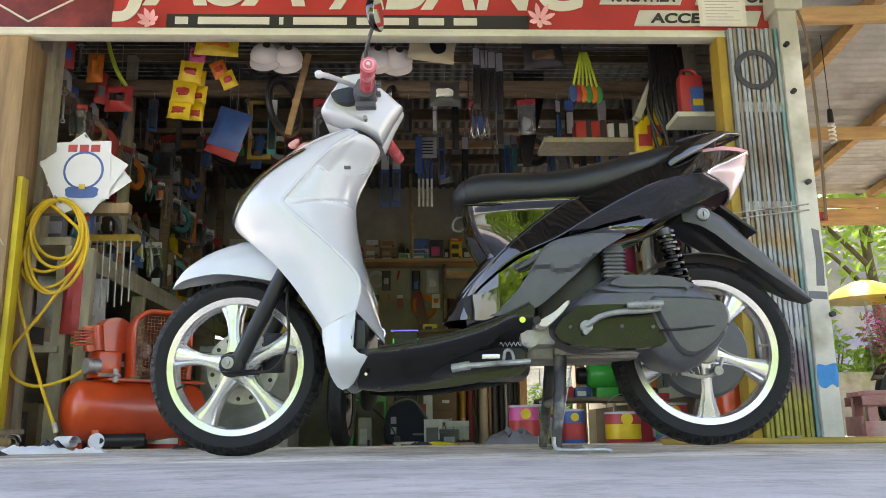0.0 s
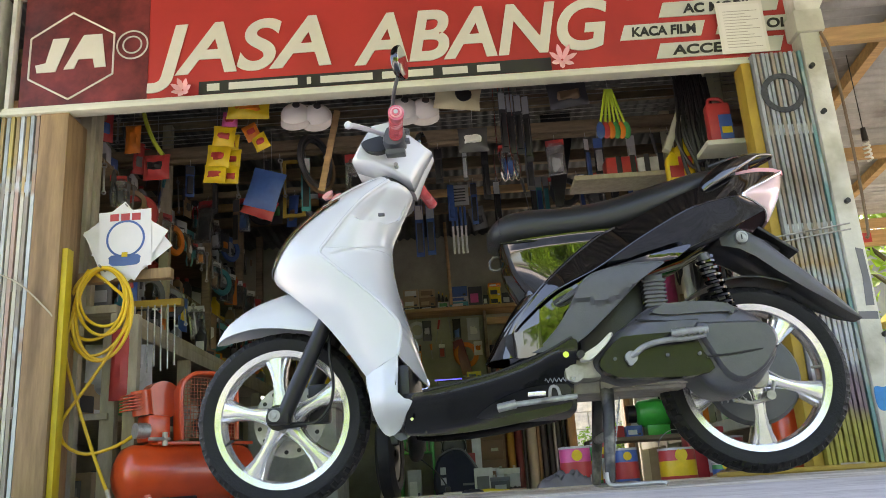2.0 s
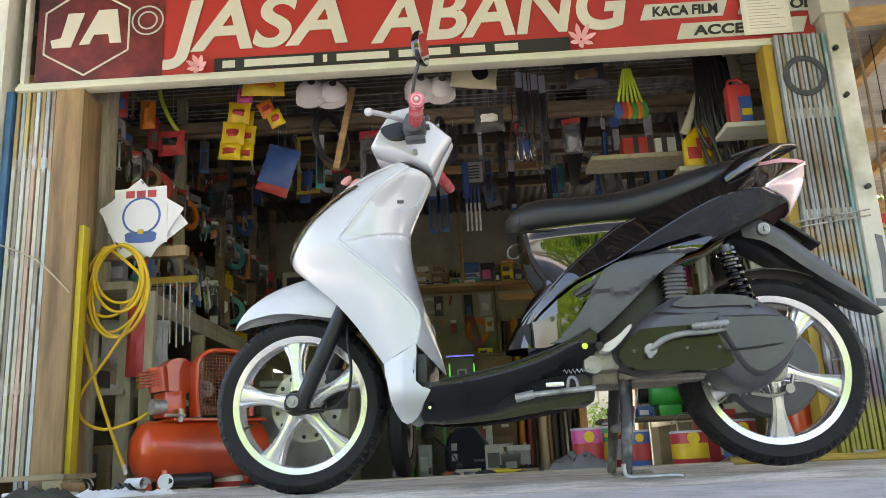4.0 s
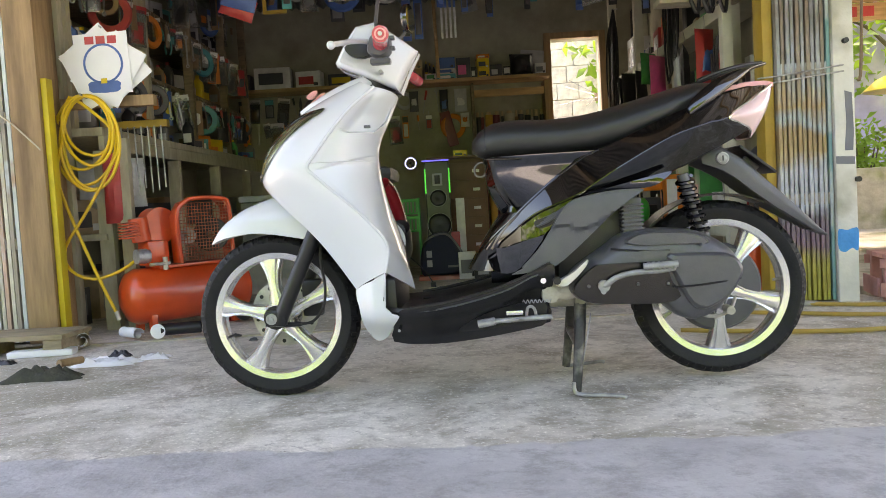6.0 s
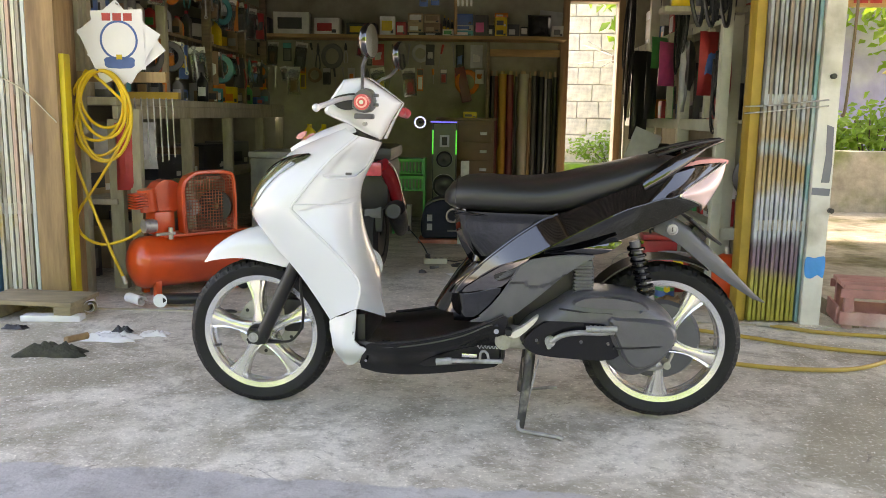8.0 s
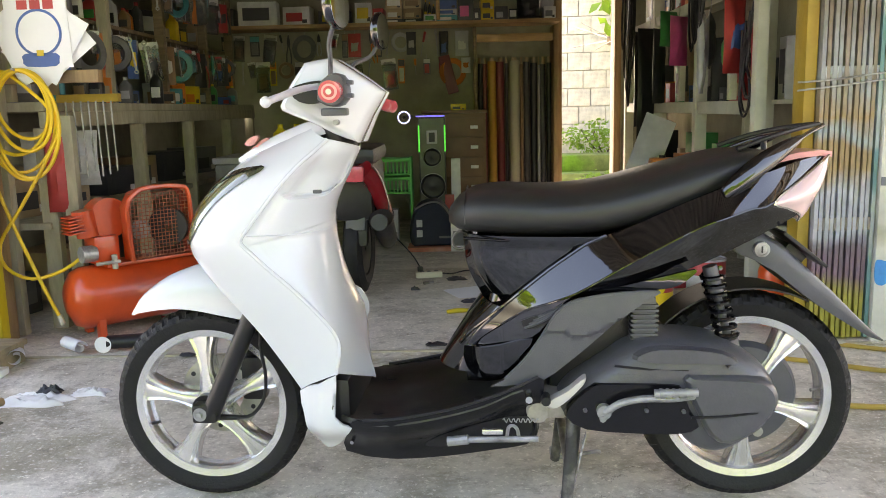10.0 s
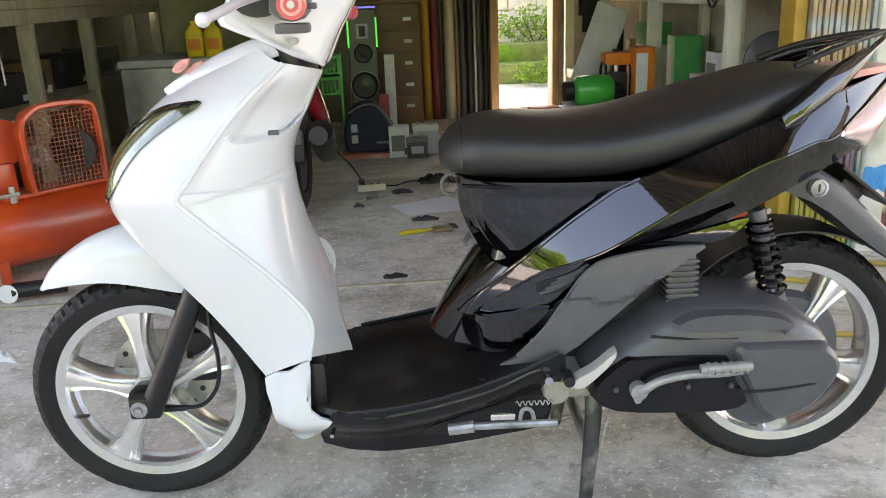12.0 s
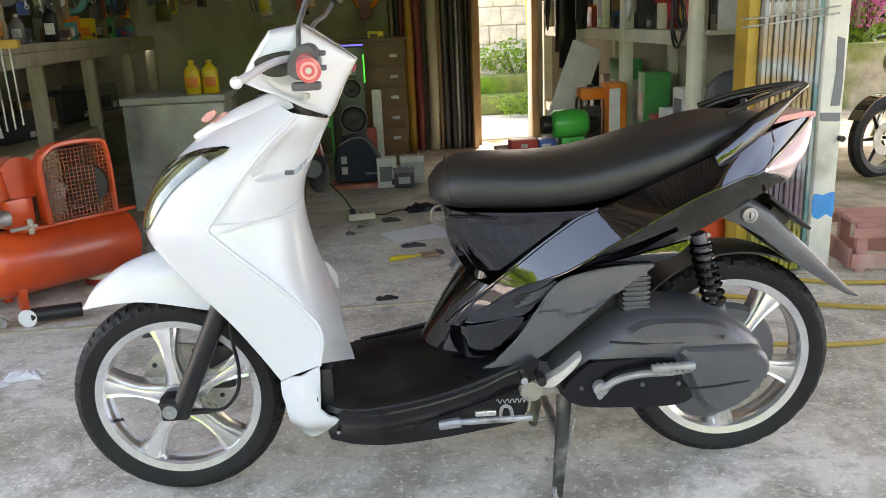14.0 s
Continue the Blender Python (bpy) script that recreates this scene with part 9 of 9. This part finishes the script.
def shrub(at, radii, count, size, seed, label, leaf=LEAF, name="shrub"):
    rng = random.Random(seed)
    th = thing(name, label, "shrub", at)
    bm = B()
    for k in range(6):
        q = k * 1.05
        sweep(bm, [(0, 0, -0.05), (radii[0] * 0.3 * math.cos(q), radii[1] * 0.3 * math.sin(q), radii[2] * 0.6), (radii[0] * 0.5 * math.cos(q), radii[1] * 0.5 * math.sin(q), radii[2] * 1.4)], 0.008, 5)
    part("stems", bm, BARK, th)
    part("foliage", leaves(B(), (0, 0, radii[2]), radii, count, size, rng), leaf, th, angle=180)
    return th


# awning beside the shop
for k, (y0, y1) in enumerate(((-1.5, 5.5),)):
    aw = corrugated("awning_roof", 2.28, 6.2, y0, y1, 2.55, 2.28, 0.09, 0.014, TIN, "corrugated metal awning roof over the yard", "x")
for y, z in ((0.2, 2.38), (1.9, 2.30), (3.6, 2.24), (5.3, 2.17)):
    single("awning_beam", box(B(), (2.46, y, z - 0.09), (6.2, y + 0.05, z), 0.004), WOODX, "bare timber beam under the awning", "beam", "awning beams", "structure")
for x in (2.9, 3.7, 4.5, 5.3):
    bm = B()
    vs = [(x, -1.4, 2.46), (x + 0.06, -1.4, 2.46), (x + 0.06, 5.4, 2.19), (x, 5.4, 2.19)]
    loft(bm, [[Vector(v) + Vector((0, 0, dz)) for v in vs] for dz in (0, 0.075)])
    single("awning_rafter", bm, WOODX, "bare timber rafter under the awning roof", "rafter", "awning rafters", "structure")
lintel = single("awning_lintel", box(B(), (2.46, 5.36, 1.93), (6.2, 5.42, 2.08), 0.004), WOODX, "timber lintel with faded red print at the end of the awning", "lintel", kind="structure")
single("awning_post", box(B(), (5.9, 5.34, -0.12), (6.02, 5.43, 1.929), 0.004), WOODX, "timber post of the awning", "post", "awning posts", "structure")
single("awning_post", box(B(), (5.9, -1.4, -0.0), (6.0, -1.3, 2.36), 0.004), WOODX, "timber post of the awning", "post", "awning posts", "structure")
bm = B()
for k, w in enumerate((0.10, 0.09, 0.12, 0.10, 0.11)):
    box(bm, (3.42 + 0.14 * k, 5.352, 1.96), (3.42 + 0.14 * k + w, 5.358, 2.05))
single("red_print", bm, GM["red"], "row of red painted bars on the lintel", "print")
lb = thing("energy_lamp", "white spiral energy saving lamp hanging unlit under the awning", "lamp", (2.83, 2.43, 1.86))
part("socket", revolve(B(), [(0.014, 0.05), (0.018, 0.0), (0.018, -0.03), (0.012, -0.032)], (0, 0, 0), 14), BLACKP, lb)
part("tube", sweep(B(), [(0.018 * math.cos(q), 0.018 * math.sin(q), -0.04 - 0.0042 * q) for q in (0.6 * k for k in range(46))], 0.006, 6, 1), mat("frosted white glass", (0.85, 0.85, 0.82), 0.3, var=0.02), lb)
part("flex", cyl(B(), (0, 0, 0.05), (0, 0, 0.555), 0.003, seg=5), BLACKP, lb)

# low stool by the column
stl = thing("wooden_stool", "low worn pink painted wooden stool on the cement", "stool", (2.44, 1.36, 0))
stl.rotation_euler = (0, 0, radians(-10))
PINKW = mat("worn pink paint", (0.42, 0.20, 0.18), 0.7, var=0.25, bump=0.3, col2=(0.55, 0.45, 0.42))
for k in range(3):
    part("seat_board", box(B(), (-0.15, -0.13 + 0.09 * k, 0.185), (0.17, -0.045 + 0.09 * k, 0.205), 0.003), PINKW, stl)
for x in (-0.14, 0.12):
    for y in (-0.12, 0.08):
        part("leg", box(B(), (x, y, 0.0), (x + 0.04, y + 0.04, 0.184), 0.003), PINKW, stl)
for y in (-0.135, 0.125):
    part("rail", box(B(), (-0.16, y, 0.02), (0.18, y + 0.012, 0.08), 0.002), PINKW, stl)
    part("rail", box(B(), (-0.16, y, 0.145), (0.18, y + 0.012, 0.184), 0.002), PINKW, stl)
part("side_rail", box(B(), (-0.17, -0.12, 0.02), (-0.158, 0.12, 0.10), 0.002), PINKW, stl)

# yellow hose along the ground
HOSEG = mat("dusty yellow hose", (0.46, 0.32, 0.07), 0.55, var=0.2, col2=(0.34, 0.24, 0.08))
for pts, lb_ in (([(1.92, 1.24, 0.012), (2.15, 1.13, 0.012), (2.5, 1.08, 0.012), (2.9, 0.95, 0.012), (3.6, 0.9, 0.012)], "yellow air hose lying along the threshold"),
                 ([(1.40, 1.18, 0.012), (1.75, 1.02, 0.012), (2.1, 0.86, 0.012), (2.6, 0.80, 0.012), (3.4, 0.9, 0.012)], "yellow air hose lying on the cement"),
                 ([(1.30, 0.72, 0.012), (1.55, 0.62, 0.012), (1.8, 0.56, 0.012), (2.05, 0.58, 0.012), (2.25, 0.72, 0.012), (2.42, 0.92, 0.012), (2.8, 1.0, 0.012), (3.4, 1.0, 0.012)], "yellow air hose lying in a bend on the cement")):
    single("ground_hose", sweep(B(), pts, 0.0085, 8), HOSEG, lb_, "hose", "ground hoses")
single("hose_end", cyl(B(), (1.90, 1.25, 0.013), (1.98, 1.215, 0.013), 0.013, seg=10), ALLOYD, "metal hose coupling on the cement", "coupling")

# walls and planting beyond the yard
bm = box(B(), (2.9, 6.4, -0.12), (9.0, 6.65, 0.62), 0.02)
single("garden_wall", bm, MOSS, "low mossy concrete garden wall", "wall", kind="structure")
single("house_wall", box(B(), (3.6, 9.6, -0.12), (14.0, 9.8, 3.0)), mat("lilac render", (0.42, 0.38, 0.62), 0.85, var=0.1, col2=(0.55, 0.53, 0.66)), "lilac rendered house wall behind the garden", "wall", kind="structure")
for k in range(7):
    shrub((3.1 + 0.75 * k, 6.9 + 0.2 * (k % 2), 0.35), (0.42, 0.3, 0.42), 420, 0.11, 40 + k, "leafy green potted shrub along the garden wall", LEAF)
for k in range(5):
    shrub((3.3 + 1.1 * k, 7.4, 0.2), (0.6, 0.5, 0.42), 600, 0.13, 60 + k, "tall leafy green shrub behind the garden wall", LEAF)
shrub((5.4, 6.9, 0.75), (0.38, 0.3, 0.35), 900, 0.05, 81, "magenta flowering bush behind the garden wall", PINKF, "flowering_bush")
tree((3.4, 8.4, 0), 4.2, 2.0, 2600, 0.20, 1, "leafy green tree behind the garden wall")
tree((5.8, 8.0, 0), 4.6, 2.2, 2600, 0.20, 2, "leafy green tree behind the garden wall")
tree((8.5, 6.8, 0), 4.2, 2.0, 2200, 0.20, 3, "leafy green tree at the edge of the yard")
yl = thing("yellow_sunshade", "round yellow sunshade beyond the garden wall", "sunshade", (5.15, 7.0, 0))
bm = B()
loft(bm, [[(r * math.cos(q), r * math.sin(q), z) for q in (2 * math.pi * k / 16 for k in range(16))] for r, z in ((0.45, 1.45), (0.3, 1.58), (0.12, 1.66), (0.01, 1.68))])
part("canopy", bm, GM["yellow"], yl)
part("pole", cyl(B(), (0, 0, -0.1), (0, 0, 1.66), 0.015, seg=8), STEEL, yl)

# parked motorcycle in the yard
mc = thing("motorcycle", "black motorcycle with a round visor lamp parked in the yard", "motorcycle", (3.43, 3.12, -0.03))
mc.scale = (0.85, 0.85, 0.85)
mc.rotation_euler = (0, 0, radians(20))
part("front_tyre", lathe(B(), [(0.22, -0.035), (0.25, -0.045), (0.29, -0.025), (0.295, 0), (0.29, 0.025), (0.25, 0.045), (0.22, 0.035)], (0, 0, 0.296), 56), RUBBER, mc)
part("front_rim", lathe(B(), [(0.20, -0.025), (0.225, -0.03), (0.225, 0.03), (0.20, 0.025)], (0, 0, 0.296), 48), BLACKM, mc)
for k in range(6):
    q = math.pi * k / 3
    part("spoke", cyl(B(), (0.03 * math.cos(q), 0, 0.296 + 0.03 * math.sin(q)), (0.205 * math.cos(q), 0, 0.296 + 0.205 * math.sin(q)), 0.014, 0.01, 8), BLACKM, mc)
part("disc", lathe(B(), [(0.05, -0.045), (0.12, -0.045), (0.12, -0.04), (0.05, -0.04)], (0, 0, 0.296), 32), ALLOYD, mc)
for s in (-1, 1):
    part("fork", cyl(B(), (0.0, s * 0.075, 0.296), (0.24, s * 0.075, 0.85), 0.018, seg=12), ALLOY, mc)
bm = B()
loft(bm, [[(0.0 + 0.315 * math.cos(a), y, 0.296 + 0.315 * math.sin(a)) for y in (-0.055, -0.03, 0.0, 0.03, 0.055)] for a in (radians(20 + 12 * k) for k in range(12))], closed=False)
thicken(bm, 0.004)
part("mudguard", bm, BLACKG, mc)
bm = B()
bmesh.ops.create_uvsphere(bm, u_segments=20, v_segments=14, radius=0.11, matrix=Matrix.Translation((0.11, 0, 0.82)) @ Matrix.Diagonal((0.9, 1, 1.15, 1)))
part("headlamp", bm, BLACKG, mc)
part("tank", sweep(B(), [(0.26, 0, 0.82), (0.40, 0, 0.86), (0.58, 0, 0.84), (0.72, 0, 0.76)], lambda t: 0.12 - 0.03 * t, 16), BLACKG, mc)
part("shroud", puff(B(), [(0.20, 0.62), (0.28, 0.74), (0.50, 0.78), (0.62, 0.68), (0.45, 0.58)], -0.08, -0.15, n=3), BLACKG, mc)
part("shroud_stripe", puff(B(), [(0.30, 0.70), (0.48, 0.745), (0.55, 0.72), (0.42, 0.68)], -0.14, -0.153, n=2), GM["red"], mc)
part("engine", box(B(), (0.36, -0.12, 0.26), (0.70, 0.12, 0.55), 0.03), ALLOYD, mc)
part("seat", sweep(B(), [(0.72, 0, 0.78), (0.95, 0, 0.77), (1.3, 0, 0.84)], 0.085, 12), SEATM, mc)
part("handlebar", sweep(B(), [(0.30, -0.36, 0.97), (0.26, -0.2, 0.99), (0.25, 0, 0.95), (0.26, 0.2, 0.99), (0.30, 0.36, 0.97)], 0.012, 8), BLACKM, mc)
for s in (-1, 1):
    part("mirror", sweep(B(), [(0.27, s * 0.24, 0.99), (0.26, s * 0.26, 1.10), (0.25, s * 0.29, 1.14)], lambda t: 0.006 + 0.03 * max(0, t - 0.8) * 4, 8), BLACKM, mc)
part("rear_tyre", lathe(B(), [(0.22, -0.045), (0.25, -0.055), (0.29, -0.03), (0.295, 0), (0.29, 0.03), (0.25, 0.055), (0.22, 0.045)], (1.28, 0, 0.296), 48), RUBBER, mc)
part("rear_rim", lathe(B(), [(0.02, -0.03), (0.21, -0.035), (0.225, 0), (0.21, 0.035), (0.02, 0.03)], (1.28, 0, 0.296), 32), BLACKM, mc)
part("swing_arm", box(B(), (0.66, -0.08, 0.28), (1.30, -0.05, 0.33), 0.006), BLACKM, mc)
part("tail", sweep(B(), [(0.9, 0, 0.68), (1.2, 0, 0.72), (1.5, 0, 0.80)], 0.07, 10), BLACKG, mc)

# behind the back doorway
slab("back_yard", [(0.2, 6.05), (5.0, 6.3), (5.0, 14.0), (0.2, 14.0)], -0.10, mat("pale gravel", (0.62, 0.60, 0.56), 0.95, var=0.25, scale=30, bump=0.8, bscale=60), "pale gravel yard behind the shop", category="ground", depth=0.02)
bw = thing("stone_wall", "pale rough block wall behind the shop", "wall", kind="structure")
part("core", box(B(), (0.2, 9.32, -0.12), (4.8, 9.6, 3.6)), STONE, bw)
BR = random.Random(5)
blk = {}
for r in range(10):
    x = 1.2 + 0.2 * (r % 2)
    while x < 3.4:
        w = BR.choice((0.30, 0.36, 0.42))
        if w not in blk:
            me_ = part("block", box(B(), (0, 0, 0), (w - 0.008, 0.08, 0.223), 0.006), STONE, bw)
            me_.location = (x, 9.25 + 0.015 * BR.random(), 0.45 + 0.23 * r)
            blk[w] = me_.data
        else:
            o_ = new("block", blk[w])
            o_.parent = bw
            o_.location = (x, 9.25 + 0.02 * BR.random(), 0.45 + 0.23 * r)
        x += w
for z, y, h in ((-0.1, 8.0, 0.22), (0.10, 8.35, 0.22)):
    single("garden_step", box(B(), (0.9, y, z), (3.6, y + 0.5, z + h), 0.03), mat("mossy step", (0.16, 0.20, 0.06), 0.9, var=0.4, bump=0.8, bscale=25, col2=(0.10, 0.22, 0.015)), "mossy green stone step in the back yard", "step", "garden steps")
shrub((2.1, 7.7, -0.1), (0.55, 0.16, 0.16), 900, 0.05, 91, "low trimmed green hedge behind the shop", LEAF)
shrub((2.0, 8.9, 0.3), (0.6, 0.2, 0.22), 700, 0.06, 92, "low green plants on the garden step", LEAF)
# added area lamp, no real fitting: strengthens the daylight entering by the doorway
door_fill = new("doorway_daylight", bpy.data.lights.new("doorway_daylight", "AREA"))
door_fill.data.shape, door_fill.data.size, door_fill.data.size_y, door_fill.data.energy = "RECTANGLE", 0.44, 1.9, 1.5
door_fill.matrix_world = look((1.66, 5.85, 1.02), (1.40, 3.0, 0.75))
for k in range(16):
    x, L = 1.99 + 0.02 * (k % 6), 0.9 + 0.05 * k
    single("hanging_cable", sweep(B(), [(x, 5.56 - 0.03 * (k % 4), 2.2), (x + 0.03 * math.sin(k), 5.52, 1.8), (x + 0.04 * math.cos(2.3 * k), 5.50, 1.3), (x + 0.05 * math.sin(1.7 * k), 5.52, 2.2 - L)], 0.011, 6, 5), BLACKP, "black cable hanging in a bundle beside the back doorway", "cable", "doorway cables")
dr = thing("drying_stand", "yellow bamboo pole with radiating wire arms behind the doorway", "drying stand", (1.83, 6.6, -0.1))
part("pole", cyl(B(), (0, 0, 0), (-0.03, 0, 1.62), 0.026, seg=10), YELB, dr)
part("hub", cyl(B(), (-0.03, 0, 1.60), (-0.03, 0, 1.68), 0.06, seg=12), WOODD, dr)
for k in range(10):
    q = 2 * math.pi * k / 10
    part("arm", cyl(B(), (-0.03, 0, 1.65), (-0.03 + 0.42 * math.cos(q), 0.42 * math.sin(q), 1.80 - 0.22 * (k % 2)), 0.004, seg=5), STEEL, dr)

# paler copy of the leaf: sunshine on the far foliage put into its colour
LEAFS = leafy("pale sunlit leaf", (0.32, 0.46, 0.09), rough=0.5, var=0.35, scale=2, col2=(0.20, 0.34, 0.05))

# trees and bank across the street, behind the camera
slab("verge", [(-60, -40), (60, -40), (60, -13.6), (-60, -13.6)], -0.02, mat("grass verge", (0.09, 0.17, 0.025), 0.9, var=0.4, scale=8, bump=0.6, col2=(0.16, 0.22, 0.05)), "green grass verge across the street", category="ground", depth=0.05)
slab("road", [(-60, -13.5), (60, -13.5), (60, -7.0), (-60, -7.0)], -0.05, mat("asphalt", (0.06, 0.06, 0.062), 0.9, var=0.25, scale=12, bump=0.4), "grey asphalt street in front of the shop", category="road", depth=0.05)
for k, (x, y, h, s) in enumerate(((-12.5, -17.0, 6.0, 3.6), (-7.0, -18.0, 5.4, 3.4), (-2.0, -17.5, 6.2, 3.6), (3.0, -18.5, 5.6, 3.4), (8.0, -17.0, 6.2, 3.6), (13.5, -18.0, 6.0, 3.6))):
    tree((x, y, -0.1), h, s, 4600, 0.42, 20 + k, "broad leafy green tree across the street", LEAFS, 0.2)
for k in range(8):
    shrub((-10 + 2.9 * k, -14.2, -0.1), (1.8, 0.8, 1.5), 1100, 0.28, 120 + k, "green hedge bush across the street", LEAFS)
